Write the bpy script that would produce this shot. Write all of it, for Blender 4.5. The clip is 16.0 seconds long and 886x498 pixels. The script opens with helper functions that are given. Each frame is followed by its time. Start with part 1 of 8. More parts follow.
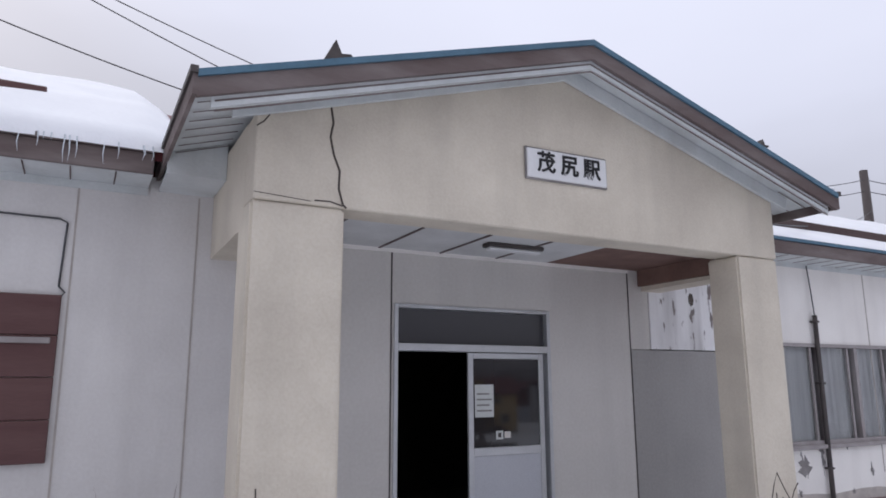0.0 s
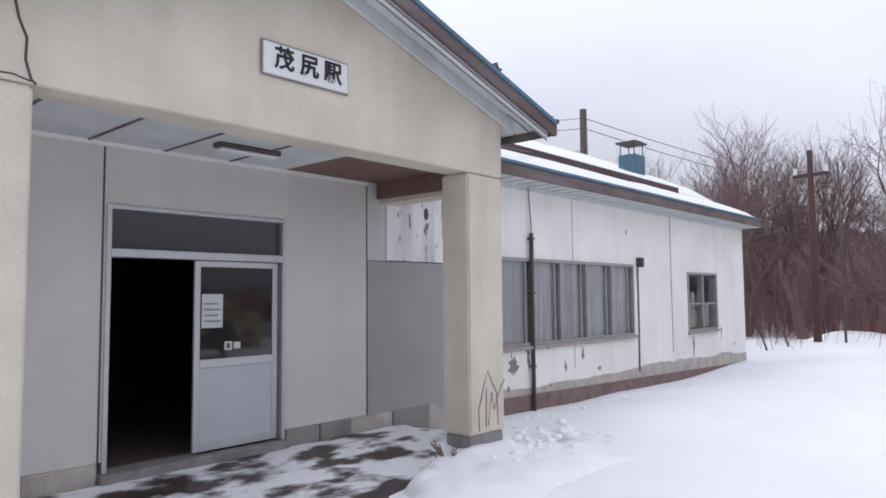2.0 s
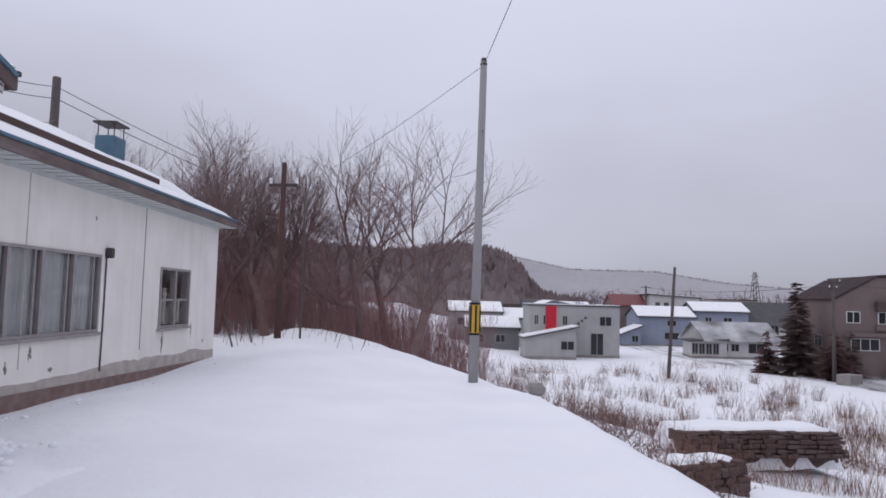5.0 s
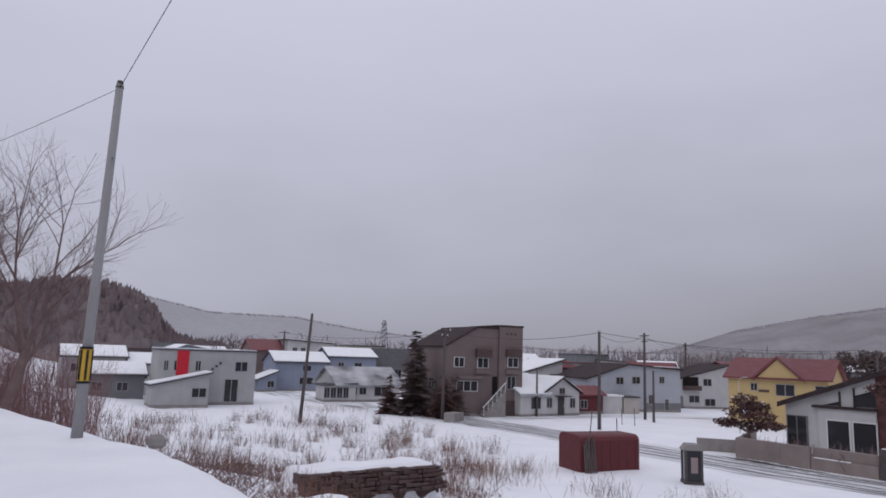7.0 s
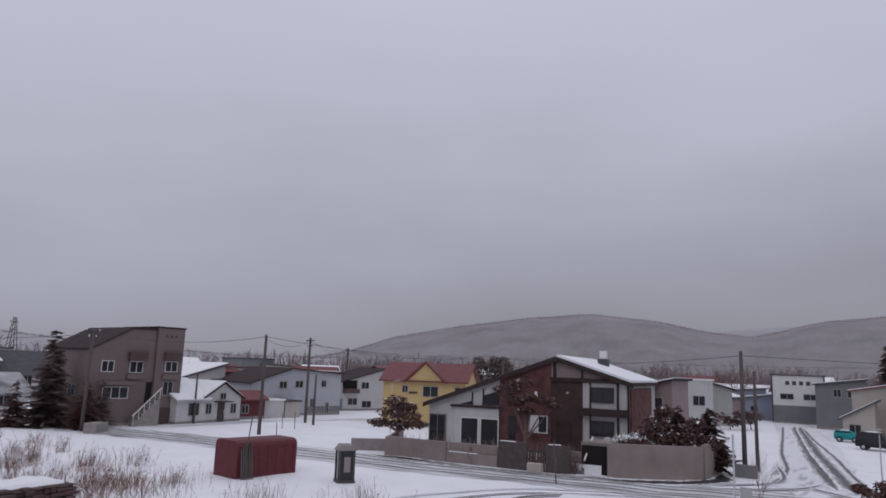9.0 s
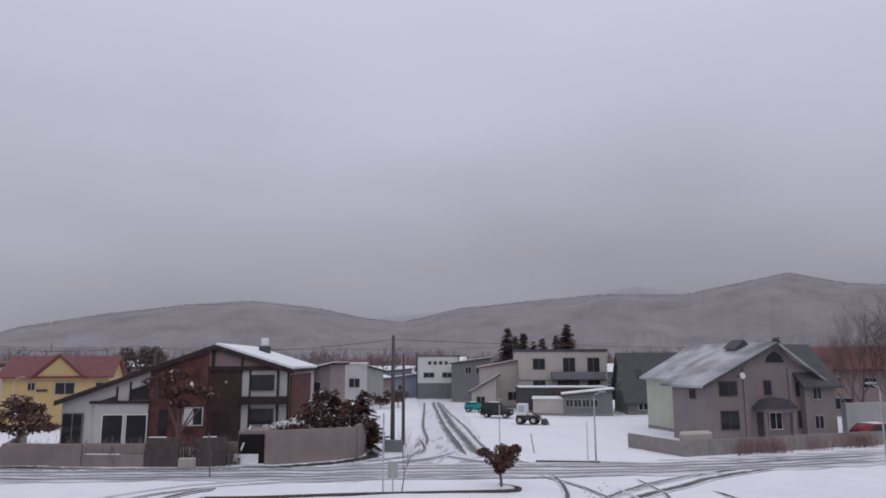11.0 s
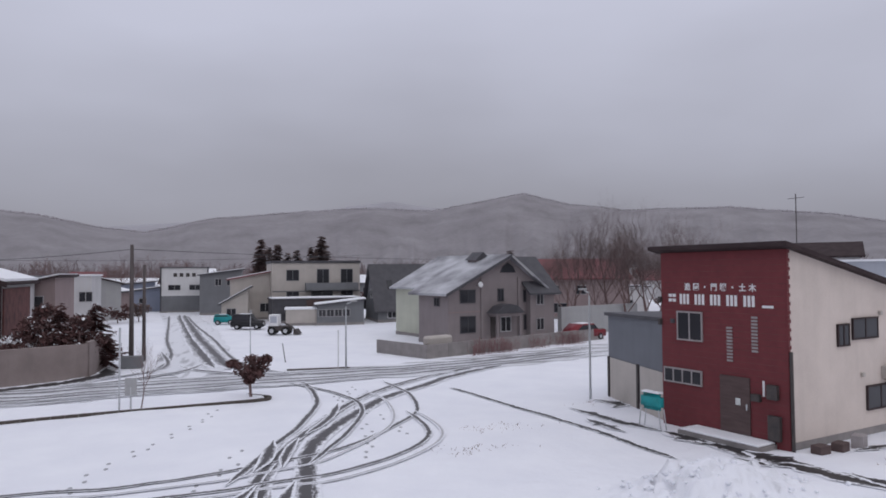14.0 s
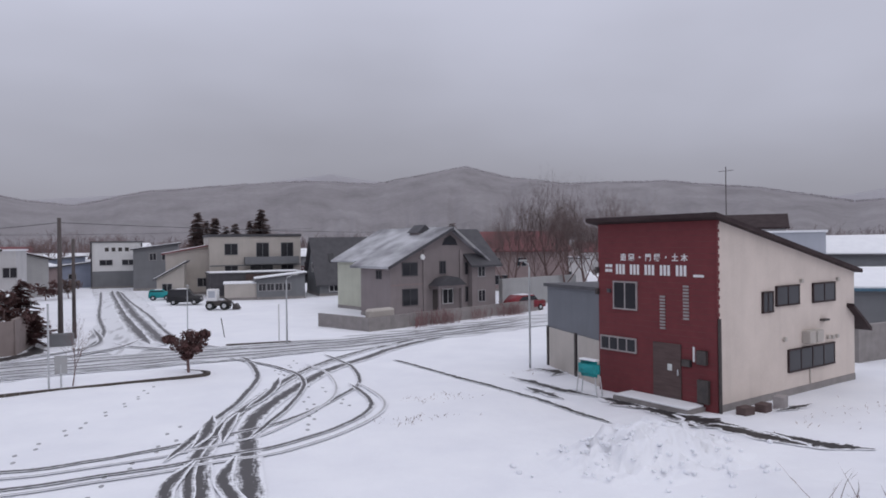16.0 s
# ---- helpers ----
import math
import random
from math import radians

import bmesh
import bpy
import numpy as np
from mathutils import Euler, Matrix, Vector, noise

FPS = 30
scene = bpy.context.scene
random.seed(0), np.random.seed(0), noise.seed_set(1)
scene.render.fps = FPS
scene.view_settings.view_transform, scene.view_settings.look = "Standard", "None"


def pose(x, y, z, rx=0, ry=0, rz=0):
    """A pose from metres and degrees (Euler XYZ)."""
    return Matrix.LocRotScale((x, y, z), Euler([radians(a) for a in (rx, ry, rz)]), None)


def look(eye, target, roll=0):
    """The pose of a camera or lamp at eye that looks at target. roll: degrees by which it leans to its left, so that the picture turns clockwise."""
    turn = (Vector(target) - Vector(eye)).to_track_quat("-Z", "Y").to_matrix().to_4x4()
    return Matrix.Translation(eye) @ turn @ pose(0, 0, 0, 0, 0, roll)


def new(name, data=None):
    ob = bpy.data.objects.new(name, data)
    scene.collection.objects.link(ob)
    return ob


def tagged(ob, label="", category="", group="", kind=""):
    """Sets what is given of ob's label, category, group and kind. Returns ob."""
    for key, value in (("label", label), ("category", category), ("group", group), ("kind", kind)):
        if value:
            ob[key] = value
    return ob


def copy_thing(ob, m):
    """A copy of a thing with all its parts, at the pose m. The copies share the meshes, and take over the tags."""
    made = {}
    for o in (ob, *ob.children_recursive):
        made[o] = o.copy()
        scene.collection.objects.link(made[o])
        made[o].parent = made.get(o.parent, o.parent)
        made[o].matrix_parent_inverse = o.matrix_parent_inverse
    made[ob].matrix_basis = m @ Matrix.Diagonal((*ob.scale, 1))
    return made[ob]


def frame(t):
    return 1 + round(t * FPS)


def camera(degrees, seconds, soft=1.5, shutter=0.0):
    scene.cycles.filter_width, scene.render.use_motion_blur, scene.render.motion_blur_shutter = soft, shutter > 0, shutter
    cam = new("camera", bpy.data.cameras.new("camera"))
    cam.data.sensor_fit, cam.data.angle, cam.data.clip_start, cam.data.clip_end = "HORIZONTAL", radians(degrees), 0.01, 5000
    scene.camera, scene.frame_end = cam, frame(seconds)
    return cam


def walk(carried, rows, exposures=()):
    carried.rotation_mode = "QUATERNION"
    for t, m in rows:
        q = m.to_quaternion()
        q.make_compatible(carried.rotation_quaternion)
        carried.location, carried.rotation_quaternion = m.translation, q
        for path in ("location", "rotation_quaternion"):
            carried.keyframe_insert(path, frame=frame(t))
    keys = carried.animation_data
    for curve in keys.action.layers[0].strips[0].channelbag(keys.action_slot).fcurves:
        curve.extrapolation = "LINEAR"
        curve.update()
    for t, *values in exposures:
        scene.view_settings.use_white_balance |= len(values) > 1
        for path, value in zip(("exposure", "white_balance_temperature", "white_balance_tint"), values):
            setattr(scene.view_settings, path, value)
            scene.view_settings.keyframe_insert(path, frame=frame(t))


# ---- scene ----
cam = camera(65.4, 16.0, 1.75)
PATH = [
    (0, (-2.894, -6.618, 1.647), (-1.981, -4.88, 2.026), -0.2),
    (0.5, (-2.838, -6.619, 1.599), (-1.781, -4.952, 1.917), -0.3),
    (1, (-2.805, -6.619, 1.597), (-1.613, -5.033, 1.847), -0.6),
    (1.5, (-2.764, -6.596, 1.586), (-1.424, -5.123, 1.774), -1.0),
    (2, (-2.672, -6.57, 1.579), (-1.184, -5.241, 1.715), -0.5),
    (2.5, (-2.561, -6.604, 1.566), (-0.943, -5.434, 1.688), -0.8),
    (3, (-2.442, -6.599, 1.568), (-0.635, -5.751, 1.678), -0.6),
    (3.2, (-2.393, -6.552, 1.58), (-0.509, -5.889, 1.688), 0.1),
    (5.3, (-2.418, -6.445, 1.514), (-0.428, -6.574, 1.67), 1.6),
    (5.5, (-2.425, -6.439, 1.509), (-0.447, -6.69, 1.675), 1.8),
    (6, (-2.423, -6.508, 1.51), (-0.508, -7.051, 1.71), 2.3),
    (6.5, (-2.488, -6.576, 1.531), (-0.655, -7.337, 1.776), 2.1),
    (7, (-2.548, -6.617, 1.544), (-0.816, -7.571, 1.846), 1.9),
    (7.5, (-2.557, -6.644, 1.558), (-0.903, -7.717, 1.892), 1.4),
    (8, (-2.572, -6.637, 1.548), (-1.031, -7.863, 1.898), 1.5),
    (8.5, (-2.597, -6.633, 1.55), (-1.209, -8.028, 1.905), 1.6),
    (9, (-2.638, -6.576, 1.559), (-1.528, -8.204, 1.904), 2.0),
    (9.5, (-2.651, -6.649, 1.55), (-1.815, -8.44, 1.853), 0.9),
    (10, (-2.544, -6.823, 1.553), (-1.97, -8.716, 1.851), 0.6),
    (10.2, (-2.498, -6.847, 1.569), (-2.033, -8.769, 1.87), 0.3),
    (12.3, (-2.418, -7.127, 1.568), (-2.548, -9.095, 1.9), -0.3),
    (12.5, (-2.43, -7.14, 1.558), (-2.688, -9.097, 1.879), -0.4),
    (13, (-2.468, -7.185, 1.546), (-2.964, -9.101, 1.831), 0.4),
    (13.5, (-2.48, -7.242, 1.53), (-3.033, -9.154, 1.728), -0.0),
    (14, (-2.489, -7.278, 1.495), (-2.952, -9.222, 1.563), -0.4),
    (14.5, (-2.469, -7.284, 1.478), (-3.022, -9.206, 1.471), -0.2),
    (15, (-2.542, -7.33, 1.444), (-3.168, -9.229, 1.404), -0.4),
    (15.5, (-2.543, -7.311, 1.446), (-3.175, -9.208, 1.418), -0.7),
    (16, (-2.522, -7.266, 1.444), (-3.145, -9.166, 1.433), -0.7),
]
walk(cam, [(t, look(eye, target, roll)) for t, eye, target, roll in PATH], [(0, 0.44, 6350, 9), (1.0, 0.7, 6350, 7), (2.2, 0.74, 6380, 7), (3.2, 0.6, 6330, 9), (5.3, 0.16, 6330, 11), (7.5, -0.1, 6330, 11), (8.6, -0.22, 6330, 11), (9.5, -0.17, 6330, 11), (10.2, -0.11, 6330, 11), (12.4, -0.03, 6330, 10), (14, 0.0, 6330, 10), (15, 0.06, 6330, 10), (16, 0.06, 6330, 10)])

# ---- world, sun ----
world = bpy.data.worlds.new("overcast")
scene.world = world
world.use_nodes = True
wn, wl = world.node_tree.nodes, world.node_tree.links
wn.clear()
w_out, w_bg = wn.new("ShaderNodeOutputWorld"), wn.new("ShaderNodeBackground")
w_tc, w_sep = wn.new("ShaderNodeTexCoord"), wn.new("ShaderNodeSeparateXYZ")
w_ramp = wn.new("ShaderNodeValToRGB")
w_map, w_noise = wn.new("ShaderNodeMapping"), wn.new("ShaderNodeTexNoise")
w_sky = wn.new("ShaderNodeTexSky")
w_sky.sky_type, w_sky.sun_disc = "NISHITA", False
w_sky.sun_elevation, w_sky.sun_rotation = radians(38), radians(-20)
w_sky.air_density, w_sky.dust_density = 1.0, 6.0
els = w_ramp.color_ramp.elements
els[0].position, els[0].color = 0.0, (0.25, 0.245, 0.275, 1)
els[1].position, els[1].color = 1.0, (0.78, 0.775, 0.86, 1)
for p, c in ((0.1, (0.325, 0.32, 0.365)), (0.22, (0.41, 0.41, 0.475)), (0.38, (0.54, 0.545, 0.64)), (0.6, (0.62, 0.625, 0.73))):
    e = els.new(p)
    e.color = (*c, 1)
w_map.inputs["Scale"].default_value = (1.0, 1.0, 2.6)
w_noise.inputs["Scale"].default_value, w_noise.inputs["Detail"].default_value = 1.6, 4.0
w_noise.inputs["Roughness"].default_value = 0.45
# a heavier bank of cloud over the hills behind the station
w_dot, w_bank, w_bmul = wn.new("ShaderNodeVectorMath"), wn.new("ShaderNodeMath"), wn.new("ShaderNodeMath")
w_dot.operation, w_bank.operation, w_bmul.operation = "DOT_PRODUCT", "SUBTRACT", "MULTIPLY_ADD"
w_dot.inputs[1].default_value = (-0.6, 0.8, 0.0)
w_bank.inputs[1].default_value, w_bank.use_clamp = 0.3, True
w_bmul.inputs[1].default_value = -0.42
w_add, w_mul = wn.new("ShaderNodeMath"), wn.new("ShaderNodeMath")
w_mul.operation, w_add.operation = "MULTIPLY_ADD", "ADD"
w_mul.inputs[1].default_value, w_mul.inputs[2].default_value = 0.34, -0.03
# darker cloud banks to both sides of the valley
w_side = wn.new("ShaderNodeMath")
w_side.operation = "MULTIPLY_ADD"
w_side.inputs[1].default_value = -0.14
w_abs = wn.new("ShaderNodeMath")
w_abs.operation = "ABSOLUTE"
w_mix = wn.new("ShaderNodeMixRGB")
w_mix.inputs["Fac"].default_value = 0.004
wl.new(w_tc.outputs["Generated"], w_sep.inputs[0])
wl.new(w_tc.outputs["Generated"], w_map.inputs[0])
wl.new(w_map.outputs[0], w_noise.inputs["Vector"])
wl.new(w_noise.outputs["Fac"], w_mul.inputs[0])
wl.new(w_sep.outputs["Y"], w_abs.inputs[0])
wl.new(w_abs.outputs[0], w_side.inputs[0])
wl.new(w_mul.outputs[0], w_side.inputs[2])
wl.new(w_tc.outputs["Generated"], w_dot.inputs[0])
wl.new(w_dot.outputs["Value"], w_bank.inputs[0])
wl.new(w_bank.outputs[0], w_bmul.inputs[0])
wl.new(w_side.outputs[0], w_bmul.inputs[2])
wl.new(w_bmul.outputs[0], w_add.inputs[0])
wl.new(w_sep.outputs["Z"], w_add.inputs[1])
wl.new(w_add.outputs[0], w_ramp.inputs[0])
wl.new(w_ramp.outputs[0], w_mix.inputs[1])
wl.new(w_sky.outputs[0], w_mix.inputs[2])
wl.new(w_mix.outputs[0], w_bg.inputs[0])
w_bg.inputs[1].default_value = 1.0
wl.new(w_bg.outputs[0], w_out.inputs[0])
sun = new("sun", bpy.data.lights.new("sun", "SUN"))
sun.data.energy, sun.data.angle, sun.data.color = 0.35, radians(60), (1.0, 0.97, 0.93)
sun.matrix_world = look((0, 0, 50), (6, -14, 30))


# ---- materials ----
def mat(name, col, rough=0.7, col2=None, scale=3.0, fine=40.0, var=0.5, bump=0.15, metal=0.0, stretch=(1, 1, 1), sharp=None, streak=0.0, streak_col=(0.12, 0.1, 0.09), spec=0.3, mid=0.0):
    """Two-scale noise between col and col2, fine relief, and optional vertical weather streaks."""
    m = bpy.data.materials.new(name)
    m.use_nodes = True
    n, l = m.node_tree.nodes, m.node_tree.links
    b = n["Principled BSDF"]
    b.inputs["Roughness"].default_value, b.inputs["Metallic"].default_value = rough, metal
    b.inputs["Specular IOR Level"].default_value = spec
    tc, mp = n.new("ShaderNodeTexCoord"), n.new("ShaderNodeMapping")
    mp.inputs["Scale"].default_value = stretch
    l.new(tc.outputs["Object"], mp.inputs[0])
    big, small = n.new("ShaderNodeTexNoise"), n.new("ShaderNodeTexNoise")
    big.inputs["Scale"].default_value, big.inputs["Detail"].default_value = scale, 6
    small.inputs["Scale"].default_value, small.inputs["Detail"].default_value = fine, 4
    l.new(mp.outputs[0], big.inputs["Vector"])
    l.new(mp.outputs[0], small.inputs["Vector"])
    mix, ramp = n.new("ShaderNodeMixRGB"), n.new("ShaderNodeValToRGB")
    a, z = sharp if sharp else (0.5 - 0.5 * var, 0.5 + 0.5 * var)
    ramp.color_ramp.elements[0].position, ramp.color_ramp.elements[1].position = max(a, 0), min(z, 1)
    l.new(big.outputs["Fac"], ramp.inputs[0])
    l.new(ramp.outputs[0], mix.inputs["Fac"])
    c2 = col2 if col2 else tuple(c * 0.82 for c in col)
    mix.inputs[1].default_value, mix.inputs[2].default_value = (*col, 1), (*c2, 1)
    grain = n.new("ShaderNodeMixRGB")
    grain.blend_type, grain.inputs["Fac"].default_value = "OVERLAY", 0.13
    l.new(mix.outputs[0], grain.inputs[1])
    l.new(small.outputs["Fac"], grain.inputs[2])
    last = grain
    if streak:
        sm, sn, sr, sx = n.new("ShaderNodeMapping"), n.new("ShaderNodeTexNoise"), n.new("ShaderNodeValToRGB"), n.new("ShaderNodeMixRGB")
        sm.inputs["Scale"].default_value = (1.5, 1.5, 0.16)
        sn.inputs["Scale"].default_value, sn.inputs["Detail"].default_value = 2.0, 7
        sr.color_ramp.elements[0].position, sr.color_ramp.elements[1].position = 0.48, 0.80
        sr.color_ramp.elements[1].color = (streak, streak, streak, 1)
        l.new(tc.outputs["Object"], sm.inputs[0])
        l.new(sm.outputs[0], sn.inputs["Vector"])
        l.new(sn.outputs["Fac"], sr.inputs[0])
        l.new(sr.outputs[0], sx.inputs["Fac"])
        l.new(last.outputs[0], sx.inputs[1])
        sx.inputs[2].default_value = (*streak_col, 1)
        last = sx
    l.new(last.outputs[0], b.inputs["Base Color"])
    bp = n.new("ShaderNodeBump")
    bp.inputs["Strength"].default_value, bp.inputs["Distance"].default_value = bump, 0.02
    if mid:
        mn, mb = n.new("ShaderNodeTexNoise"), n.new("ShaderNodeBump")
        mn.inputs["Scale"].default_value, mn.inputs["Detail"].default_value = mid, 3
        mb.inputs["Strength"].default_value, mb.inputs["Distance"].default_value = 0.5, 0.12
        l.new(tc.outputs["Object"], mn.inputs["Vector"])
        l.new(mn.outputs["Fac"], mb.inputs["Height"])
        l.new(mb.outputs[0], bp.inputs["Normal"])
    l.new(small.outputs["Fac"], bp.inputs["Height"])
    l.new(bp.outputs[0], b.inputs["Normal"])
    return m


def glass_mat(name, col, rough=0.06, spec=0.6):
    m = bpy.data.materials.new(name)
    m.use_nodes = True
    b = m.node_tree.nodes["Principled BSDF"]
    b.inputs["Base Color"].default_value, b.inputs["Roughness"].default_value = (*col, 1), rough
    b.inputs["Specular IOR Level"].default_value = spec
    return m


def clear_glass(name):
    m = bpy.data.materials.new(name)
    m.use_nodes = True
    n, l = m.node_tree.nodes, m.node_tree.links
    n.clear()
    o, mx, t, g, f = (n.new("ShaderNode" + k) for k in ("OutputMaterial", "MixShader", "BsdfTransparent", "BsdfGlossy", "LayerWeight"))
    g.inputs["Roughness"].default_value = 0.02
    t.inputs["Color"].default_value = (0.86, 0.88, 0.88, 1)
    f.inputs["Blend"].default_value = 0.5
    pw, ma = n.new("ShaderNodeMath"), n.new("ShaderNodeMath")
    pw.operation, ma.operation = "POWER", "MULTIPLY_ADD"
    pw.inputs[1].default_value, ma.inputs[1].default_value, ma.inputs[2].default_value = 5.0, 0.9, 0.045
    l.new(f.outputs["Facing"], pw.inputs[0])
    l.new(pw.outputs[0], ma.inputs[0])
    l.new(ma.outputs[0], mx.inputs[0])
    l.new(t.outputs[0], mx.inputs[1])
    l.new(g.outputs[0], mx.inputs[2])
    l.new(mx.outputs[0], o.inputs[0])
    return m


SNOW = mat("snow", (0.87, 0.88, 0.91), 0.6, (0.79, 0.80, 0.845), 0.5, 25, bump=0.3, mid=1.7)
SNOW_ROOF = mat("roof_snow", (0.88, 0.89, 0.91), 0.6, (0.8, 0.81, 0.84), 1.5, 20, bump=0.3)
SNOW_PATCHY = mat("patchy_snow", (0.85, 0.86, 0.88), 0.7, (0.16, 0.15, 0.16), 1.2, 14, sharp=(0.5, 0.58))
SLUSH = mat("slush_road", (0.76, 0.77, 0.80), 0.6, (0.17, 0.162, 0.17), 1.3, 20, stretch=(0.10, 1.0, 1), sharp=(0.47, 0.66))
SLUSH_Y = mat("slush_side_road", (0.74, 0.75, 0.78), 0.6, (0.18, 0.175, 0.185), 1.0, 20, stretch=(1.0, 0.12, 1), sharp=(0.56, 0.74))


def rut_mat(name, col, rough, edge=(0.35, 1.05), amount=1.1, scale=2.2, along=0.25):
    """Bare wet ground that feathers into snow towards the sides of a strip (u across, v along in metres)."""
    m = bpy.data.materials.new(name)
    m.use_nodes = True
    n, l = m.node_tree.nodes, m.node_tree.links
    b = n["Principled BSDF"]
    b.inputs["Roughness"].default_value, b.inputs["Specular IOR Level"].default_value = rough, 0.3
    uv, sep, mp, ns, fine = (n.new("ShaderNode" + k) for k in ("UVMap", "SeparateXYZ", "Mapping", "TexNoise", "TexNoise"))
    tc = n.new("ShaderNodeTexCoord")
    mp.inputs["Scale"].default_value = (1.6, along, 1)
    ns.inputs["Scale"].default_value, ns.inputs["Detail"].default_value = scale, 7
    ns.inputs["Roughness"].default_value = 0.65
    fine.inputs["Scale"].default_value, fine.inputs["Detail"].default_value = 7.0, 5
    off, mad, add, ramp, mix = n.new("ShaderNodeMath"), n.new("ShaderNodeMath"), n.new("ShaderNodeMath"), n.new("ShaderNodeValToRGB"), n.new("ShaderNodeMixRGB")
    off.operation, mad.operation, add.operation = "ABSOLUTE", "MULTIPLY_ADD", "MULTIPLY_ADD"
    mad.inputs[1].default_value, add.inputs[1].default_value = amount, amount * 0.6
    ramp.color_ramp.elements[0].position, ramp.color_ramp.elements[1].position = 0.0, 1.0
    lo, hi = edge
    fit = n.new("ShaderNodeMapRange")
    fit.inputs["From Min"].default_value, fit.inputs["From Max"].default_value = lo + amount * 0.8, hi + amount * 0.8
    l.new(uv.outputs[0], sep.inputs[0])
    l.new(uv.outputs[0], mp.inputs[0])
    l.new(mp.outputs[0], ns.inputs["Vector"])
    l.new(tc.outputs["Object"], fine.inputs["Vector"])
    l.new(sep.outputs["X"], off.inputs[0])
    l.new(ns.outputs["Fac"], mad.inputs[0])
    l.new(off.outputs[0], mad.inputs[2])
    l.new(fine.outputs["Fac"], add.inputs[0])
    l.new(mad.outputs[0], add.inputs[2])
    l.new(add.outputs[0], fit.inputs["Value"])
    l.new(fit.outputs[0], mix.inputs["Fac"])
    mix.inputs[1].default_value, mix.inputs[2].default_value = (*col, 1), (0.83, 0.84, 0.875, 1)
    l.new(mix.outputs[0], b.inputs["Base Color"])
    return m


TRACK = rut_mat("tyre_rut", (0.085, 0.08, 0.083), 0.6, (0.4, 0.85), 1.5, 2.6, 0.5)
TRACK_FAINT = rut_mat("faint_tyre_rut", (0.30, 0.29, 0.30), 0.6, (-0.1, 0.75), 1.1)
ROAD_RUT = rut_mat("road_rut", (0.105, 0.10, 0.105), 0.55, (0.25, 0.95), 1.5, 1.6, 0.22)
GUTTER = rut_mat("bare_wet_gutter", (0.035, 0.032, 0.033), 0.5, (0.6, 0.8), 2.0, 1.8, 0.6)
ASPHALT_WET = mat("wet_asphalt_snow", (0.06, 0.045, 0.043), 0.4, (0.78, 0.79, 0.81), 2.0, 9, stretch=(0.8, 1.15, 1), sharp=(0.455, 0.555))
STUCCO = mat("cream_stucco", (0.685, 0.625, 0.52), 0.9, (0.55, 0.495, 0.41), 1.6, 45, var=0.45, bump=0.25, streak=0.3, streak_col=(0.34, 0.31, 0.265))
PANEL_GREY = mat("grey_board", (0.64, 0.615, 0.58), 0.8, (0.55, 0.53, 0.50), 0.9, 30, bump=0.03, streak=0.15, streak_col=(0.28, 0.27, 0.26))
PANEL_DARK = mat("dark_grey_board", (0.36, 0.348, 0.335), 0.8, (0.30, 0.29, 0.28), 0.8, 30, bump=0.03, streak=0.15, streak_col=(0.45, 0.44, 0.43))
WALL_WHITE = mat("weathered_white_wall", (0.85, 0.825, 0.785), 0.85, (0.72, 0.69, 0.655), 0.9, 35, bump=0.15, streak=0.2, streak_col=(0.45, 0.42, 0.40))
# greyer copy of the white wall with stronger streaks, for the left wing
WALL_GREYED = mat("greyer_white_wall", (0.72, 0.70, 0.68), 0.85, (0.56, 0.54, 0.525), 0.8, 35, bump=0.15, streak=0.3, streak_col=(0.42, 0.40, 0.385))
PEELING = mat("peeling_white_paint", (0.78, 0.77, 0.77), 0.85, (0.20, 0.17, 0.16), 6.5, 30, stretch=(1.3, 1, 0.5), sharp=(0.575, 0.63), bump=0.3, streak=0.7, streak_col=(0.22, 0.2, 0.19))
WALL_BASE = mat("stained_wall_foot", (0.52, 0.475, 0.43), 0.9, (0.33, 0.30, 0.28), 4.0, 30, bump=0.3)
FOUNDATION = mat("dark_red_foundation", (0.15, 0.085, 0.078), 0.9, (0.24, 0.185, 0.17), 4, 30, bump=0.4)
STONE = mat("grey_stone", (0.30, 0.285, 0.28), 0.9, (0.18, 0.165, 0.16), 5, 40, bump=0.5)
GARDEN_WALL = mat("tan_garden_wall", (0.30, 0.25, 0.235), 0.9, (0.235, 0.195, 0.185), 1.2, 30, bump=0.2, streak=0.25, streak_col=(0.17, 0.145, 0.14))
GATE_STONE = mat("dark_gate_stone", (0.11, 0.092, 0.092), 0.9, (0.075, 0.06, 0.06), 3, 25, bump=0.4)
CONCRETE = mat("concrete", (0.31, 0.285, 0.275), 0.9, (0.22, 0.205, 0.20), 2, 40, bump=0.25, streak=0.4, streak_col=(0.2, 0.19, 0.18))
CONC_POLE = mat("concrete_pole", (0.34, 0.335, 0.34), 0.85, (0.27, 0.265, 0.27), 2, 40, bump=0.15, stretch=(1, 1, 0.2))
SOFFIT = mat("white_soffit_board", (0.62, 0.64, 0.64), 0.75, (0.50, 0.53, 0.53), 2.5, 40, bump=0.2, streak=0.3, streak_col=(0.3, 0.27, 0.25))
FASCIA = mat("weathered_brown_fascia", (0.095, 0.066, 0.062), 0.9, (0.21, 0.18, 0.172), 4, 30, stretch=(0.25, 1, 1), bump=0.5)
BLUE_TRIM = mat("blue_sheet_metal", (0.10, 0.19, 0.26), 0.5, (0.07, 0.13, 0.18), 3, 30, bump=0.1, metal=0.2)
CEIL = mat("porch_ceiling_board", (0.66, 0.665, 0.66), 0.8, (0.50, 0.505, 0.50), 2, 40, bump=0.1)
CEIL_BROWN = mat("bare_brown_board", (0.22, 0.135, 0.11), 0.85, (0.15, 0.09, 0.075), 3, 40, bump=0.2)
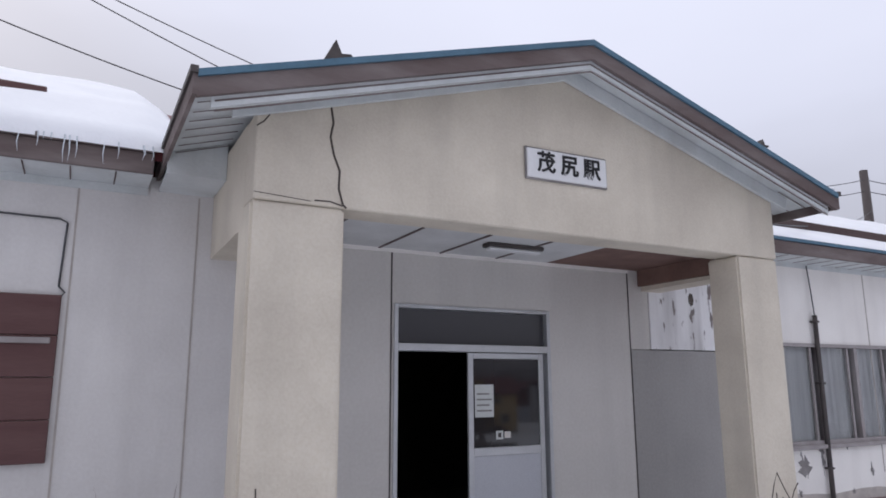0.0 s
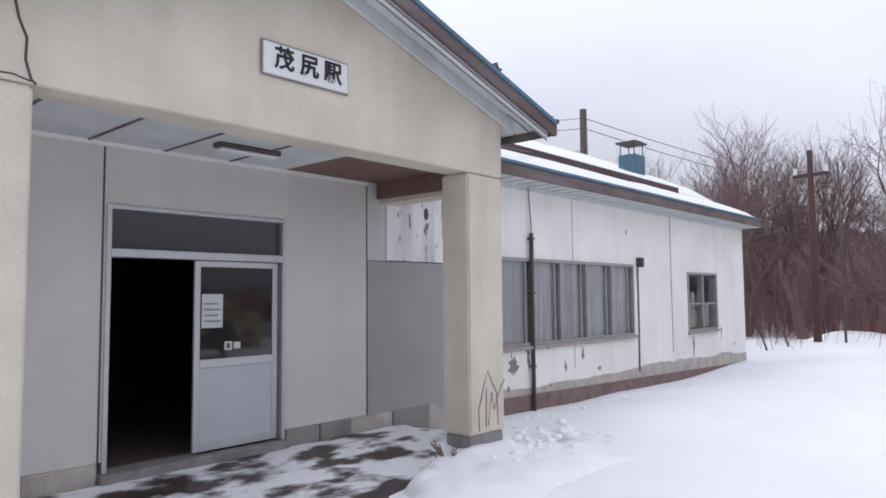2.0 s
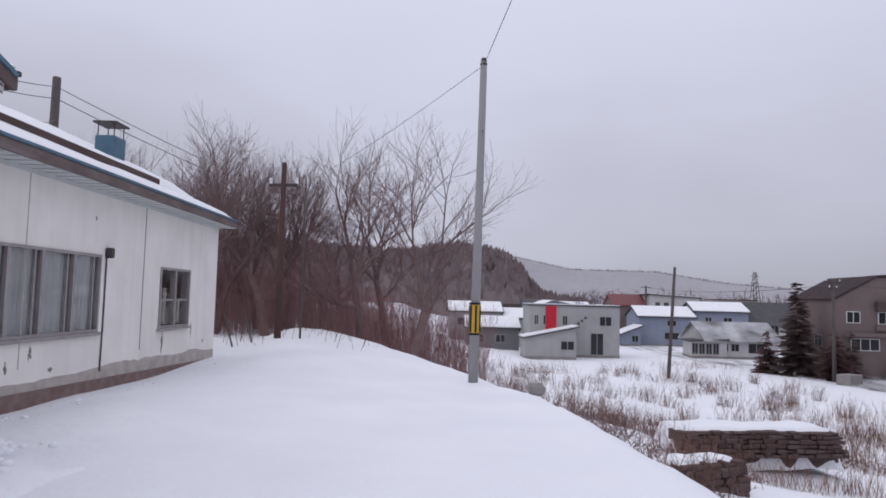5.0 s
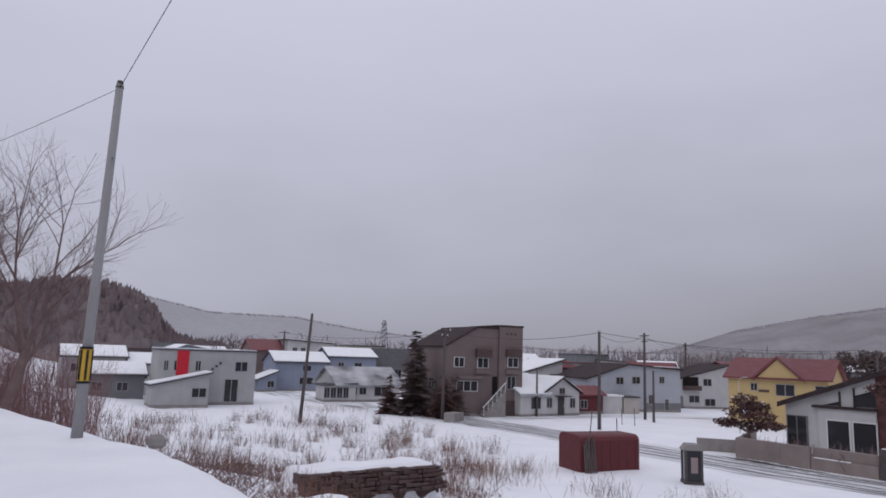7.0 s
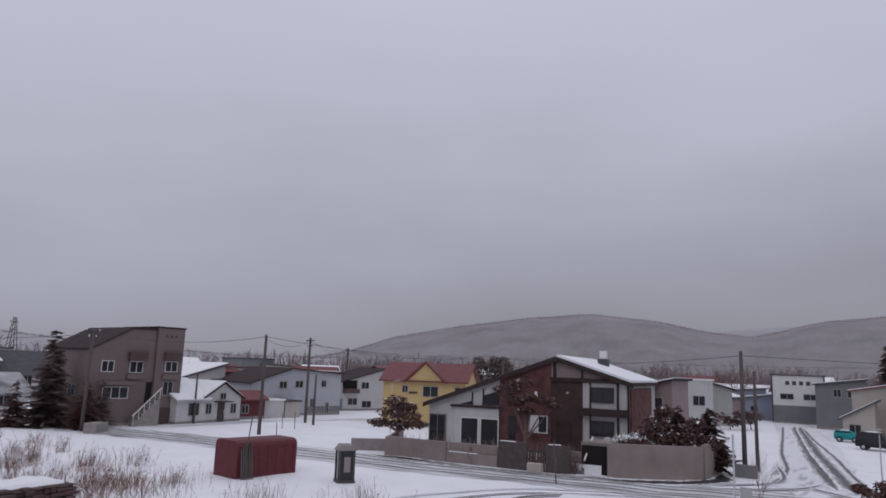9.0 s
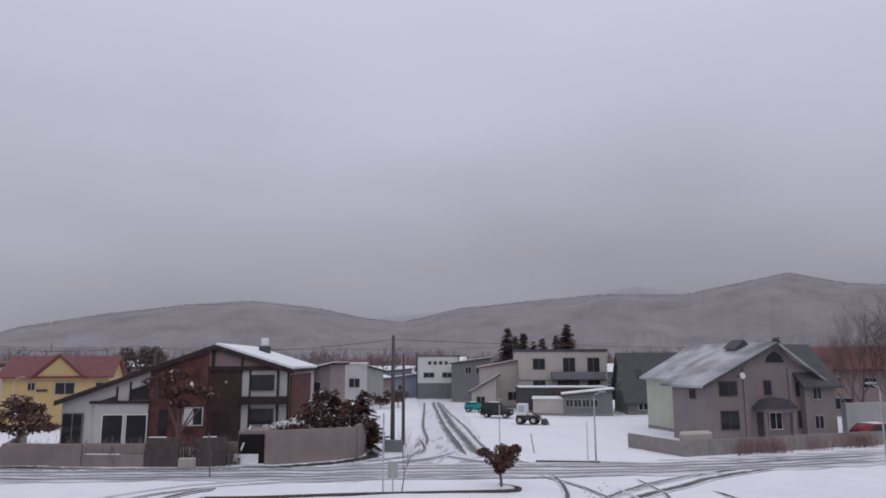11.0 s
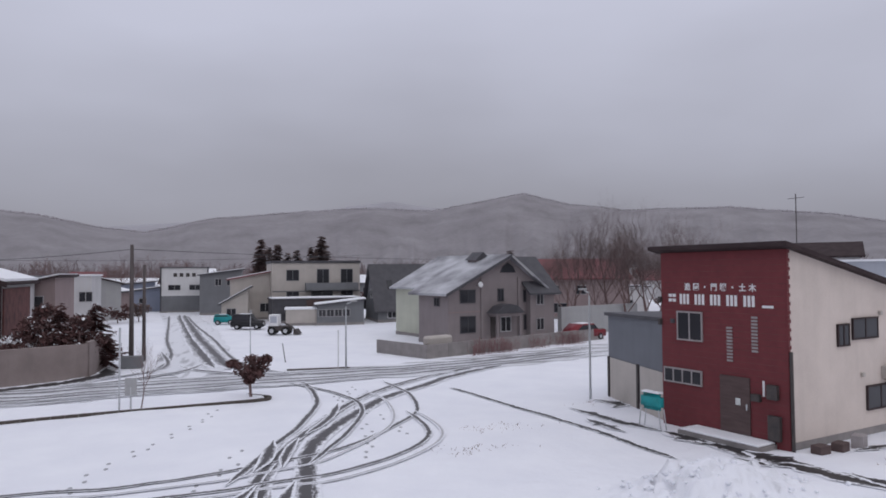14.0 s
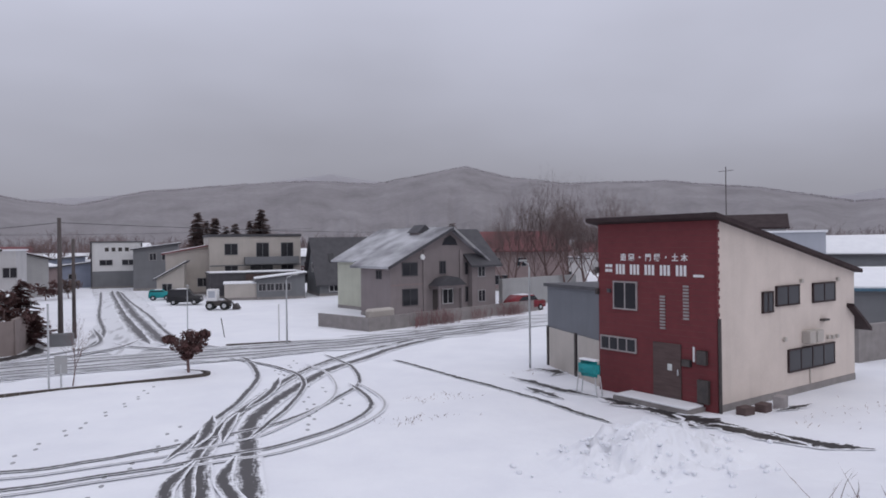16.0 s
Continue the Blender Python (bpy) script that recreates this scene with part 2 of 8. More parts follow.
ALU = mat("aluminium", (0.56, 0.57, 0.58), 0.4, (0.5, 0.51, 0.52), 5, 60, bump=0.03, metal=0.6)
ALU_PANEL = mat("aluminium_panel", (0.50, 0.51, 0.54), 0.5, (0.46, 0.47, 0.50), 2, 60, bump=0.03)
# near black: the shade of rooms and openings put into the colour
BLACK = mat("interior_shade_black", (0.012, 0.01, 0.011), 0.9, (0.02, 0.015, 0.015), 2, 30)
TRANSOM = glass_mat("dark_transom_glass", (0.045, 0.045, 0.05), 0.12)
DARK_GLASS = glass_mat("dark_window_glass", (0.035, 0.035, 0.04), 0.08, 0.28)
FRAME_PALE = mat("pale_window_frame", (0.42, 0.41, 0.41), 0.6, (0.34, 0.33, 0.33), 3, 30)
GLASS = clear_glass("clear_glass")
CURTAIN = mat("pale_curtain", (0.80, 0.79, 0.79), 0.9, (0.66, 0.65, 0.66), 3, 20, stretch=(6, 1, 0.3))
WOOD_FRAME = mat("grey_brown_frame", (0.36, 0.335, 0.33), 0.8, (0.27, 0.24, 0.235), 5, 40, bump=0.2)
WOOD_DARK = mat("dark_brown_wood", (0.075, 0.05, 0.048), 0.85, (0.12, 0.085, 0.08), 3, 30, stretch=(0.4, 1, 3), bump=0.35)
BOARD_RED = mat("dark_red_board", (0.09, 0.04, 0.04), 0.6, (0.13, 0.07, 0.065), 2, 25, stretch=(0.4, 1, 3), bump=0.2)
DARK_METAL = mat("dark_metal", (0.06, 0.055, 0.055), 0.6, (0.1, 0.085, 0.08), 6, 40, metal=0.3)
WHITE_PAINT = mat("white_paint", (0.74, 0.74, 0.74), 0.6, (0.68, 0.68, 0.68), 2, 40, bump=0.05)
INK = mat("black_paint", (0.02, 0.02, 0.022), 0.6)
PAPER = mat("paper_notice", (0.62, 0.64, 0.62), 0.8)
CRACK = mat("dark_crack", (0.10, 0.085, 0.075), 0.95)
BARK = mat("bare_bark", (0.145, 0.095, 0.09), 0.95, (0.21, 0.15, 0.142), 3, 20)
TWIG = mat("bare_twigs", (0.21, 0.145, 0.14), 0.95, (0.15, 0.10, 0.097), 2, 20)
BRUSH = mat("red_brown_brush", (0.285, 0.168, 0.165), 0.95, (0.20, 0.112, 0.112), 0.6, 8)
STONE_BROWN = mat("brown_wall_stone", (0.115, 0.07, 0.066), 0.95, (0.06, 0.038, 0.037), 3, 20, bump=0.5)
WEED = mat("dry_weeds", (0.25, 0.14, 0.11), 0.95, (0.085, 0.055, 0.05), 0.5, 8)
CONIFER = mat("dark_conifer_needles", (0.115, 0.092, 0.086), 0.9, (0.155, 0.108, 0.10), 1.5, 12)
NEEDLE_RED = mat("rusty_conifer_leaves", (0.135, 0.066, 0.062), 0.9, (0.085, 0.056, 0.053), 2.0, 14)
POLE_WOOD = mat("dark_pole", (0.085, 0.07, 0.07), 0.9, (0.12, 0.105, 0.1), 3, 30, stretch=(1, 1, 0.2))
WIRE = mat("wire", (0.08, 0.08, 0.085), 0.6)
YELLOW = mat("yellow_guard", (0.62, 0.40, 0.05), 0.5)
TIN_RED = mat("red_sheet_metal", (0.145, 0.034, 0.038), 0.6, (0.10, 0.028, 0.032), 2, 30, metal=0.1)
ROOF_RED = mat("red_roof", (0.20, 0.065, 0.07), 0.6, (0.15, 0.05, 0.055), 1.5, 20)
ROOF_DARK = mat("dark_roof", (0.06, 0.058, 0.066), 0.6, (0.09, 0.088, 0.095), 1.5, 20)
ROOF_BROWN = mat("brown_roof_edge", (0.038, 0.026, 0.027), 0.8, (0.06, 0.044, 0.045), 1.5, 20, spec=0.15)
ROOF_SNOWY = mat("dusted_roof", (0.50, 0.505, 0.53), 0.7, (0.15, 0.147, 0.158), 0.35, 7, sharp=(0.34, 0.66))
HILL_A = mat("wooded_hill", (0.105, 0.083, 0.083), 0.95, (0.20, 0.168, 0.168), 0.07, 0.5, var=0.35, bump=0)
# HILL_B, HILL_C and HILL_FUZZ are paled: distance haze put into the colour
HILL_B = mat("haze_toned_snowy_hill", (0.30, 0.285, 0.295), 0.95, (0.195, 0.182, 0.19), 0.012, 0.12, bump=0)
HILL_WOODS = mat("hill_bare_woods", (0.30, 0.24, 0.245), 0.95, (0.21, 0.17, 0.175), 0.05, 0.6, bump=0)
HILL_FUZZ = mat("haze_paled_woods", (0.50, 0.475, 0.495), 0.95, (0.42, 0.395, 0.415), 0.012, 0.12, bump=0)
HILL_C = mat("haze_paled_snowy_hill", (0.38, 0.37, 0.395), 0.95, (0.33, 0.32, 0.34), 0.005, 0.08, bump=0)


def wallmat(name, col, **k):
    return mat(name, col, 0.85, tuple(c * 0.85 for c in col), 0.8, 25, bump=0.12, streak=0.16, streak_col=tuple(c * 0.55 for c in col), **k)


W_WHITE = wallmat("off_white_siding", (0.56, 0.55, 0.55))
W_CREAM = wallmat("cream_siding", (0.50, 0.46, 0.42))
W_GREY = wallmat("grey_siding", (0.40, 0.40, 0.40))
W_BLUE = wallmat("blue_grey_siding", (0.27, 0.30, 0.38))
W_PALEBLUE = wallmat("pale_blue_grey_siding", (0.44, 0.46, 0.51))
W_BROWN = wallmat("taupe_siding", (0.195, 0.152, 0.146))
W_YELLOW = wallmat("yellow_siding", (0.58, 0.43, 0.21))
W_MAUVE = wallmat("mauve_grey_siding", (0.27, 0.235, 0.235))
W_GREEN = wallmat("pale_green_siding", (0.52, 0.53, 0.44))
W_PINK = wallmat("dusty_pink_siding", (0.30, 0.235, 0.23))
W_SLATE = wallmat("slate_siding", (0.20, 0.205, 0.215))
BRICK = mat("dark_red_brick", (0.17, 0.072, 0.066), 0.85, (0.075, 0.036, 0.036), 1.6, 9, var=0.35, bump=0.4)
# dark timber with the recess's shade in its colour; also used for brick joints
RECESS = mat("dark_timber_recess_shade", (0.045, 0.026, 0.026), 0.85, (0.07, 0.045, 0.043), 2, 20)
BRICK_RED = mat("red_brick_tile", (0.165, 0.036, 0.040), 0.7, (0.13, 0.03, 0.034), 3, 30, bump=0.2)
RED_PANEL = mat("bright_red_panel", (0.55, 0.02, 0.04), 0.5)
TEAL = mat("teal_tank_paint", (0.02, 0.30, 0.31), 0.5, (0.02, 0.24, 0.25), 4, 30)
CAR_RED = mat("red_car_paint", (0.21, 0.014, 0.024), 0.35)
CAR_DARK = mat("dark_car_paint", (0.03, 0.03, 0.033), 0.3)
RUBBER = mat("rubber", (0.02, 0.02, 0.02), 0.8)


# ---- mesh helpers ----
def box(bm, x0, x1, y0, y1, z0, z1, m=None):
    v = [bm.verts.new(m @ Vector(p) if m else p) for p in ((x0, y0, z0), (x1, y0, z0), (x1, y1, z0), (x0, y1, z0), (x0, y0, z1), (x1, y0, z1), (x1, y1, z1), (x0, y1, z1))]
    for f in ((0, 3, 2, 1), (4, 5, 6, 7), (0, 1, 5, 4), (1, 2, 6, 5), (2, 3, 7, 6), (3, 0, 4, 7)):
        bm.faces.new([v[i] for i in f])
    return bm


def bevelled(bm, w=0.01, segments=1):
    bmesh.ops.bevel(bm, geom=bm.edges[:], offset=w, segments=segments, affect="EDGES", clamp_overlap=True)
    return bm


def prism(bm, pts, c0, c1, axis="y"):
    """A polygon in the two other axes, pushed along one axis from c0 to c1."""
    put = {"y": lambda a, b, c: (a, c, b), "x": lambda a, b, c: (c, a, b), "z": lambda a, b, c: (a, b, c)}[axis]
    lo, hi = [bm.verts.new(put(a, b, c0)) for a, b in pts], [bm.verts.new(put(a, b, c1)) for a, b in pts]
    n = len(pts)
    faces = [bm.faces.new(lo), bm.faces.new(hi[::-1])]
    for i in range(n):
        faces.append(bm.faces.new((lo[i], hi[i], hi[(i + 1) % n], lo[(i + 1) % n])))
    bmesh.ops.recalc_face_normals(bm, faces=faces)
    return bm


def tube(bm, pts, radii, n=6):
    rings, prev = [], None
    pts = [Vector(p) for p in pts]
    for i, p in enumerate(pts):
        d = (pts[min(i + 1, len(pts) - 1)] - pts[max(i - 1, 0)]).normalized()
        a = d.cross(Vector((0, 0, 1)) if abs(d.z) < 0.9 else Vector((1, 0, 0))).normalized()
        b = d.cross(a)
        r = radii[i] if isinstance(radii, (list, tuple)) else radii
        rings.append([bm.verts.new(p + r * (math.cos(k * math.tau / n) * a + math.sin(k * math.tau / n) * b)) for k in range(n)])
    for q, s in zip(rings, rings[1:]):
        for k in range(n):
            bm.faces.new((q[k], q[(k + 1) % n], s[(k + 1) % n], s[k]))
    bm.faces.new(rings[0][::-1])
    bm.faces.new(rings[-1])
    return bm


def mesh_of(bm, name, material, smooth=False):
    bmesh.ops.recalc_face_normals(bm, faces=bm.faces[:])
    me = bpy.data.meshes.new(name)
    bm.to_mesh(me)
    bm.free()
    me.materials.append(material)
    if smooth:
        for p in me.polygons:
            p.use_smooth = True
    return me


def part(name, bm, material, parent, label="", smooth=False):
    ob = new(name, mesh_of(bm, name, material, smooth))
    ob.parent = parent
    if label:
        ob["label"] = label
    return ob


def solo(name, bm, material, label, category, group="", kind="", smooth=False):
    return tagged(new(name, mesh_of(bm, name, material, smooth)), label, category, group, kind)


def thing(name, label, category, m=None, group="", kind=""):
    ob = tagged(new(name), label, category, group, kind)
    ob.empty_display_size = 0.3
    if m:
        ob.matrix_basis = m
    return ob


def NB():
    return bmesh.new()


def lettering(text, size, material, parent, m, name="lettering", extrude=0.006, align="CENTER", bold=True):
    cu = bpy.data.curves.new("t", "FONT")
    cu.offset = size * 0.022 if bold else 0.0
    cu.body, cu.size, cu.extrude, cu.align_x, cu.align_y = text, size, extrude, align, "CENTER"
    tmp = bpy.data.objects.new("t", cu)
    scene.collection.objects.link(tmp)
    me = bpy.data.meshes.new_from_object(tmp.evaluated_get(bpy.context.evaluated_depsgraph_get()))
    bpy.data.objects.remove(tmp)
    me.materials.clear()
    me.materials.append(material)
    me.transform(m)
    ob = new(name, me)
    ob.parent = parent
    return ob


# ---- ground ----
def smooth01(t):
    t = min(max(t, 0.0), 1.0)
    return t * t * (3 - 2 * t)


EDGE_X, EDGE_Y = (-400, 4, 10, 12, 17, 21, 26, 34, 60, 400), (-8.7, -8.7, -8.25, -8.1, -6.4, -4.6, -1.5, 2.0, 6.0, 10.0)


def height(x, y):
    s = float(np.interp(x, EDGE_X, EDGE_Y)) - y
    run = 9 + min(max((x - 4) * 0.8, 0), 16) + min(max((-x - 4) * 0.5, 0), 6)
    t = min(max(s / run, 0.0), 1.0)
    z = -0.17 - 4.53 * t * (2 - t) * smooth01(0.3 + t * 6)
    near = math.hypot(x - 5, y + 15)
    if near < 120:
        slope = smooth01(s / 2 + 0.5) * (1 - smooth01((s - run) / 4))
        z += 0.06 * noise.noise((x * 0.35, y * 0.35, 0)) + 0.02 * noise.noise((x * 0.9, y * 0.3, 21)) + (0.05 + 0.22 * slope) * noise.noise((x * 0.14, y * 0.14, 3)) + 0.07 * slope * noise.noise((x * 0.9, y * 0.9, 7))
        z += 0.45 * math.exp(-((x - 23) ** 2 / 40 + (y - 0.5) ** 2 / 14))
        z -= 0.25 * math.exp(-((x - 15) ** 2 / 30 + (y + 6.5) ** 2 / 6))
        z -= 0.9 * math.exp(-((x - 12.5) ** 2 / 1.4 + (y + 12.9) ** 2 / 2.6)) + 0.4 * math.exp(-((x - 19.6) ** 2 / 1.6 + (y + 17.2) ** 2 / 9))
        if -2.4 < x < 4.4 and y > -2.4:
            z = min(z, -0.2)
        if x > 4.4:
            z -= (0.11 + 0.013 * min(max(x - 4.4, 0), 14)) * smooth01((y + 1.9) / 1.7) * smooth01((21 - x) / 3)
        if y > -0.3:
            z = min(z, -0.14)
    return z


def ground_sheet():
    n, verts, faces = 300, [], []
    for j in range(n + 1):
        for i in range(n + 1):
            x, y = (c + 12 * math.sinh(5.9 * (2 * k / n - 1)) for c, k in ((3, i), (-16, j)))
            verts.append((x, y, height(x, y)))
    for j in range(n):
        for i in range(n):
            a = j * (n + 1) + i
            faces.append((a, a + 1, a + n + 2, a + n + 1))
    me = bpy.data.meshes.new("ground")
    me.from_pydata(verts, [], faces)
    me.materials.append(SNOW)
    for p in me.polygons:
        p.use_smooth = True
    return tagged(new("ground", me), "snow-covered ground, a terrace sloping to a square", "ground", kind="structure")


ground_sheet()


def curve_points(pts, step=0.5):
    out = []
    p = [Vector((*a, 0)) for a in pts]
    p = [2 * p[0] - p[1], *p, 2 * p[-1] - p[-2]]
    for a, b, c, d in zip(p, p[1:], p[2:], p[3:]):
        n = max(2, int((c - b).length / step))
        for k in range(n):
            t = k / n
            out.append(0.5 * ((2 * b) + (c - a) * t + (2 * a - 5 * b + 4 * c - d) * t * t + (3 * b - a - 3 * c + d) * t**3))
    return out + [p[-2]]


def ribbon(name, pts, width, material, label, category, lift=0.012, step=0.5, ragged=0.15, seed=1, kind="structure", across=1):
    rnd = random.Random(seed)
    c = curve_points(pts, step)
    bm, rows, run = NB(), [], 0.0
    uvl = bm.loops.layers.uv.new("UVMap")
    place = {}
    for i, p in enumerate(c):
        run += (p - c[i - 1]).length if i else 0.0
        d = (c[min(i + 1, len(c) - 1)] - c[max(i - 1, 0)]).normalized()
        side = Vector((-d.y, d.x, 0))
        taper = min(1.0, 0.25 + i / 6, 0.25 + (len(c) - 1 - i) / 6)
        row = []
        for k in range(across + 1):
            u = 2 * k / across - 1
            q = p + side * u * width * 0.5 * taper * (1 + rnd.uniform(-ragged, ragged) * (abs(u) > 0.9))
            row.append(bm.verts.new((q.x, q.y, height(q.x, q.y) + lift)))
            place[row[-1]] = (u / max(taper, 0.3), run + 17.3 * seed)
        rows.append(row)
    for q, s in zip(rows, rows[1:]):
        for k in range(across):
            f = bm.faces.new((q[k], q[k + 1], s[k + 1], s[k]))
            for lp in f.loops:
                lp[uvl].uv = place[lp.vert]
    return solo(name, bm, material, label, category, kind=kind)


ROAD = ((110, -35), (92, -36.4), (73, -38.6), (60, -41.2), (47, -43.4), (34, -44.2), (26, -45), (19, -46), (12, -47), (5, -48.4), (-3, -49.8), (-10, -51), (-17, -53.3), (-27, -57.8), (-45, -66), (-70, -78))
ribbon("road", ROAD, 5.6, SLUSH, "slushy road with grey tyre lines in snow", "road", 0.03, 1.0, 0.1, across=4)
ribbon("side_road", ((2.6, -51), (3.4, -60), (5, -75), (8, -95), (12, -118), (14, -128)), 5.0, SLUSH_Y, "snowy side road with bare wheel ruts", "road", 0.034, 1.0, 0.1, across=4)
ribbon("back_road", ((70, -38.4), (59, -47.5), (58, -60), (54, -72), (47, -80)), 3.2, SLUSH_Y, "snowy lane past the houses", "road", 0.038, 1.0, 0.1, across=2)
for k, off in enumerate((-1.5, -0.4, 0.9, 1.9)):
    ribbon("tyre_track", [(x + 0.1 * k, y + off) for x, y in ROAD[3:14]], (0.5, 0.9, 0.6, 0.8)[k], ROAD_RUT, "dark wheel rut along the road", "tyre track", 0.05, 0.7, 0.1, k, across=2)
SIDE_RUTS = (
    (((13.4, -117), (10.4, -96), (7.7, -76.5), (5.3, -62), (5.2, -52.4)), 0.5),
    (((12.1, -118), (8.6, -96), (5.7, -77.5), (3.2, -63.3), (1.6, -55)), 1.4),
    (((11.4, -118), (7.9, -96), (4.9, -77.5), (2.3, -63.3), (0.6, -54)), 1.3),
    (((10.6, -115), (7.2, -95), (3.4, -75.2), (1.0, -61), (-0.6, -55), (-3.2, -51.2)), 0.5),
    (((6.6, -66), (4.9, -58), (5.4, -54.5), (8.6, -50.4)), 0.45),
    (((4.0, -56.5), (2.5, -54), (-0.4, -51.6), (-4.5, -50.6)), 0.7),
    (((2.4, -58), (3.4, -54), (6.0, -51.0), (9.5, -49.6)), 0.7),
)
for k, (pts, wd) in enumerate(SIDE_RUTS):
    ribbon("tyre_track", pts, wd, ROAD_RUT, "wheel rut in the snowy side road", "tyre track", 0.05 + 0.003 * k, 0.7, 0.1, 9 + k, across=2)
SQUARE_TRACKS = (
    (((-1.7, -21), (-2.0, -25), (-2.0, -29), (-2.95, -32.8), (-4.9, -38.3), (-7.5, -43.4), (-11, -47.6), (-15, -50.6)), 0.52),
    (((-3.0, -21), (-3.2, -24.8), (-3.3, -28), (-3.7, -32.6), (-5.8, -38), (-8.3, -42.3), (-12.8, -47.7), (-17, -51)), 0.56),
    (((-1.8, -24.5), (-1.75, -28), (-2.5, -31.5), (-3.8, -35.5), (-5.6, -40), (-8.5, -45), (-12, -48.6)), 0.3),
    (((14, -31), (9, -29.6), (3, -29.2), (1, -29.5), (-1.3, -30.2), (-2.9, -30.9), (-4.85, -32), (-6.95, -34.9), (-8.55, -38), (-8.95, -42.5), (-8.25, -46.8)), 0.2),
    (((14, -28.6), (8, -27.7), (2.6, -27.7), (0, -27.9), (-2.1, -28.4), (-3.85, -28.9), (-5.75, -30), (-7.65, -32.2), (-8.25, -34.5), (-8.05, -38)), 0.2),
    (((14, -28.0), (8, -27.2), (2.6, -27.2), (0, -27.4), (-2.1, -27.9), (-4.05, -28.3), (-6.15, -29.6), (-8.15, -32), (-8.75, -34.5), (-8.45, -38)), 0.16),
    (((14, -30.2), (8, -29), (3, -28.6), (0, -28.9), (-2.3, -29.6), (-4.05, -30.6), (-5.85, -33), (-7.15, -36), (-7.55, -40), (-6.85, -44)), 0.14),
    (((-3.6, -47.8), (-4.0, -46.5), (-4.3, -41.3), (-3.4, -36.5), (-2.0, -31.6), (-1, -28.5)), 0.26),
    (((-2.9, -47.8), (-5.5, -43), (-6.2, -39), (-5.0, -34), (-3.4, -30)), 0.2),
    (((13.4, -31), (13.5, -33.7), (14.4, -37.7), (13.6, -41), (10.9, -42.3), (6, -44)), 0.4),
    (((12.0, -31), (12.1, -33.9), (12.9, -37.4), (12.1, -40), (9.5, -41.4), (5, -43)), 0.3),
    (((18, -31), (16.8, -36), (14.4, -41), (10, -43.6), (4, -45.2), (-2, -46.4), (-8, -47.6)), 0.22),
    (((19.5, -31), (18.2, -36.4), (15.6, -41.6), (10.6, -44.6), (4, -46), (-2, -47.2)), 0.18),
    (((-1.75, -29.6), (-2.1, -31.0), (-2.3, -33.4)), 0.34),
    (((-2.6, -29.8), (-2.75, -31.4), (-3.2, -33.6)), 0.3),
    (((-1.45, -23.6), (-1.2, -25.2), (-1.3, -26.6), (-1.85, -28.2)), 0.34),
    (((-3.3, -23.4), (-2.8, -25.0), (-2.6, -26.4), (-2.95, -28.2)), 0.34),
    (((-5.2, -40.2), (-4.6, -37.2), (-3.5, -34.2)), 0.3),
)
for k, (pts, wd) in enumerate(SQUARE_TRACKS):
    ribbon("tyre_track", pts, wd * (1.5 if wd > 0.3 else 1.35), TRACK if wd > 0.19 else TRACK_FAINT, "dark curved wheel rut in the snowy square", "tyre track", 0.03 + 0.003 * k, 0.25, 0.06, 30 + k, across=2)
ribbon("wall_foot_strip", ((31.0, -47.0), (25, -46.9), (20, -46.9), (16.5, -47.7), (13.4, -48.6), (10.0, -50.5), (7.9, -53.4), (8.6, -57)), 1.5, GUTTER, "bare wet strip along the garden wall", "gutter", 0.045, 0.4, 0.2, 8, across=2)
ribbon("gutter_line", ((-11.5, -43.6), (-13.0, -37.8), (-14.4, -32.5), (-15.25, -27.8)), 0.3, GUTTER, "bare dark gutter strip in the snow", "gutter", 0.03, 0.14, 0.35, 5, across=2)
ribbon("gutter_line", ((-16.8, -31.2), (-17.5, -29.4), (-17.9, -26.6), (-18.5, -24.6), (-19.4, -23.0)), 0.8, GUTTER, "bare dark gutter strip by the building", "gutter", 0.03, 0.25, 0.35, 6, across=2)
ribbon("gutter_line", ((-16.9, -31.4), (-17.3, -30.2), (-17.6, -29.2)), 1.1, GUTTER, "bare wet soil patch in the snow", "gutter", 0.036, 0.2, 0.5, 60, across=2)
ribbon("gutter_line", ((-17.9, -28.0), (-18.2, -26.8), (-18.6, -25.6)), 1.2, GUTTER, "bare wet soil patch in the snow", "gutter", 0.036, 0.2, 0.5, 61, across=2)
ribbon("gutter_line", ((-17.1, -27.4), (-17.5, -26.0)), 0.7, GUTTER, "bare wet soil patch in the snow", "gutter", 0.036, 0.2, 0.5, 62, across=2)
ribbon("gutter_line", ((-19.0, -24.6), (-19.6, -23.2), (-20.4, -22.2)), 0.7, GUTTER, "bare wet soil patch in the snow", "gutter", 0.036, 0.2, 0.5, 63, across=2)
ribbon("gutter_line", ((-15.0, -34.2), (-15.4, -31.6)), 0.7, GUTTER, "bare wet soil patch in the snow", "gutter", 0.036, 0.2, 0.5, 64, across=2)
ribbon("gutter_line", ((-17.3, -38.2), (-17.9, -36.8), (-17.2, -36.0)), 0.9, GUTTER, "bare wet soil patch in the snow", "gutter", 0.036, 0.2, 0.5, 65, across=2)
ribbon("gutter_line", ((-21.5, -27.0), (-23.5, -27.4)), 0.5, GUTTER, "bare wet soil patch in the snow", "gutter", 0.036, 0.2, 0.5, 66, across=2)
ribbon("gutter_line", ((-15.3, -36.6), (-16.2, -33.2), (-16.9, -31.5)), 0.6, GUTTER, "bare wet strip in the snow", "gutter", 0.03, 0.25, 0.35, 7, across=2)


# ---- station ----
station = thing("station_building", "single-storey station with cream porch and weathered white wings", "building")
WX0, WX1, WD = -9.0, 17.22, 8.0      # wing ends, depth
EAVE_Z, SLOPE = 3.52, 0.45


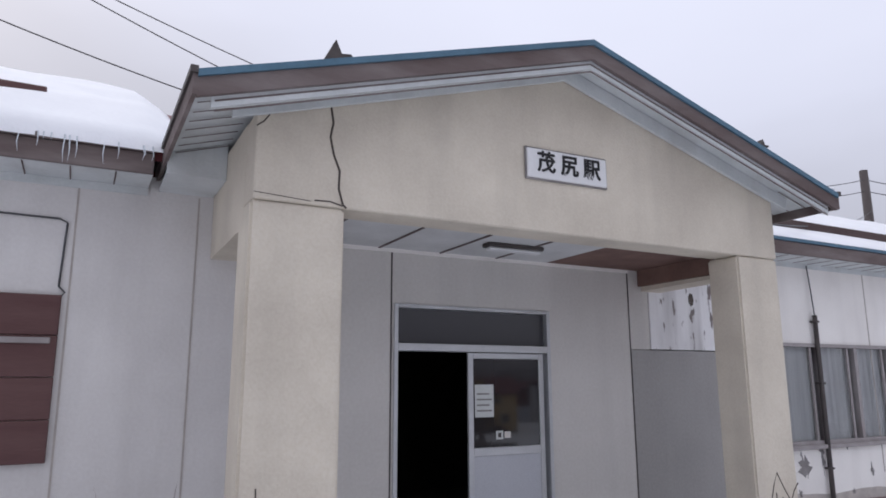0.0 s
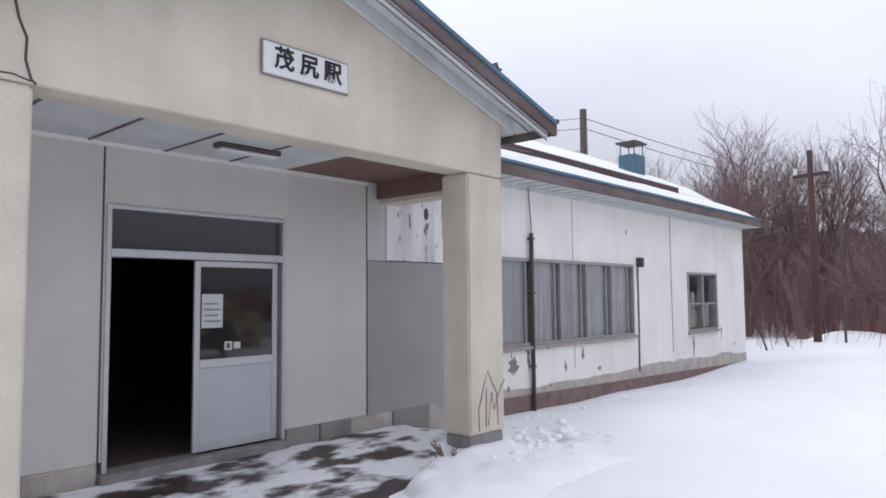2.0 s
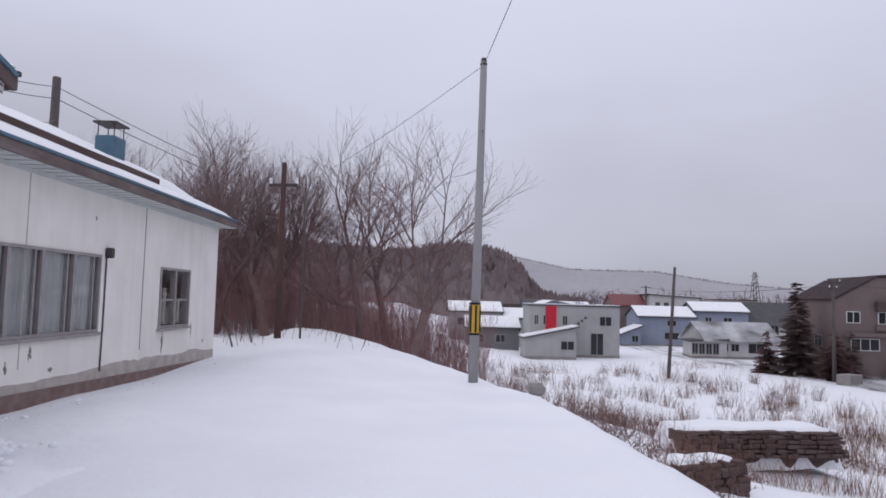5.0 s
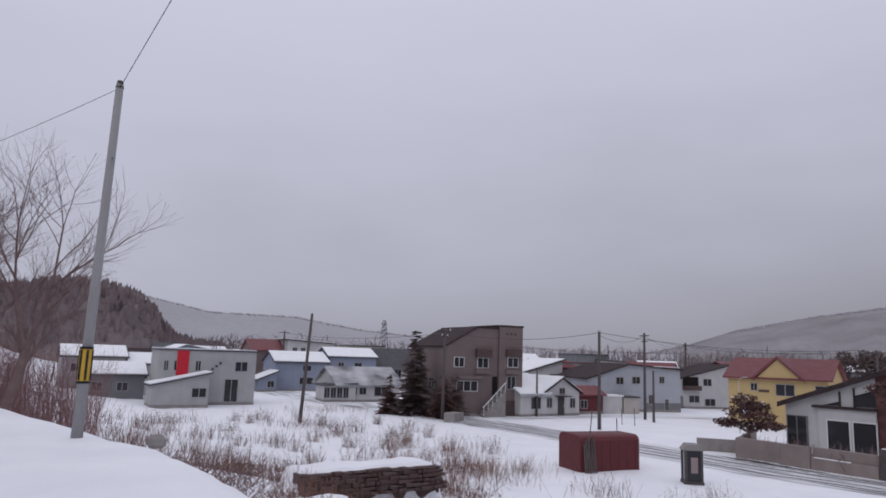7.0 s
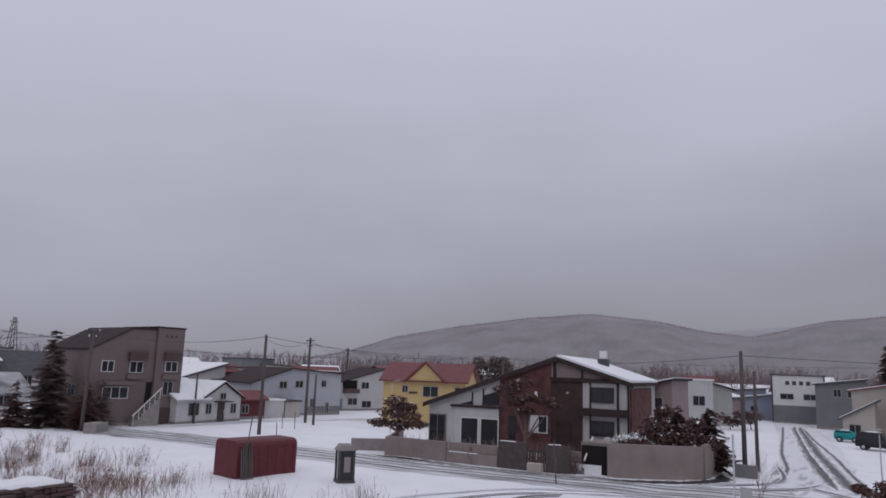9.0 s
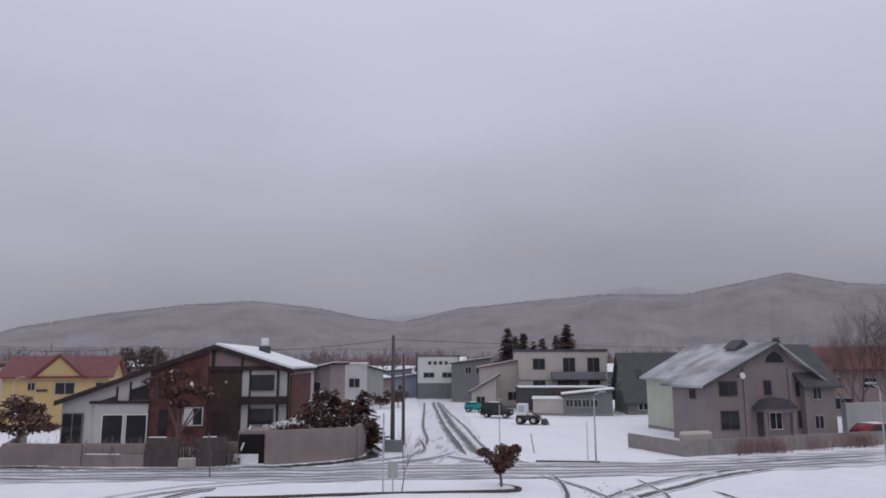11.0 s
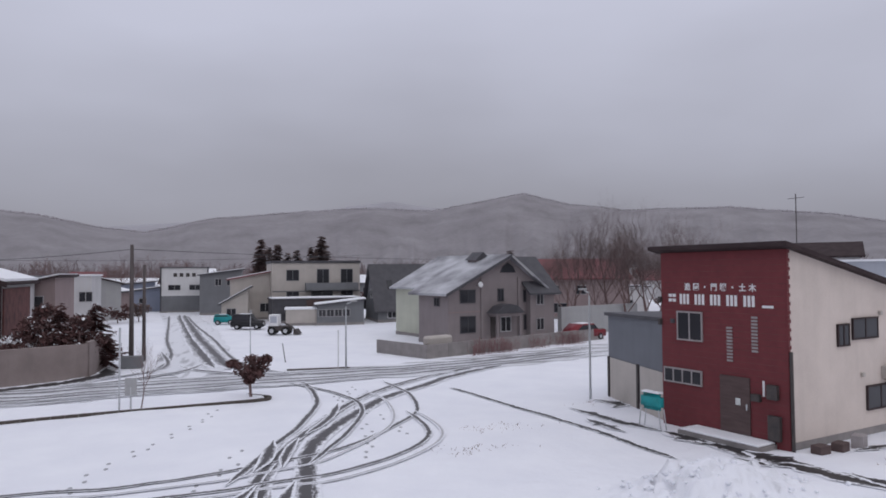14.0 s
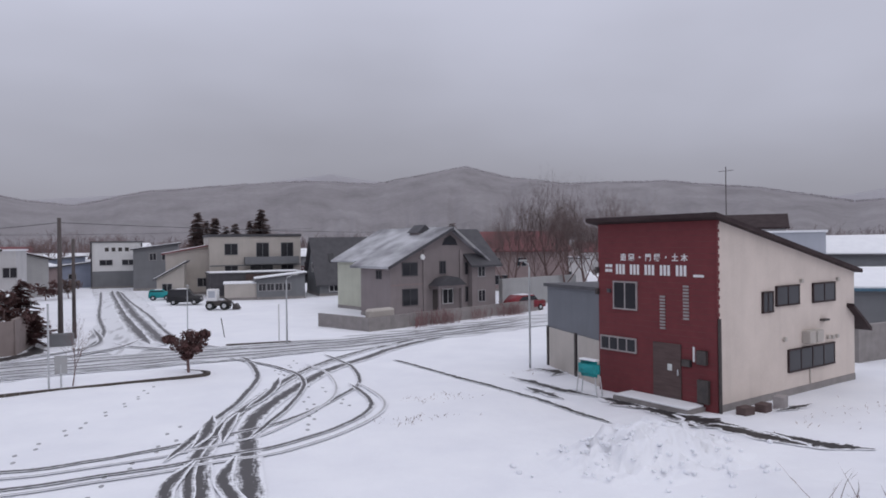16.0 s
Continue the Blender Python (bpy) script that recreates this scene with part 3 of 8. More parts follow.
def wall_with_openings(bm, x0, x1, z0, z1, y0, y1, holes):
    """One wall with rectangular holes (x0, x1, z0, z1) through it."""
    xs = sorted({x0, x1, *(h[0] for h in holes), *(h[1] for h in holes)})
    zs = sorted({z0, z1, *(h[2] for h in holes), *(h[3] for h in holes)})
    v = {(x, z, y): bm.verts.new((x, y, z)) for x in xs for z in zs for y in (y0, y1)}
    full = {}
    for i in range(len(xs) - 1):
        for j in range(len(zs) - 1):
            cx, cz = (xs[i] + xs[i + 1]) / 2, (zs[j] + zs[j + 1]) / 2
            full[i, j] = not any(a < cx < b and c < cz < d for a, b, c, d in holes)
    for (i, j), on_ in full.items():
        if not on_:
            continue
        a, b, c, d = (xs[i], zs[j]), (xs[i + 1], zs[j]), (xs[i + 1], zs[j + 1]), (xs[i], zs[j + 1])
        bm.faces.new([v[(*p, y0)] for p in (a, b, c, d)])
        bm.faces.new([v[(*p, y1)] for p in (d, c, b, a)])
        for (di, dj), (p, q) in {(0, -1): (a, b), (1, 0): (b, c), (0, 1): (c, d), (-1, 0): (d, a)}.items():
            if not full.get((i + di, j + dj)):
                bm.faces.new((v[(*p, y0)], v[(*p, y1)], v[(*q, y1)], v[(*q, y0)]))
    return bm


# front walls of the wings and of the porch recess
part("wall", wall_with_openings(NB(), WX0, -1.55, 0.0, 3.5, 0.0, 0.2, [(-4.9, -3.1, 1.06, 2.34)]), WALL_GREYED, station, "weathered white rendered wall")
part("wall", wall_with_openings(NB(), -1.55, 3.23, 0.1, 3.4, 0.0, 0.2, [(0.0, 1.98, 0.1, 2.46)]), PANEL_GREY, station, "grey boarded wall of the porch")
part("wall", wall_with_openings(NB(), 4.86, WX1, -0.34, 3.5, 0.0, 0.2, [(5.3, 10.55, 0.75, 2.19), (13.32, 15.15, 0.69, 2.09)]), WALL_WHITE, station, "weathered white rendered wall")
foot_x = np.linspace(4.865, WX1 - 0.01, 60)
foot_top = [(x, 0.13 - 0.02 * (x - 4.86) + 0.11 * smooth01((x - 9.5) / 1.5) + 0.09 * noise.noise((x * 0.8, 2, 0)) + 0.04 * noise.noise((x * 3.1, 5, 0))) for x in foot_x]
foot = prism(NB(), [(foot_x[0], -0.02), *foot_top, (foot_x[-1], -0.295)], -0.0035, 0.003, "y")
part("wall_foot", foot, WALL_BASE, station, "stained grey foot of the wall")
part("panel", bevelled(box(NB(), 3.235, 4.855, 0.0, 0.19, 0.08, 2.04), 0.008), PANEL_DARK, station, "dark grey flush panel")
part("panel", box(NB(), 3.235, 3.56, 0.004, 0.19, 2.045, 3.4), PANEL_GREY, station)
part("panel", bevelled(box(NB(), 3.565, 4.855, -0.012, 0.19, 2.05, 3.05), 0.006), PEELING, station, "white panel with peeling paint")
part("panel", box(NB(), 3.565, 4.855, 0.03, 0.19, 3.055, 3.4), CEIL_BROWN, station, "bare dark wood above the panel")
part("foundation", box(NB(), WX0, -1.6, 0.02, 0.3, -0.5, 0.0), CONCRETE, station)
rnd = random.Random(4)
x = -1.6
while x < 4.8:
    if x < -0.05 or x > 1.99:
        wdt = min(rnd.uniform(0.4, 0.75), 4.85 - x)
        if x < -0.05:
            wdt = min(wdt, -0.03 - x)
        part("foundation_stone", bevelled(box(NB(), x + 0.006, x + wdt - 0.006, -0.03 + rnd.uniform(0, 0.02), 0.25, -0.5, 0.095), 0.012), CONCRETE if rnd.random() < 0.35 else WALL_BASE, station)
        x += wdt
    else:
        x = 2.0
part("foundation", prism(NB(), ((4.86, -0.8), (WX1 + 0.01, -0.8), (WX1 + 0.01, -0.285), (4.86, 0.0)), -0.02, 0.3, "y"), FOUNDATION, station, "dark red-brown foundation strip")
part("wall", box(NB(), WX1 - 0.2, WX1, 0.2, WD, 0.0, 3.5), WALL_WHITE, station, "end wall")
part("wall", box(NB(), WX0, WX1, WD - 0.2, WD, -0.3, 3.5), WALL_WHITE, station, "rear wall")
part("wall", box(NB(), WX0, WX0 + 0.2, 0.2, WD - 0.2, 0.0, 3.5), WALL_WHITE, station, "end wall")
for xx in (4.87, 8.2, 12.42):
    part("joint_strip", box(NB(), xx, xx + 0.018, -0.006, 0.003, 0.28, 3.4), WALL_BASE if xx != 12.42 else DARK_METAL, station)
for xx in (-3.0, -2.0, -0.03, 3.225):
    part("joint_strip", box(NB(), xx - 0.008, xx + 0.008, -0.005, 0.003, 0.1, 3.35), DARK_METAL if xx > -1 else WALL_BASE, station)
# gable of the end wall
part("wall", prism(NB(), ((0.0, 3.5), (WD, 3.5), (WD / 2, 3.5 + 0.42 * WD / 2)), WX1 - 0.18, WX1 - 0.002, "x"), WALL_WHITE, station, "gable end")
# interior seen through the open door, its shade put into near-black walls and ceiling
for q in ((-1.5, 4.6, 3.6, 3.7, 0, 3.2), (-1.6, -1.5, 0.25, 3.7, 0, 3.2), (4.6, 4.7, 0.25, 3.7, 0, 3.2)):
    part("inner_wall", box(NB(), *q), BLACK, station, "waiting room wall with shade in its near-black colour")
part("inner_ceiling", box(NB(), -1.6, 4.7, 0.21, 3.7, 3.21, 3.3), BLACK, station, "waiting room ceiling with shade in its near-black colour")
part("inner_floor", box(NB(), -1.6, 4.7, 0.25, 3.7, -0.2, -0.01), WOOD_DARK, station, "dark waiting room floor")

# wing roof: two slopes, with eaves in boards
ridge_z, ry = EAVE_Z + SLOPE * (WD / 2 + 0.45), WD / 2
RX0, RX1 = WX0 - 0.3, WX1 + 0.14
part("roof", prism(NB(), ((-0.45, EAVE_Z), (ry, ridge_z), (WD + 0.45, EAVE_Z), (WD + 0.45, EAVE_Z + 0.09), (ry, ridge_z + 0.09), (-0.45, EAVE_Z + 0.09)), RX0, RX1, "x"), TIN_RED, station, "dark red sheet-metal roof")
for a, b in ((RX0, -2.45), (4.35, RX1)):
    part("fascia", bevelled(box(NB(), a, b, -0.49, -0.452, EAVE_Z - 0.13, EAVE_Z + 0.05), 0.006), FASCIA, station, "weathered brown eave board")
    part("flashing", box(NB(), a, b, -0.51, -0.44, EAVE_Z + 0.053, EAVE_Z + 0.10), BLUE_TRIM if a > 0 else FASCIA, station, "blue metal eave flashing" if a > 0 else "")
    part("soffit", box(NB(), a, b, -0.45, 0.0, EAVE_Z - 0.13, EAVE_Z - 0.10), SOFFIT, station, "white boarded eave soffit")
    part("frieze", box(NB(), a if a > 0 else WX0, min(b, WX1), -0.02, -0.001, EAVE_Z - 0.2, EAVE_Z - 0.131), SOFFIT, station)
    xx = a + 0.1
    while xx < b:
        part("soffit_joint", box(NB(), xx, xx + 0.012, -0.44, -0.02, EAVE_Z - 0.136, EAVE_Z - 0.1305), FASCIA, station)
        xx += 0.34
part("verge_board", prism(NB(), ((-0.47, EAVE_Z - 0.12), (ry, ridge_z - 0.08), (ry, ridge_z + 0.1), (-0.47, EAVE_Z + 0.07)), RX1, RX1 + 0.03, "x"), FASCIA, station)


def snow_slab(x0, x1, y0, y1, thick, seed, inset=0.05, ends=()):
    """Uneven snow lying on the front slope of the wing roof."""
    bm, nx, ny = NB(), max(4, int((x1 - x0) / 0.12)), 14
    top, low = [], []
    for j in range(ny + 1):
        v = j / ny
        tr, lr = [], []
        for i in range(nx + 1):
            u = i / nx
            xx = x0 + u * (x1 - x0)
            wob = noise.noise((xx * 1.3, seed, 0)) * 0.06 + noise.noise((xx * 4.1, seed, 5)) * 0.03
            yy = y0 + v * (y1 - y0) - (1 - v) * wob * 1.0
            z0 = EAVE_Z + 0.092 + SLOPE * (yy + 0.45)
            edge = min(1.0, 0.35 + 3.0 * v) * min(1.0, 0.3 + 6 * min(u, 1 - u) * (x1 - x0) / 3)
            th = thick * edge * (1 + 0.35 * noise.noise((xx * 0.8, yy * 0.8, seed)))
            lr.append(bm.verts.new((xx, yy, z0)))
            tr.append(bm.verts.new((xx, yy, z0 + th)))
        top.append(tr)
        low.append(lr)
    for j in range(ny):
        for i in range(nx):
            bm.faces.new((top[j][i], top[j][i + 1], top[j + 1][i + 1], top[j + 1][i]))
    for i in range(nx):
        bm.faces.new((low[0][i], low[0][i + 1], top[0][i + 1], top[0][i]))
        bm.faces.new((low[ny][i + 1], low[ny][i], top[ny][i], top[ny][i + 1]))
    for j in range(ny):
        bm.faces.new((low[j + 1][0], low[j][0], top[j][0], top[j + 1][0]))
        bm.faces.new((low[j][nx], low[j + 1][nx], top[j + 1][nx], top[j][nx]))
    return bm


part("roof_snow", snow_slab(RX0, -2.12, -0.52, ry, 0.30, 2), SNOW_ROOF, station, "thick snow hanging over the eave", True)
part("roof_snow", snow_slab(4.2, RX1, -0.40, 0.52, 0.07, 5), SNOW_ROOF, station, "thin snow along the eave", True)
part("roof_snow", snow_slab(4.2, RX1, 0.62, ry, 0.20, 8), SNOW_ROOF, station, "snow on the roof", True)
for a, b in ((5.2, 14.3), (RX0, -3.36)):
    gz = EAVE_Z + 0.1 + SLOPE * 1.0
    part("snow_guard", bevelled(box(NB(), a, b, 0.54, 0.60, gz, gz + (0.20 if a > 0 else 0.34)), 0.01), WOOD_DARK if a > 0 else BOARD_RED, station, "dark wooden snow guard board")
ICE = glass_mat("ice", (0.6, 0.64, 0.68), 0.15)
r2 = random.Random(3)
for k in range(18):
    xx = r2.choice((r2.uniform(-3.9, -2.5), r2.uniform(-2.75, -2.45), r2.uniform(-8, -3)))
    ln = r2.uniform(0.06, 0.24)
    icicle = tube(NB(), ((xx, -0.52, EAVE_Z + 0.1), (xx + r2.uniform(-0.02, 0.02), -0.53, EAVE_Z + 0.1 - ln * 0.6), (xx, -0.53, EAVE_Z + 0.1 - ln)), (0.007, 0.004, 0.001), 5)
    part("icicle", icicle, ICE, station, "thin clear icicle" if k == 0 else "", True)

# chimney and its hood
chim = thing("roof_chimney", "blue metal chimney box with a flat hood on the station roof", "chimney", pose(14.7, 2.0, 4.58))
part("casing", bevelled(box(NB(), -0.3, 0.3, -0.25, 0.25, 0, 0.78), 0.02), BLUE_TRIM, chim, "blue metal casing")
for dx, dy in ((-0.25, -0.2), (0.25, -0.2), (-0.25, 0.2), (0.25, 0.2)):
    part("leg", tube(NB(), ((dx, dy, 0.77), (dx, dy, 1.08)), 0.015, 5), DARK_METAL, chim)
part("hood", bevelled(box(NB(), -0.36, 0.36, -0.3, 0.3, 1.08, 1.13), 0.01), DARK_METAL, chim, "dark flat hood")

# porch: columns, gable wall, side beams
CX, PY = 0.945, -1.75
for x0, x1 in ((-1.89, -1.18), (3.15, 3.77)):
    bm = bevelled(box(NB(), x0, x1, PY + 0.004, -1.35, 0.06, 2.945), 0.02, 2)
    part("column", bm, STUCCO, station, "square cream stucco column", False)
    part("column_base", bevelled(box(NB(), x0 + 0.02, x1 - 0.02, PY + 0.02, -1.37, -0.5, 0.058), 0.015), STONE, station, "rough stone plinth")
gz_e, gz_a = 3.62, 4.56
part("gable_wall", bevelled(prism(NB(), ((-1.87, 2.95), (3.77, 2.95), (3.77, gz_e), (CX, gz_a), (-1.87, gz_e)), PY, -1.42, "y"), 0.012), STUCCO, station, "cream stucco gable over the porch")
for x0, x1 in ((-1.87, -1.55), (3.45, 3.77)):
    part("side_beam", prism(NB(), ((-1.419, 2.80), (-0.002, 2.78), (-0.002, 3.62), (-1.419, 3.62)), x0, x1, "x"), STUCCO, station, "cream side beam")
# the white end wall of the recess above the side beam bottom
part("ceiling_panel", box(NB(), -1.55, 1.96, -1.419, -0.002, 3.04, 3.07), CEIL, station, "stained white porch ceiling")
part("ceiling_panel", box(NB(), 1.965, 3.45, -1.419, -0.002, 3.045, 3.07), CEIL_BROWN, station, "bare brown ceiling where boards fell")
for xx in (-0.95, -0.2, 0.52, 1.24):
    part("ceiling_batten", bevelled(box(NB(), xx, xx + 0.03, -1.41, -0.01, 3.028, 3.0395), 0.004), FASCIA, station)
part("cornice", box(NB(), -1.55, 3.22, -0.03, -0.003, 3.0, 3.039), WALL_WHITE, station)

# porch roof
half, oy, rz_e, rz_a = 3.3, -2.2, 3.64, 4.64
yb = 2.4


def roof_band(z_top, thick, x_in, y0, y1, bm=None):
    """A band under both slopes of the porch roof, open in the middle to x_in from the axis."""
    bm = bm or NB()
    for s in (-1, 1):
        pts = ((CX, rz_a + z_top), (CX + s * (half - x_in), rz_e + z_top + x_in * 0.303), (CX + s * (half - x_in), rz_e + z_top - thick + x_in * 0.303), (CX, rz_a + z_top - thick))
        prism(bm, pts, y0, y1, "y")
    return bm


part("porch_roof", roof_band(0.0, 0.05, 0, oy - 0.02, yb), BLUE_TRIM, station, "blue sheet-metal porch roof")
part("verge_fascia", roof_band(-0.052, 0.13, 0.0, oy, oy + 0.04), FASCIA, station, "weathered brown verge board")
part("soffit", roof_band(-0.052, 0.03, 0.02, oy + 0.042, yb - 0.1), SOFFIT, station, "white boarded soffit")
part("inner_fascia", roof_band(-0.085, 0.17, 0.10, oy + 0.05, oy + 0.09), SOFFIT, station, "white verge moulding")
part("inner_fascia", roof_band(-0.09, 0.13, 0.3, PY - 0.06, PY - 0.02), SOFFIT, station, "white moulding along the gable")
for k in range(9):
    yy = oy + 0.14 + 0.2 * k
    for s in (-1, 1):
        a, b = CX + s * (half - 0.05), CX + s * (half - 0.48)
        part("soffit_joint", prism(NB(), ((a, rz_e - 0.085), (b, rz_e - 0.085 + 0.13), (b, rz_e - 0.09 + 0.13), (a, rz_e - 0.09)), yy, yy + 0.012, "y"), FASCIA, station)
for s in (-1, 1):
    xx = CX + s * half
    part("eave_fascia", box(NB(), min(xx, xx + s * 0.03), max(xx, xx + s * 0.03), oy, 0.2, rz_e - 0.17, rz_e - 0.03), FASCIA, station, "dark eave board")
    part("eave_flashing", box(NB(), min(xx, xx + s * 0.05), max(xx, xx + s * 0.05), oy - 0.02, 0.2, rz_e - 0.028, rz_e + 0.02), DARK_METAL, station)
for x, z0, f in ((-1.43, 3.92, 1.0), (3.12, 3.98, 0.6)):
    bm = prism(NB(), ((x - 0.09 * f, z0 - 0.02), (x + 0.14 * f, z0 + 0.02), (x + 0.11 * f, z0 + 0.06 * f), (x + 0.04 * f, z0 + 0.05 * f), (x - 0.005, z0 + 0.15 * f), (x - 0.05 * f, z0 + 0.06 * f)), oy - 0.005, oy + 0.06, "y")
    part("snow_stop", bm, DARK_METAL, station, "small bent metal snow stop")
for s2 in (0.12, 0.19):
    part("moulding_line", roof_band(-0.085 - s2, 0.012, 0.12, oy + 0.044, oy + 0.05), FASCIA, station)
part("snow_clump", bevelled(box(NB(), 4.1, 4.25, oy, oy + 0.3, rz_e + 0.03, rz_e + 0.07), 0.02), SNOW_ROOF, station)


# cracks and scratched drawing on the stucco
def scratch(name, pts, r, parent, material, y):
    return part(name, tube(NB(), [(a, y, b) for a, b in pts], r, 5), material, parent)


scratch("crack", ((-1.31, 3.74), (-1.29, 3.62), (-1.31, 3.5), (-1.28, 3.36), (-1.23, 3.24), (-1.235, 3.1), (-1.2, 2.98), (-1.17, 2.95)), 0.009, station, CRACK, PY - 0.001)
scratch("crack", ((-1.42, 2.985), (-1.3, 2.99), (-1.2, 2.965)), 0.006, station, CRACK, PY - 0.001)
scratch("crack", ((-1.87, 3.0), (-1.7, 2.99), (-1.45, 2.975)), 0.003, station, CRACK, PY - 0.001)
scratch("crack", ((-1.78, 3.60), (-1.82, 3.54), (-1.87, 3.5)), 0.006, station, CRACK, PY - 0.001)
scratch("scratched_drawing", ((3.3, 0.10), (3.29, 0.32), (3.4, 0.62), (3.46, 0.74), (3.54, 0.6), (3.62, 0.48), (3.64, 0.12)), 0.006, station, CRACK, PY + 0.003)
scratch("scratched_drawing", ((3.42, 0.12), (3.43, 0.55)), 0.006, station, CRACK, PY + 0.003)
scratch("scratched_drawing", ((3.46, 0.14), (3.52, 0.5), (3.56, 0.3), (3.7, 0.55), (3.77, 0.62)), 0.006, station, CRACK, PY + 0.003)
scratch("scratched_drawing", ((-1.8, 0.42), (-1.74, 0.5), (-1.62, 0.62), (-1.5, 0.7)), 0.010, station, CRACK, PY + 0.003)
scratch("scratched_drawing", ((-1.76, 0.95), (-1.75, 0.7), (-1.79, 0.45)), 0.006, station, CRACK, PY + 0.003)

for x0, x1 in ((-2.36, -1.875), (3.775, 4.25)):
    part("corner_board", box(NB(), x0, x1, -0.64, -0.622, 3.37, 3.75), SOFFIT, station)
    part("corner_soffit", box(NB(), x0, x1, -0.62, 0.0, 3.37, 3.395), SOFFIT, station, "white soffit boards in the corner")
part("stripped_beam", box(NB(), 3.39, 3.448, -1.418, -0.01, 2.84, 3.042), CEIL_BROWN, station, "bare rotten beam side")

# name sign
sign = thing("station_sign", "white station name board with black characters on the gable", "sign", pose(0.945, PY - 0.002, 3.57, 0, -0.5, 0))
part("board", bevelled(box(NB(), -0.45, 0.45, -0.035, 0.0, -0.135, 0.135), 0.008), WHITE_PAINT, sign, "white board")
part("frame", bevelled(box(NB(), -0.465, 0.465, -0.02, 0.0015, -0.15, 0.15), 0.006), STONE, sign, "grimy edge")
for ch, dx in (("茂", -0.25), ("尻", 0.01), ("駅", 0.27)):
    if dx > -0.2:
        lettering(ch, 0.205, INK, sign, Matrix.Translation((dx, -0.037, 0.004)) @ pose(0, 0, 0, 90, 0, 0), "character")
    else:
        for k, (ox, oz) in enumerate(((0, 0), (0.004, 0), (-0.004, 0), (0, 0.004), (0, -0.004))):
            lettering(ch, 0.205, INK, sign, Matrix.Translation((dx + ox, -0.037 - 0.0004 * k, 0.004 + oz)) @ pose(0, 0, 0, 90, 0, 0), "character", bold=False)

# fluorescent lamp under the porch
lamp = thing("porch_lamp", "grimy fluorescent tube lamp on the porch ceiling", "lamp", pose(1.02, -0.74, 3.0385))
part("housing", bevelled(box(NB(), -0.34, 0.34, -0.075, 0.075, -0.045, -0.0), 0.012), DARK_METAL, lamp, "dark dusty housing")
part("diffuser", bevelled(box(NB(), -0.32, 0.32, -0.055, 0.055, -0.075, -0.046), 0.012), WHITE_PAINT, lamp, "pale plastic diffuser")

# entrance: frame, transom, sliding leaf
door = thing("door_1", "aluminium sliding station door, half open", "door", kind="structure")
bm = NB()
for x0, x1, z0, z1 in ((0.0, 0.045, 0.0, 2.46), (1.935, 1.98, 0.0, 2.46), (0.045, 1.935, 2.42, 2.46), (0.045, 1.935, 1.97, 2.05)):
    box(bm, x0, x1, -0.025, 0.12, z0, z1)
part("door_frame", bevelled(bm, 0.004), ALU, door, "aluminium frame")
part("transom_pane", box(NB(), 0.045, 1.935, 0.05, 0.058, 2.05, 2.42), TRANSOM, door, "dark transom glass")
part("threshold", bevelled(box(NB(), -0.03, 2.0, -0.1, 0.2, -0.1, -0.005), 0.01), STONE, door, "worn threshold")
bm = NB()
for x0, x1, z0, z1 in ((0.9, 0.965, 0.02, 1.965), (1.835, 1.9, 0.02, 1.965), (0.965, 1.835, 1.9, 1.965), (0.965, 1.835, 0.86, 0.95), (0.965, 1.835, 0.02, 0.10)):
    box(bm, x0, x1, 0.02, 0.06, z0, z1)
leaf = part("sliding_leaf", bevelled(bm, 0.005), ALU, door, "aluminium stiles and rails")
part("lower_panel", box(NB(), 0.966, 1.834, 0.03, 0.05, 0.101, 0.859), ALU_PANEL, leaf, "plain grey lower panel")
part("pane", box(NB(), 0.966, 1.834, 0.036, 0.042, 0.951, 1.899), glass_mat("door_glass", (0.02, 0.02, 0.022), 0.04, 0.7), leaf, "dark reflecting glass")
part("notice", box(NB(), 0.985, 1.225, 0.032, 0.0345, 1.27, 1.62), PAPER, leaf, "pale green-white paper notice")
bm = NB()
for k in range(4):
    box(bm, 1.01, 1.2 - 0.03 * (k % 2), 0.0305, 0.0315, 1.33 + 0.06 * k, 1.348 + 0.06 * k)
part("notice_lines", bm, STONE, leaf)
part("sticker", box(NB(), 1.25, 1.34, 0.032, 0.0345, 1.03, 1.12), PAPER, leaf, "small square sticker")
part("sticker_lines", box(NB(), 1.275, 1.315, 0.0305, 0.0315, 1.05, 1.10), DARK_METAL, leaf)
part("sticker", box(NB(), 1.36, 1.44, 0.032, 0.0345, 1.04, 1.11), PANEL_GREY, leaf)
bm = NB()
for x0, x1, z0, z1 in ((0.98, 1.04, 0.02, 1.965), (1.87, 1.93, 0.02, 1.965), (1.04, 1.87, 1.9, 1.965), (1.04, 1.87, 0.02, 0.95)):
    box(bm, x0, x1, 0.075, 0.105, z0, z1)
part("rear_leaf", bm, ALU, door, "second leaf slid behind the first")


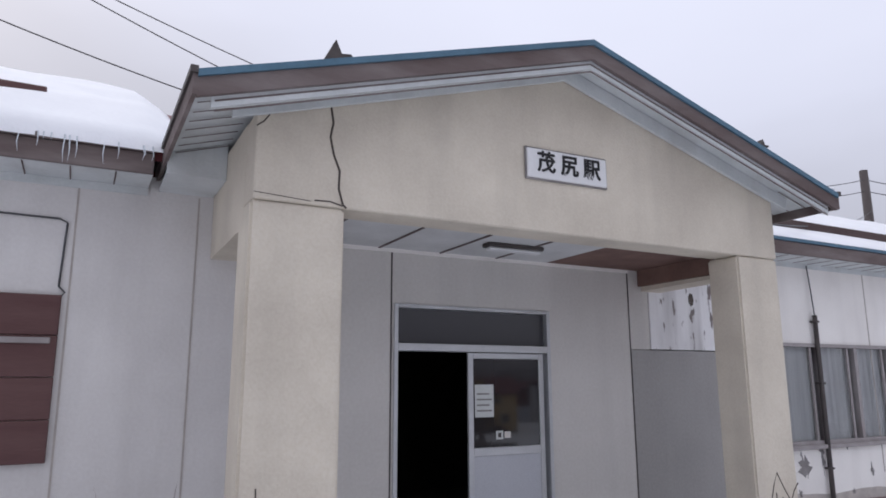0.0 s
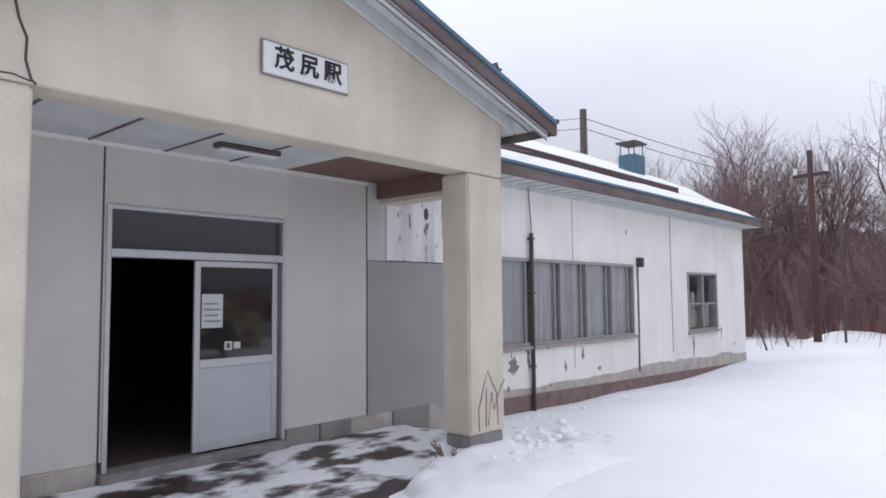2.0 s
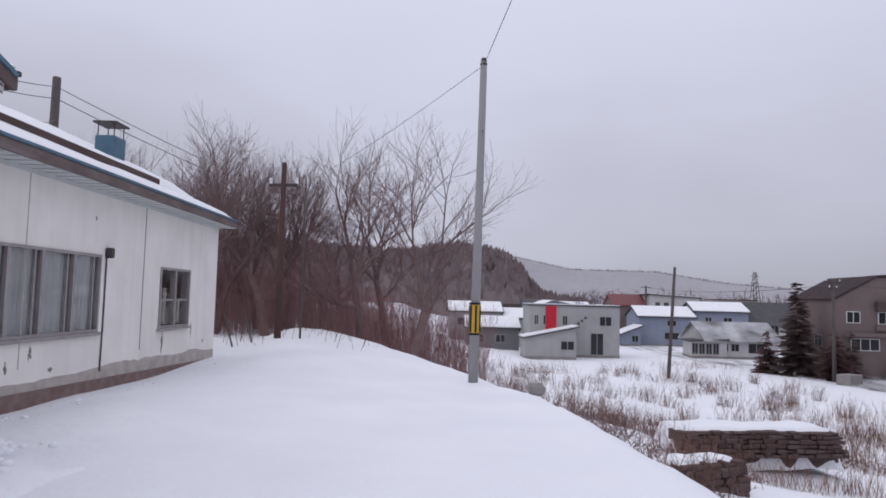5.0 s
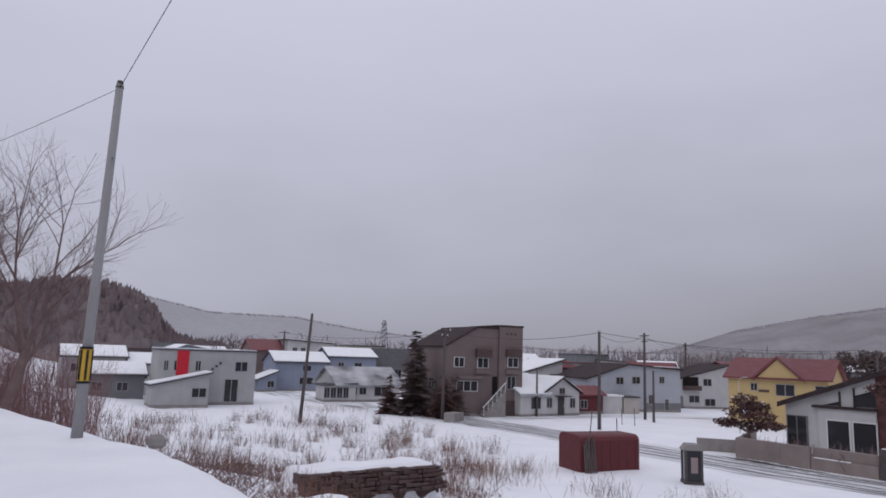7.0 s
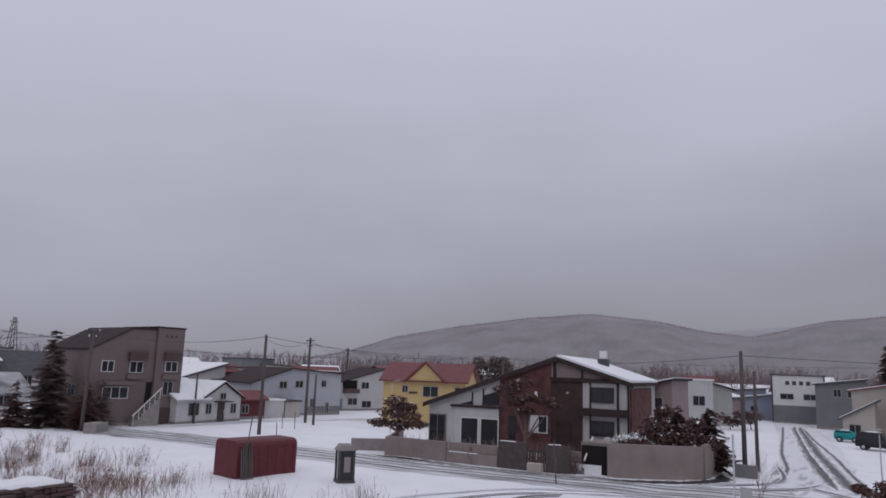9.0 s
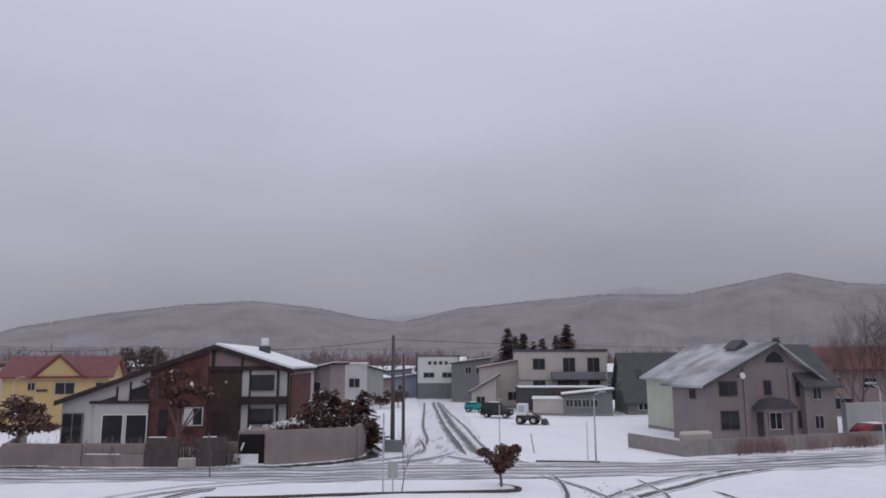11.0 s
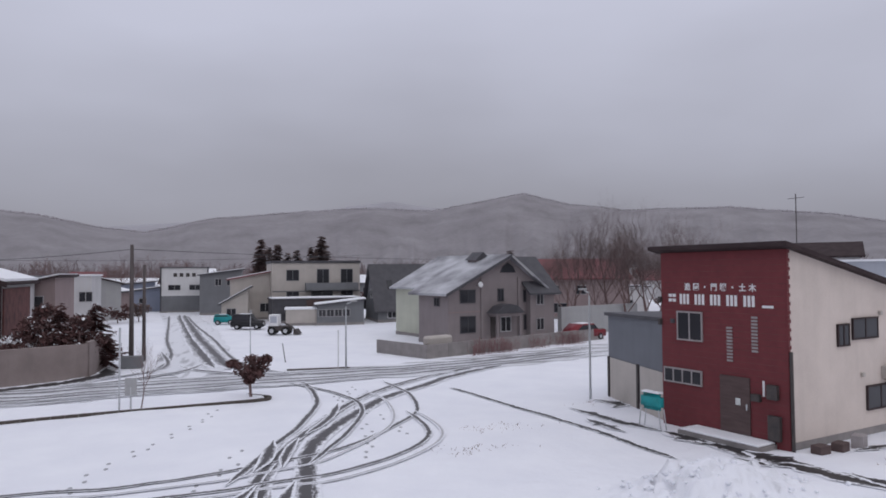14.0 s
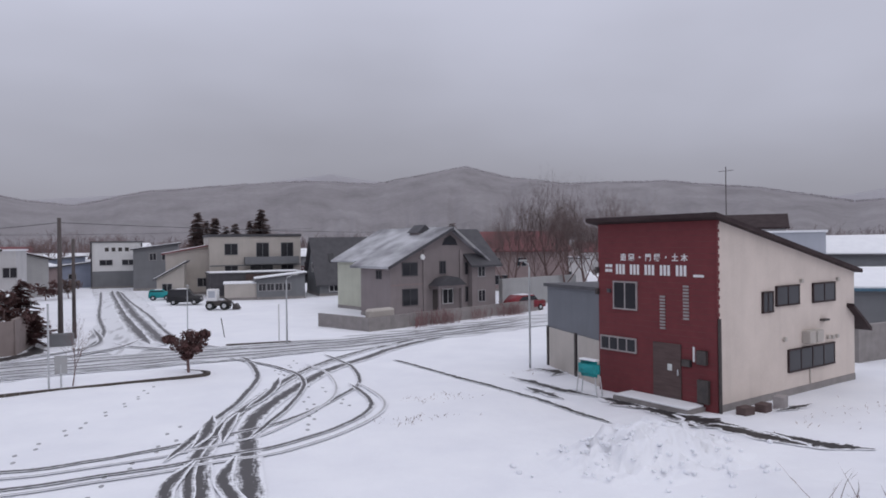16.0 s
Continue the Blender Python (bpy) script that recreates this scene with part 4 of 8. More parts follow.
# wing windows
def station_window(name, label, x0, x1, z0, z1, posts, rail=None):
    wnd = thing(name, label, "window", kind="structure")
    bm = NB()
    box(bm, x0, x1, -0.03, 0.15, z0, z0 + 0.05)
    box(bm, x0, x1, -0.03, 0.15, z1 - 0.05, z1)
    box(bm, x0, x0 + 0.05, -0.028, 0.15, z0 + 0.05, z1 - 0.05)
    box(bm, x1 - 0.05, x1, -0.028, 0.15, z0 + 0.05, z1 - 0.05)
    part("window_frame", bm, WOOD_FRAME, wnd, "grey-brown timber frame")
    part("window_sill", bevelled(box(NB(), x0 - 0.05, x1 + 0.05, -0.08, 0.0, z0 - 0.06, z0 - 0.002), 0.008), WOOD_FRAME, wnd)
    edges = [x0 + 0.05, *posts, x1 - 0.05]
    for p in posts:
        part("mullion", box(NB(), p - 0.035, p + 0.035, -0.02, 0.12, z0 + 0.05, z1 - 0.05), WOOD_FRAME, wnd)
    for a, b in zip(edges, edges[1:]):
        q = NB()
        q.faces.new([q.verts.new(c) for c in ((a, 0.033, z0 + 0.05), (b, 0.033, z0 + 0.05), (b, 0.033, z1 - 0.05), (a, 0.033, z1 - 0.05))])
        pane = part("pane", q, GLASS, wnd)
        if pane.data.polygons[0].normal.y > 0:
            pane.data.flip_normals()
        pane.visible_shadow = False
        mid = a + (b - a) * 0.8
        if rail is None:
            part("stile", box(NB(), mid - 0.02, mid + 0.02, 0.0, 0.028, z0 + 0.05, z1 - 0.05), WOOD_FRAME, wnd)
        else:
            part("glazing_bar", box(NB(), a, b, 0.02, 0.058, rail - 0.02, rail + 0.02), WOOD_FRAME, wnd)
    return wnd


station_window("window_1", "wide timber window with drawn pale curtains", 5.3, 10.55, 0.75, 2.19, (6.0, 6.9, 7.78, 8.67, 9.63))
station_window("window_2", "small timber window with a cluttered sill", 13.32, 15.15, 0.69, 2.09, (14.24,), 1.34)
cur = NB()
for a, b in ((5.36, 6.82), (6.94, 7.7), (7.82, 8.58), (8.72, 9.54), (9.68, 10.44)):
    n = 24
    q = [(a + (b - a) * k / n, 0.056 + 0.008 * math.sin(k * 1.3) + 0.004 * math.sin(k * 3.1)) for k in range(n + 1)]
    for p0, p1 in zip(q, q[1:]):
        v = [cur.verts.new(c) for c in ((*p0, 0.78), (*p1, 0.78), (*p1, 2.16), (*p0, 2.16))]
        cur.faces.new(v)
bmesh.ops.solidify(cur, geom=cur.faces[:], thickness=0.004)
solo("curtain", cur, CURTAIN, "pale closed curtains behind the wide window", "curtain")
clut = NB()
for k in range(7):
    a = 13.5 + 0.22 * k
    box(clut, a, a + 0.18, 0.16, 0.3, 0.76, 1.02 + 0.3 * ((k * 7) % 5) / 2)
solo("stored_boxes", clut, W_CREAM, "boxes piled behind the small window", "boxes")
for q in ((5.0, 16.8, 1.6, 1.7, 0.0, 3.2), (11.4, 11.5, 0.25, 1.59, 0.0, 3.2), (4.9, 4.99, 0.25, 1.7, 0.0, 3.2)):
    part("inner_wall", box(NB(), *q), W_CREAM, station, "dim room wall behind the windows")

# boarded window of the left wing
shutter = thing("window_shutter", "dark red-brown boards nailed over a window", "shutter")
for k in range(4):
    z0 = 1.02 + 0.34 * k
    part("plank", bevelled(box(NB(), -4.95, -3.05, -0.05 + 0.004 * (k % 2), 0.0, z0, z0 + 0.335), 0.006), BOARD_RED, shutter)
part("rail", bevelled(box(NB(), -4.9, -3.1, -0.075, -0.051, 1.97, 2.02), 0.006), WOOD_FRAME, shutter)
# cables and pipes on the walls
solo("wall_cable", tube(NB(), ((-5.2, -0.015, 3.06), (-4.2, -0.015, 3.05), (-3.12, -0.015, 3.03), (-3.06, -0.015, 3.0), (-3.08, -0.015, 2.45), (-3.03, -0.02, 2.40), (-3.06, -0.02, 2.36)), 0.009, 5), WIRE, "thin dark cable stapled to the white wall", "cable")
pipe = thing("wall_pipe", "thin dark standpipe on the white wall", "pipe")
part("pipe", tube(NB(), ((6.82, -0.06, -0.4), (6.82, -0.06, 2.61)), 0.035, 8), DARK_METAL, pipe, "", True)
part("wire", tube(NB(), ((6.82, -0.06, 2.61), (6.80, -0.05, 3.0), (6.79, -0.03, 3.36)), 0.010, 5), WIRE, pipe)
for zz in (0.4, 1.6, 2.5):
    part("clamp", bevelled(box(NB(), 6.77, 6.87, -0.1, 0.0, zz, zz + 0.03), 0.005), DARK_METAL, pipe)
bkt = thing("wall_bracket", "rusty bracket with a cable down the white wall", "bracket")
part("bracket", bevelled(box(NB(), 10.7, 10.82, -0.14, 0.0, 2.14, 2.34), 0.02), DARK_METAL, bkt)
part("cable", tube(NB(), ((10.74, -0.02, 2.14), (10.75, -0.015, 1.0), (10.72, -0.02, 0.0)), 0.016, 5), WIRE, bkt)
for k, (a, b, c, d) in enumerate(((6.35, 0.45, 0.16, 0.2), (6.75, 0.6, 0.07, 0.3), (7.35, 0.72, 0.05, 0.07), (8.5, 0.5, 0.06, 0.16), (13.6, 0.35, 0.06, 0.3), (15.4, 0.6, 0.04, 0.2), (9.1, 0.2, 0.1, 0.05), (7.9, 0.32, 0.05, 0.12), (16.3, 0.25, 0.09, 0.05), (6.2, 0.1, 0.06, 0.07), (7.4, 0.05, 0.05, 0.05), (10.3, 2.85, 0.05, 0.05))):
    bm, rr = NB(), random.Random(k)
    n = 26
    prism(bm, [(a + c * (0.2 + 1.0 * rr.random() ** 1.5) * math.cos(i * math.tau / n), b + d * (0.2 + 1.0 * rr.random() ** 1.5) * math.sin(i * math.tau / n)) for i in range(n)], -0.0045, 0.001, "y")
    part("bare_patch", bm, STONE, station, "patch of fallen render")
part("hole", prism(NB(), [(4.32 + 0.05 * math.cos(i), 2.72 + 0.09 * math.sin(i)) for i in (0, 0.9, 1.8, 2.7, 3.6, 4.5, 5.4)], -0.016, -0.011, "y"), CRACK, station)

# paved strip before the door, partly cleared
floor = NB()
nx, ny = 50, 34
gv = [[floor.verts.new((-2.3 + 6.9 * i / nx, -3.4 + 3.36 * j / ny, max(height(-2.3 + 6.9 * i / nx, -3.4 + 3.36 * j / ny), -0.2) - 0.12 * smooth01((-2.3 + 6.9 * i / nx - 2.9 - 0.9 * smooth01((j - 14) / 6) + 0.6 * noise.noise((i * 0.2, j * 0.2, 8))) / 0.4) + 0.02 + 0.09 * smooth01((j - 14) / 16) + 0.012 * noise.noise((i * 0.3, j * 0.3, 2)) - 0.3 * smooth01((-2.25 + 3.4 - 3.36 * j / ny + 0.4 * noise.noise((i * 0.25, j * 0.25, 5))) / 0.3) - 0.3 * smooth01((0.4 - 6.9 * i / nx + 0.3 * noise.noise((i * 0.3, j * 0.3, 6))) / 0.2) - 0.05 * smooth01((i - nx + 4) / 4))) for i in range(nx + 1)] for j in range(ny + 1)]
for j in range(ny):
    for i in range(nx):
        floor.faces.new((gv[j][i], gv[j][i + 1], gv[j + 1][i + 1], gv[j + 1][i]))
solo("porch_pavement", floor, ASPHALT_WET, "wet dark pavement with trodden patches of snow", "pavement", kind="structure", smooth=True)


# trodden snow bank round the column foot
bank, bv = NB(), []
for j in range(41):
    row = []
    for i in range(61):
        x, y = 1.0 + 4.2 * i / 60, -3.7 + 3.1 * j / 40
        edge = -2.1 + 0.7 * (min(x, 3.3) - 1.73) + 0.35 * smooth01((x - 3.2) / 0.6) + 0.25 * noise.noise((x * 1.7, y * 1.7, 4)) + 0.1 * noise.noise((x * 6, y * 6, 4))
        rim = smooth01(min((x - 1.0) / 0.4, (5.2 - x) / 1.6, (y + 3.7) / 1.1))
        lump = 0.05 * noise.noise((x * 3, y * 3, 7)) + 0.035 * noise.noise((x * 8, y * 8, 9))
        row.append(bank.verts.new((x, y, -0.24 + rim * ((0.17 + lump) * smooth01((edge - y) / 0.3)) - 0.06 * (1 - rim))))
    bv.append(row)
for j in range(40):
    for i in range(60):
        bank.faces.new((bv[j][i], bv[j][i + 1], bv[j + 1][i + 1], bv[j + 1][i]))
solo("snow_bank", bank, SNOW, "trodden snow bank round the porch column", "snow", kind="structure", smooth=True)
twg = NB()
rz = random.Random(6)
for k in range(9):
    a = rz.uniform(0, math.tau)
    tube(twg, ((2.75, -1.75, -0.15), (2.75 + 0.16 * math.cos(a), -1.75 + 0.16 * math.sin(a), rz.uniform(-0.1, 0.12))), 0.008, 4)
solo("dry_tuft", twg, BARK, "small tuft of dry twigs by the column", "weeds", kind="stuff")
lumps = NB()
rl = random.Random(12)
for k in range(60):
    x, y, q = rl.gauss(4.0, 0.5), rl.gauss(-2.05, 0.3), rl.uniform(0.02, 0.075)
    bmesh.ops.create_icosphere(lumps, subdivisions=1, radius=q, matrix=Matrix.Translation((x, y, -0.10 + q * 0.15)) @ Matrix.Diagonal((1.2, 1, 0.7, 1)))
for k in range(70):
    x, q = rl.uniform(5.0, 15.5), rl.uniform(0.015, 0.05)
    y = -0.35 - abs(rl.gauss(0, 0.22))
    bmesh.ops.create_icosphere(lumps, subdivisions=1, radius=q, matrix=Matrix.Translation((x, y, height(x, y) + q * 0.3)) @ Matrix.Diagonal((1.2, 1, 0.7, 1)))
solo("snow_crumbs", lumps, SNOW, "crumbs of kicked-up snow by the porch column", "snow", kind="stuff", smooth=True)


# ---- houses ----
def window_part(parent, side, u, z, w, h, wd, dp, frame_mat=FRAME_PALE, pane=DARK_GLASS, bars=1, depth=0.07):
    """A window on the front (x), left or right (y) wall of a house of width wd and depth dp."""
    m = {"f": Matrix.Translation((u, 0, z)), "r": Matrix.Translation((wd, u, z)) @ pose(0, 0, 0, 0, 0, 90), "l": Matrix.Translation((0, dp - u, z)) @ pose(0, 0, 0, 0, 0, -90)}[side]
    bm, t = NB(), 0.06
    box(bm, 0, w, -depth, 0.0, 0, t, m)
    box(bm, 0, w, -depth, 0.0, h - t, h, m)
    for k in range(bars + 2):
        x = k * (w - t) / (bars + 1)
        box(bm, x, x + t, -depth + 0.01, 0.0, t, h - t, m)
    fr = part("window", bm, frame_mat, parent)
    part("pane", box(NB(), t, w - t, -depth + 0.025, -depth + 0.04, t, h - t, m), pane, fr)
    return fr


def slab(bm, a, b, t, c0, c1, axis):
    return prism(bm, (a, b, (b[0], b[1] + t), (a[0], a[1] + t)), c0, c1, axis)


def house(name, label, at, ang, w, d, h, shape, wall, roof, wins=(), rise=1.2, apex=0.5, h2=None, over=0.35, snow=None, base=-4.7, frame_mat=FRAME_PALE, category="house", group="", thick=0.16, foot=True):
    """shape: flat; gx (ridge along the front), gy (gable to the front), sx (one slope across the front), sy (one slope front to back)."""
    hs = thing(name, label, category, pose(at[0], at[1], base, 0, 0, ang), group)
    bm, rf, sn = NB(), NB(), NB()
    if shape == "flat":
        box(bm, 0, w, 0, d, -0.6, h)
        box(rf, -over * 0.4, w + over * 0.4, -over * 0.4, d + over * 0.4, h + 0.002, h + thick)
        if snow:
            box(sn, 0, w, 0, d, h + thick + 0.002, h + thick + 0.1)
    elif shape == "gy":
        ax = apex * w
        prism(bm, ((0, -0.6), (w, -0.6), (w, h2 or h), (ax, h + rise), (0, h)), 0, d, "y")
        sl, sr = rise / ax, (h + rise - (h2 or h)) / (w - ax)
        for bmx, dz, tt, ins in ((rf, 0.004, thick, 0.0), (sn, thick + 0.008, 0.1, 0.12)):
            slab(bmx, (-over + ins, h - (over - ins) * sl + dz), (ax, h + rise + dz), tt, -over + ins, d + over - ins, "y")
            slab(bmx, (ax, h + rise + dz), (w + over - ins, (h2 or h) - (over - ins) * sr + dz), tt, -over + ins, d + over - ins, "y")
    elif shape == "gx":
        prism(bm, ((0, -0.6), (d, -0.6), (d, h), (d / 2, h + rise), (0, h)), 0, w, "x")
        s = rise / (d / 2)
        for bmx, dz, tt, ins in ((rf, 0.004, thick, 0.0), (sn, thick + 0.008, 0.1, 0.12)):
            slab(bmx, (-over + ins, h - (over - ins) * s + dz), (d / 2, h + rise + dz), tt, -over + ins, w + over - ins, "x")
            slab(bmx, (d / 2, h + rise + dz), (d + over - ins, h - (over - ins) * s + dz), tt, -over + ins, w + over - ins, "x")
    elif shape == "sx":
        prism(bm, ((0, -0.6), (w, -0.6), (w, h2), (0, h)), 0, d, "y")
        s = (h2 - h) / w
        slab(rf, (-over, h - over * s + 0.004), (w + over, h2 + over * s + 0.004), thick, -over, d + over, "y")
        slab(sn, (-over + 0.1, h - (over - 0.1) * s + thick + 0.008), (w + over - 0.1, h2 + (over - 0.1) * s + thick + 0.008), 0.1, -over + 0.1, d + over - 0.1, "y")
    else:
        prism(bm, ((0, -0.6), (d, -0.6), (d, h2), (0, h)), 0, w, "x")
        s = (h2 - h) / d
        slab(rf, (-over, h - over * s + 0.004), (d + over, h2 + over * s + 0.004), thick, -over, w + over, "x")
        slab(sn, (-over + 0.1, h - (over - 0.1) * s + thick + 0.008), (d + over - 0.1, h2 + (over - 0.1) * s + thick + 0.008), 0.1, -over + 0.1, w + over - 0.1, "x")
    part("wall", bm, wall, hs)
    part("roof", rf, roof, hs)
    if snow:
        part("roof_snow", sn, snow, hs)
    else:
        sn.free()
    if foot:
        part("footing", box(NB(), -0.03, w + 0.03, -0.03, d + 0.03, -0.6, 0.3), CONCRETE, hs)
    for q in wins:
        side, u, z, ww, hh = q[:5]
        window_part(hs, side, u, z, ww, hh, w, d, *q[5:] if len(q) > 5 else (frame_mat,))
    return hs


def panel_door(parent, u, z, w, h, material=DARK_METAL, side="f", wd=0, dp=0):
    m = {"f": Matrix.Translation((u, 0, z)), "r": Matrix.Translation((wd, u, z)) @ pose(0, 0, 0, 0, 0, 90)}[side]
    d = part("door", box(NB(), 0, w, -0.05, 0.0, 0, h, m), material, parent)
    part("handle", box(NB(), w - 0.14, w - 0.08, -0.09, -0.051, h * 0.45, h * 0.55, m), ALU, d)
    return d


def on(parent, name, material, *dims, label="", bev=0.0):
    bm = box(NB(), *dims)
    return part(name, bevelled(bm, bev) if bev else bm, material, parent, label)


# grey flat house with a red panel, and its lean-to
gh = house("flat_roof_house", "grey flat-roofed house with a bright red panel", (76.6, -16.4), -91, 10.2, 8, 5.75, "flat", W_GREY, ROOF_DARK,
           (("f", 0.5, 3.6, 0.5, 1.1), ("f", 1.5, 3.6, 0.6, 1.1), ("f", 3.7, 3.6, 0.6, 1.1), ("f", 7.9, 3.6, 1.4, 1.1), ("f", 6.9, 0.3, 1.5, 2.5)), snow=SNOW_ROOF)
on(gh, "red_panel", RED_PANEL, 1.8, 3.0, -0.12, -0.001, 2.4, 5.9, label="bright red cladding panel")
for k in range(3):
    on(gh, "vent", DARK_METAL, 5.4 + 0.4 * k, 5.65 + 0.4 * k, -0.06, -0.001, 3.7 + 0.33 * k, 3.95 + 0.33 * k)
an = house("lean_to_shed", "grey board shed with a snowy sloping roof", (73.2, -15.5), -88, 5.6, 3.4, 2.2, "sx", W_GREY, ROOF_DARK, (("f", 3.9, 1.0, 1.5, 1.0),), h2=3.4, over=0.3, snow=SNOW_ROOF, category="shed")
# blue house and its neighbours
house("blue_house", "two-storey blue-grey house with a snowy roof", (102.0, -36.0), -92, 8.3, 8, 4.35, "gx", W_BLUE, ROOF_DARK, (("f", 4.2, 3.0, 1.4, 0.9), ("f", 3.8, 1.0, 2.2, 1.1), ("f", 6.6, 1.0, 1.2, 1.1)), rise=1.4, snow=SNOW_ROOF)
house("blue_house_annex", "lower blue-grey annex with snow on its roof", (100, -33.0), -92, 2.7, 5, 1.7, "sx", W_BLUE, ROOF_DARK, (("f", 1.4, 0.6, 1.0, 1.0),), h2=2.8, snow=SNOW_ROOF)
house("brown_white_house", "brown and white upper-storey house behind", (111.0, -40.4), -92, 7.8, 9, 7.75, "sx", W_WHITE, ROOF_BROWN, (("f", 0.8, 5.4, 0.8, 1.2), ("f", 2.2, 5.4, 0.8, 1.2), ("f", 6.2, 5.2, 1.2, 1.3)), h2=7.35, snow=SNOW_ROOF)
house("red_roof_house", "dark red roofed house in the distance", (113, -35.0), -92, 6.0, 8, 6.0, "gx", W_BROWN, ROOF_RED, (("f", 3.2, 4.4, 1.0, 1.0),), rise=1.7)
house("blue_grey_house", "blue-grey house with a white snowy roof", (103.5, -45.0), -95, 7.9, 8, 5.3, "gx", W_BLUE, ROOF_DARK, (("f", 4.2, 3.5, 1.3, 1.0), ("f", 1.5, 3.5, 1.0, 1.0)), rise=1.3, snow=SNOW_ROOF)
lw = house("low_white_house", "low white house with a dusted dark roof", (79.6, -37.7), -87, 8.7, 7, 2.25, "gx", W_WHITE, ROOF_SNOWY, (("f", 1.6, 0.9, 1.0, 0.9), ("f", 2.9, 0.9, 1.0, 0.9), ("f", 5.0, 0.7, 2.0, 1.2)), rise=1.9, over=0.5)
lv = house("glazed_porch", "glazed timber porch on the low white house", (79.8, -35.9), -96, 4.1, 4, 1.95, "sx", W_WHITE, ROOF_DARK, [("f", 0.1 + 0.8 * k, 0.5, 0.72, 1.3) for k in range(4)], h2=2.2, over=0.25, category="porch")
house("steep_roof_house", "house with a steep dark blue roof", (103.2, -53.6), -100, 6.4, 8, 3.8, "gx", W_WHITE, ROOF_DARK, (("f", 0.6, 1.8, 1.2, 1.6), ("f", 2.6, 1.8, 1.2, 1.6), ("f", 4.8, 1.8, 1.0, 1.6)), rise=3.0, over=0.6)
house("pale_block", "pale flat block far behind", (122, -55.2), -98, 7.4, 8, 7.3, "flat", W_CREAM, ROOF_DARK, (("f", 5, 4.6, 1.4, 1.1), ("f", 1.5, 4.6, 1.4, 1.1)))

# tall taupe house with outer stair
br = house("taupe_house", "tall three-storey taupe house with a stepped roofline", (59.9, -41.6), -93, 6.35, 8.5, 7.05, "gy", W_BROWN, ROOF_BROWN,
           (("f", 1.1, 5.0, 1.2, 1.05, WHITE_PAINT), ("f", 3.85, 4.95, 1.35, 1.1, WHITE_PAINT), ("f", 1.45, 2.55, 2.5, 1.1, WHITE_PAINT, DARK_GLASS, 2), ("l", 2, 5.0, 1.0, 1.0), ("l", 5, 2.7, 1.4, 1.1)), rise=2.1, apex=0.6, h2=9.14, over=0.12)
tw = house("taupe_tower", "taupe stair tower of the tall house", (59.3, -47.95), -93, 2.9, 6.5, 9.4, "flat", W_BROWN, ROOF_BROWN, (("f", 1.0, 5.1, 1.35, 1.05, WHITE_PAINT), ("f", 0.95, 2.8, 1.1, 1.4, W_GREY)), over=0.2, category="tower")
on(tw, "garage_door", WOOD_DARK, 0.75, 2.35, -0.04, -0.001, 0.0, 1.65, label="dark brown garage door")
# black sheet on the wall: painted shade of the landing
on(br, "recess", BLACK, 5.7, 6.3, -0.03, -0.001, 1.6, 4.1, label="flat black sheet for the shaded stair landing")
on(br, "wall_projection", W_BROWN, 0.9, 4.4, -0.35, -0.001, 3.8, 4.15)
for hs, u, w2, z0, z1 in ((br, 3.6, 1.8, 6.1, 6.95), (tw, 0.75, 1.8, 6.2, 7.0)):
    on(hs, "awning", WOOD_DARK, u, u + w2, -0.5, -0.001, z0, z1, label="dark box awning")
    on(hs, "awning_sill", W_BROWN, u, u + w2, -0.3, -0.001, 4.4, 4.85)
for k in range(3):
    on(tw, "vent", CRACK, 0.8 + 0.5 * k, 1.05 + 0.5 * k, -0.03, -0.001, 8.5, 8.75)
st = thing("outer_stair", "concrete outer stair with a pale railing", "stair", pose(59.0, -45.3, -4.7, 0, 0, -93))
for k in range(9):
    part("step", box(NB(), 0.2 + 0.3 * k, 0.5 + 0.3 * k, -0.55, 0.45, -0.1, 0.3 * (k + 1)), CONCRETE, st)
part("handrail", tube(NB(), ((0.2, -0.6, 1.0), (2.9, -0.6, 3.6)), 0.05, 6), WHITE_PAINT, st, "pale railing")
for k in range(6):
    part("baluster", tube(NB(), ((0.3 + 0.5 * k, -0.6, 0.2 + 0.48 * k), (0.3 + 0.5 * k, -0.6, 1.1 + 0.48 * k)), 0.03, 5), WHITE_PAINT, st)

# white gabled bungalow
wg = house("white_bungalow", "white gabled bungalow with a snowy roof", (58.6, -53.4), -88, 5.0, 9, 2.55, "gy", W_WHITE, ROOF_BROWN, (("f", 2.1, 2.35, 0.8, 0.7), ("f", 0.5, 0.85, 0.6, 1.1), ("f", 3.6, 0.85, 0.8, 1.1)), rise=1.5, snow=SNOW_ROOF)
panel_door(wg, 1.9, 0.1, 0.9, 2.0)
on(wg, "door_canopy", ROOF_BROWN, 1.4, 3.2, -0.9, -0.001, 2.1, 2.2)
wl2 = house("white_bungalow_wing", "wing of the white bungalow with a snowy roof", (58.2, -50.0), -86, 4.0, 8, 2.35, "gx", W_WHITE, ROOF_SNOWY, (("f", 1.4, 0.8, 1.4, 1.3), ("f", 3.6, 0.9, 0.8, 1.1)), rise=1.9, snow=SNOW_ROOF)
house("red_low_shed", "low dark red shed beside the bungalow", (60.8, -59.6), -100, 3.6, 4, 2.2, "gx", TIN_RED, ROOF_RED, (("f", 0.6, 0.6, 0.9, 1.0),), rise=0.8, category="shed")
house("slant_roof_house", "white house with a slanting roof", (72.0, -59.8), -98, 6.2, 8, 4.1, "sx", W_WHITE, ROOF_BROWN, (("f", 4.2, 3.3, 1.2, 0.9),), h2=5.9, snow=SNOW_ROOF)
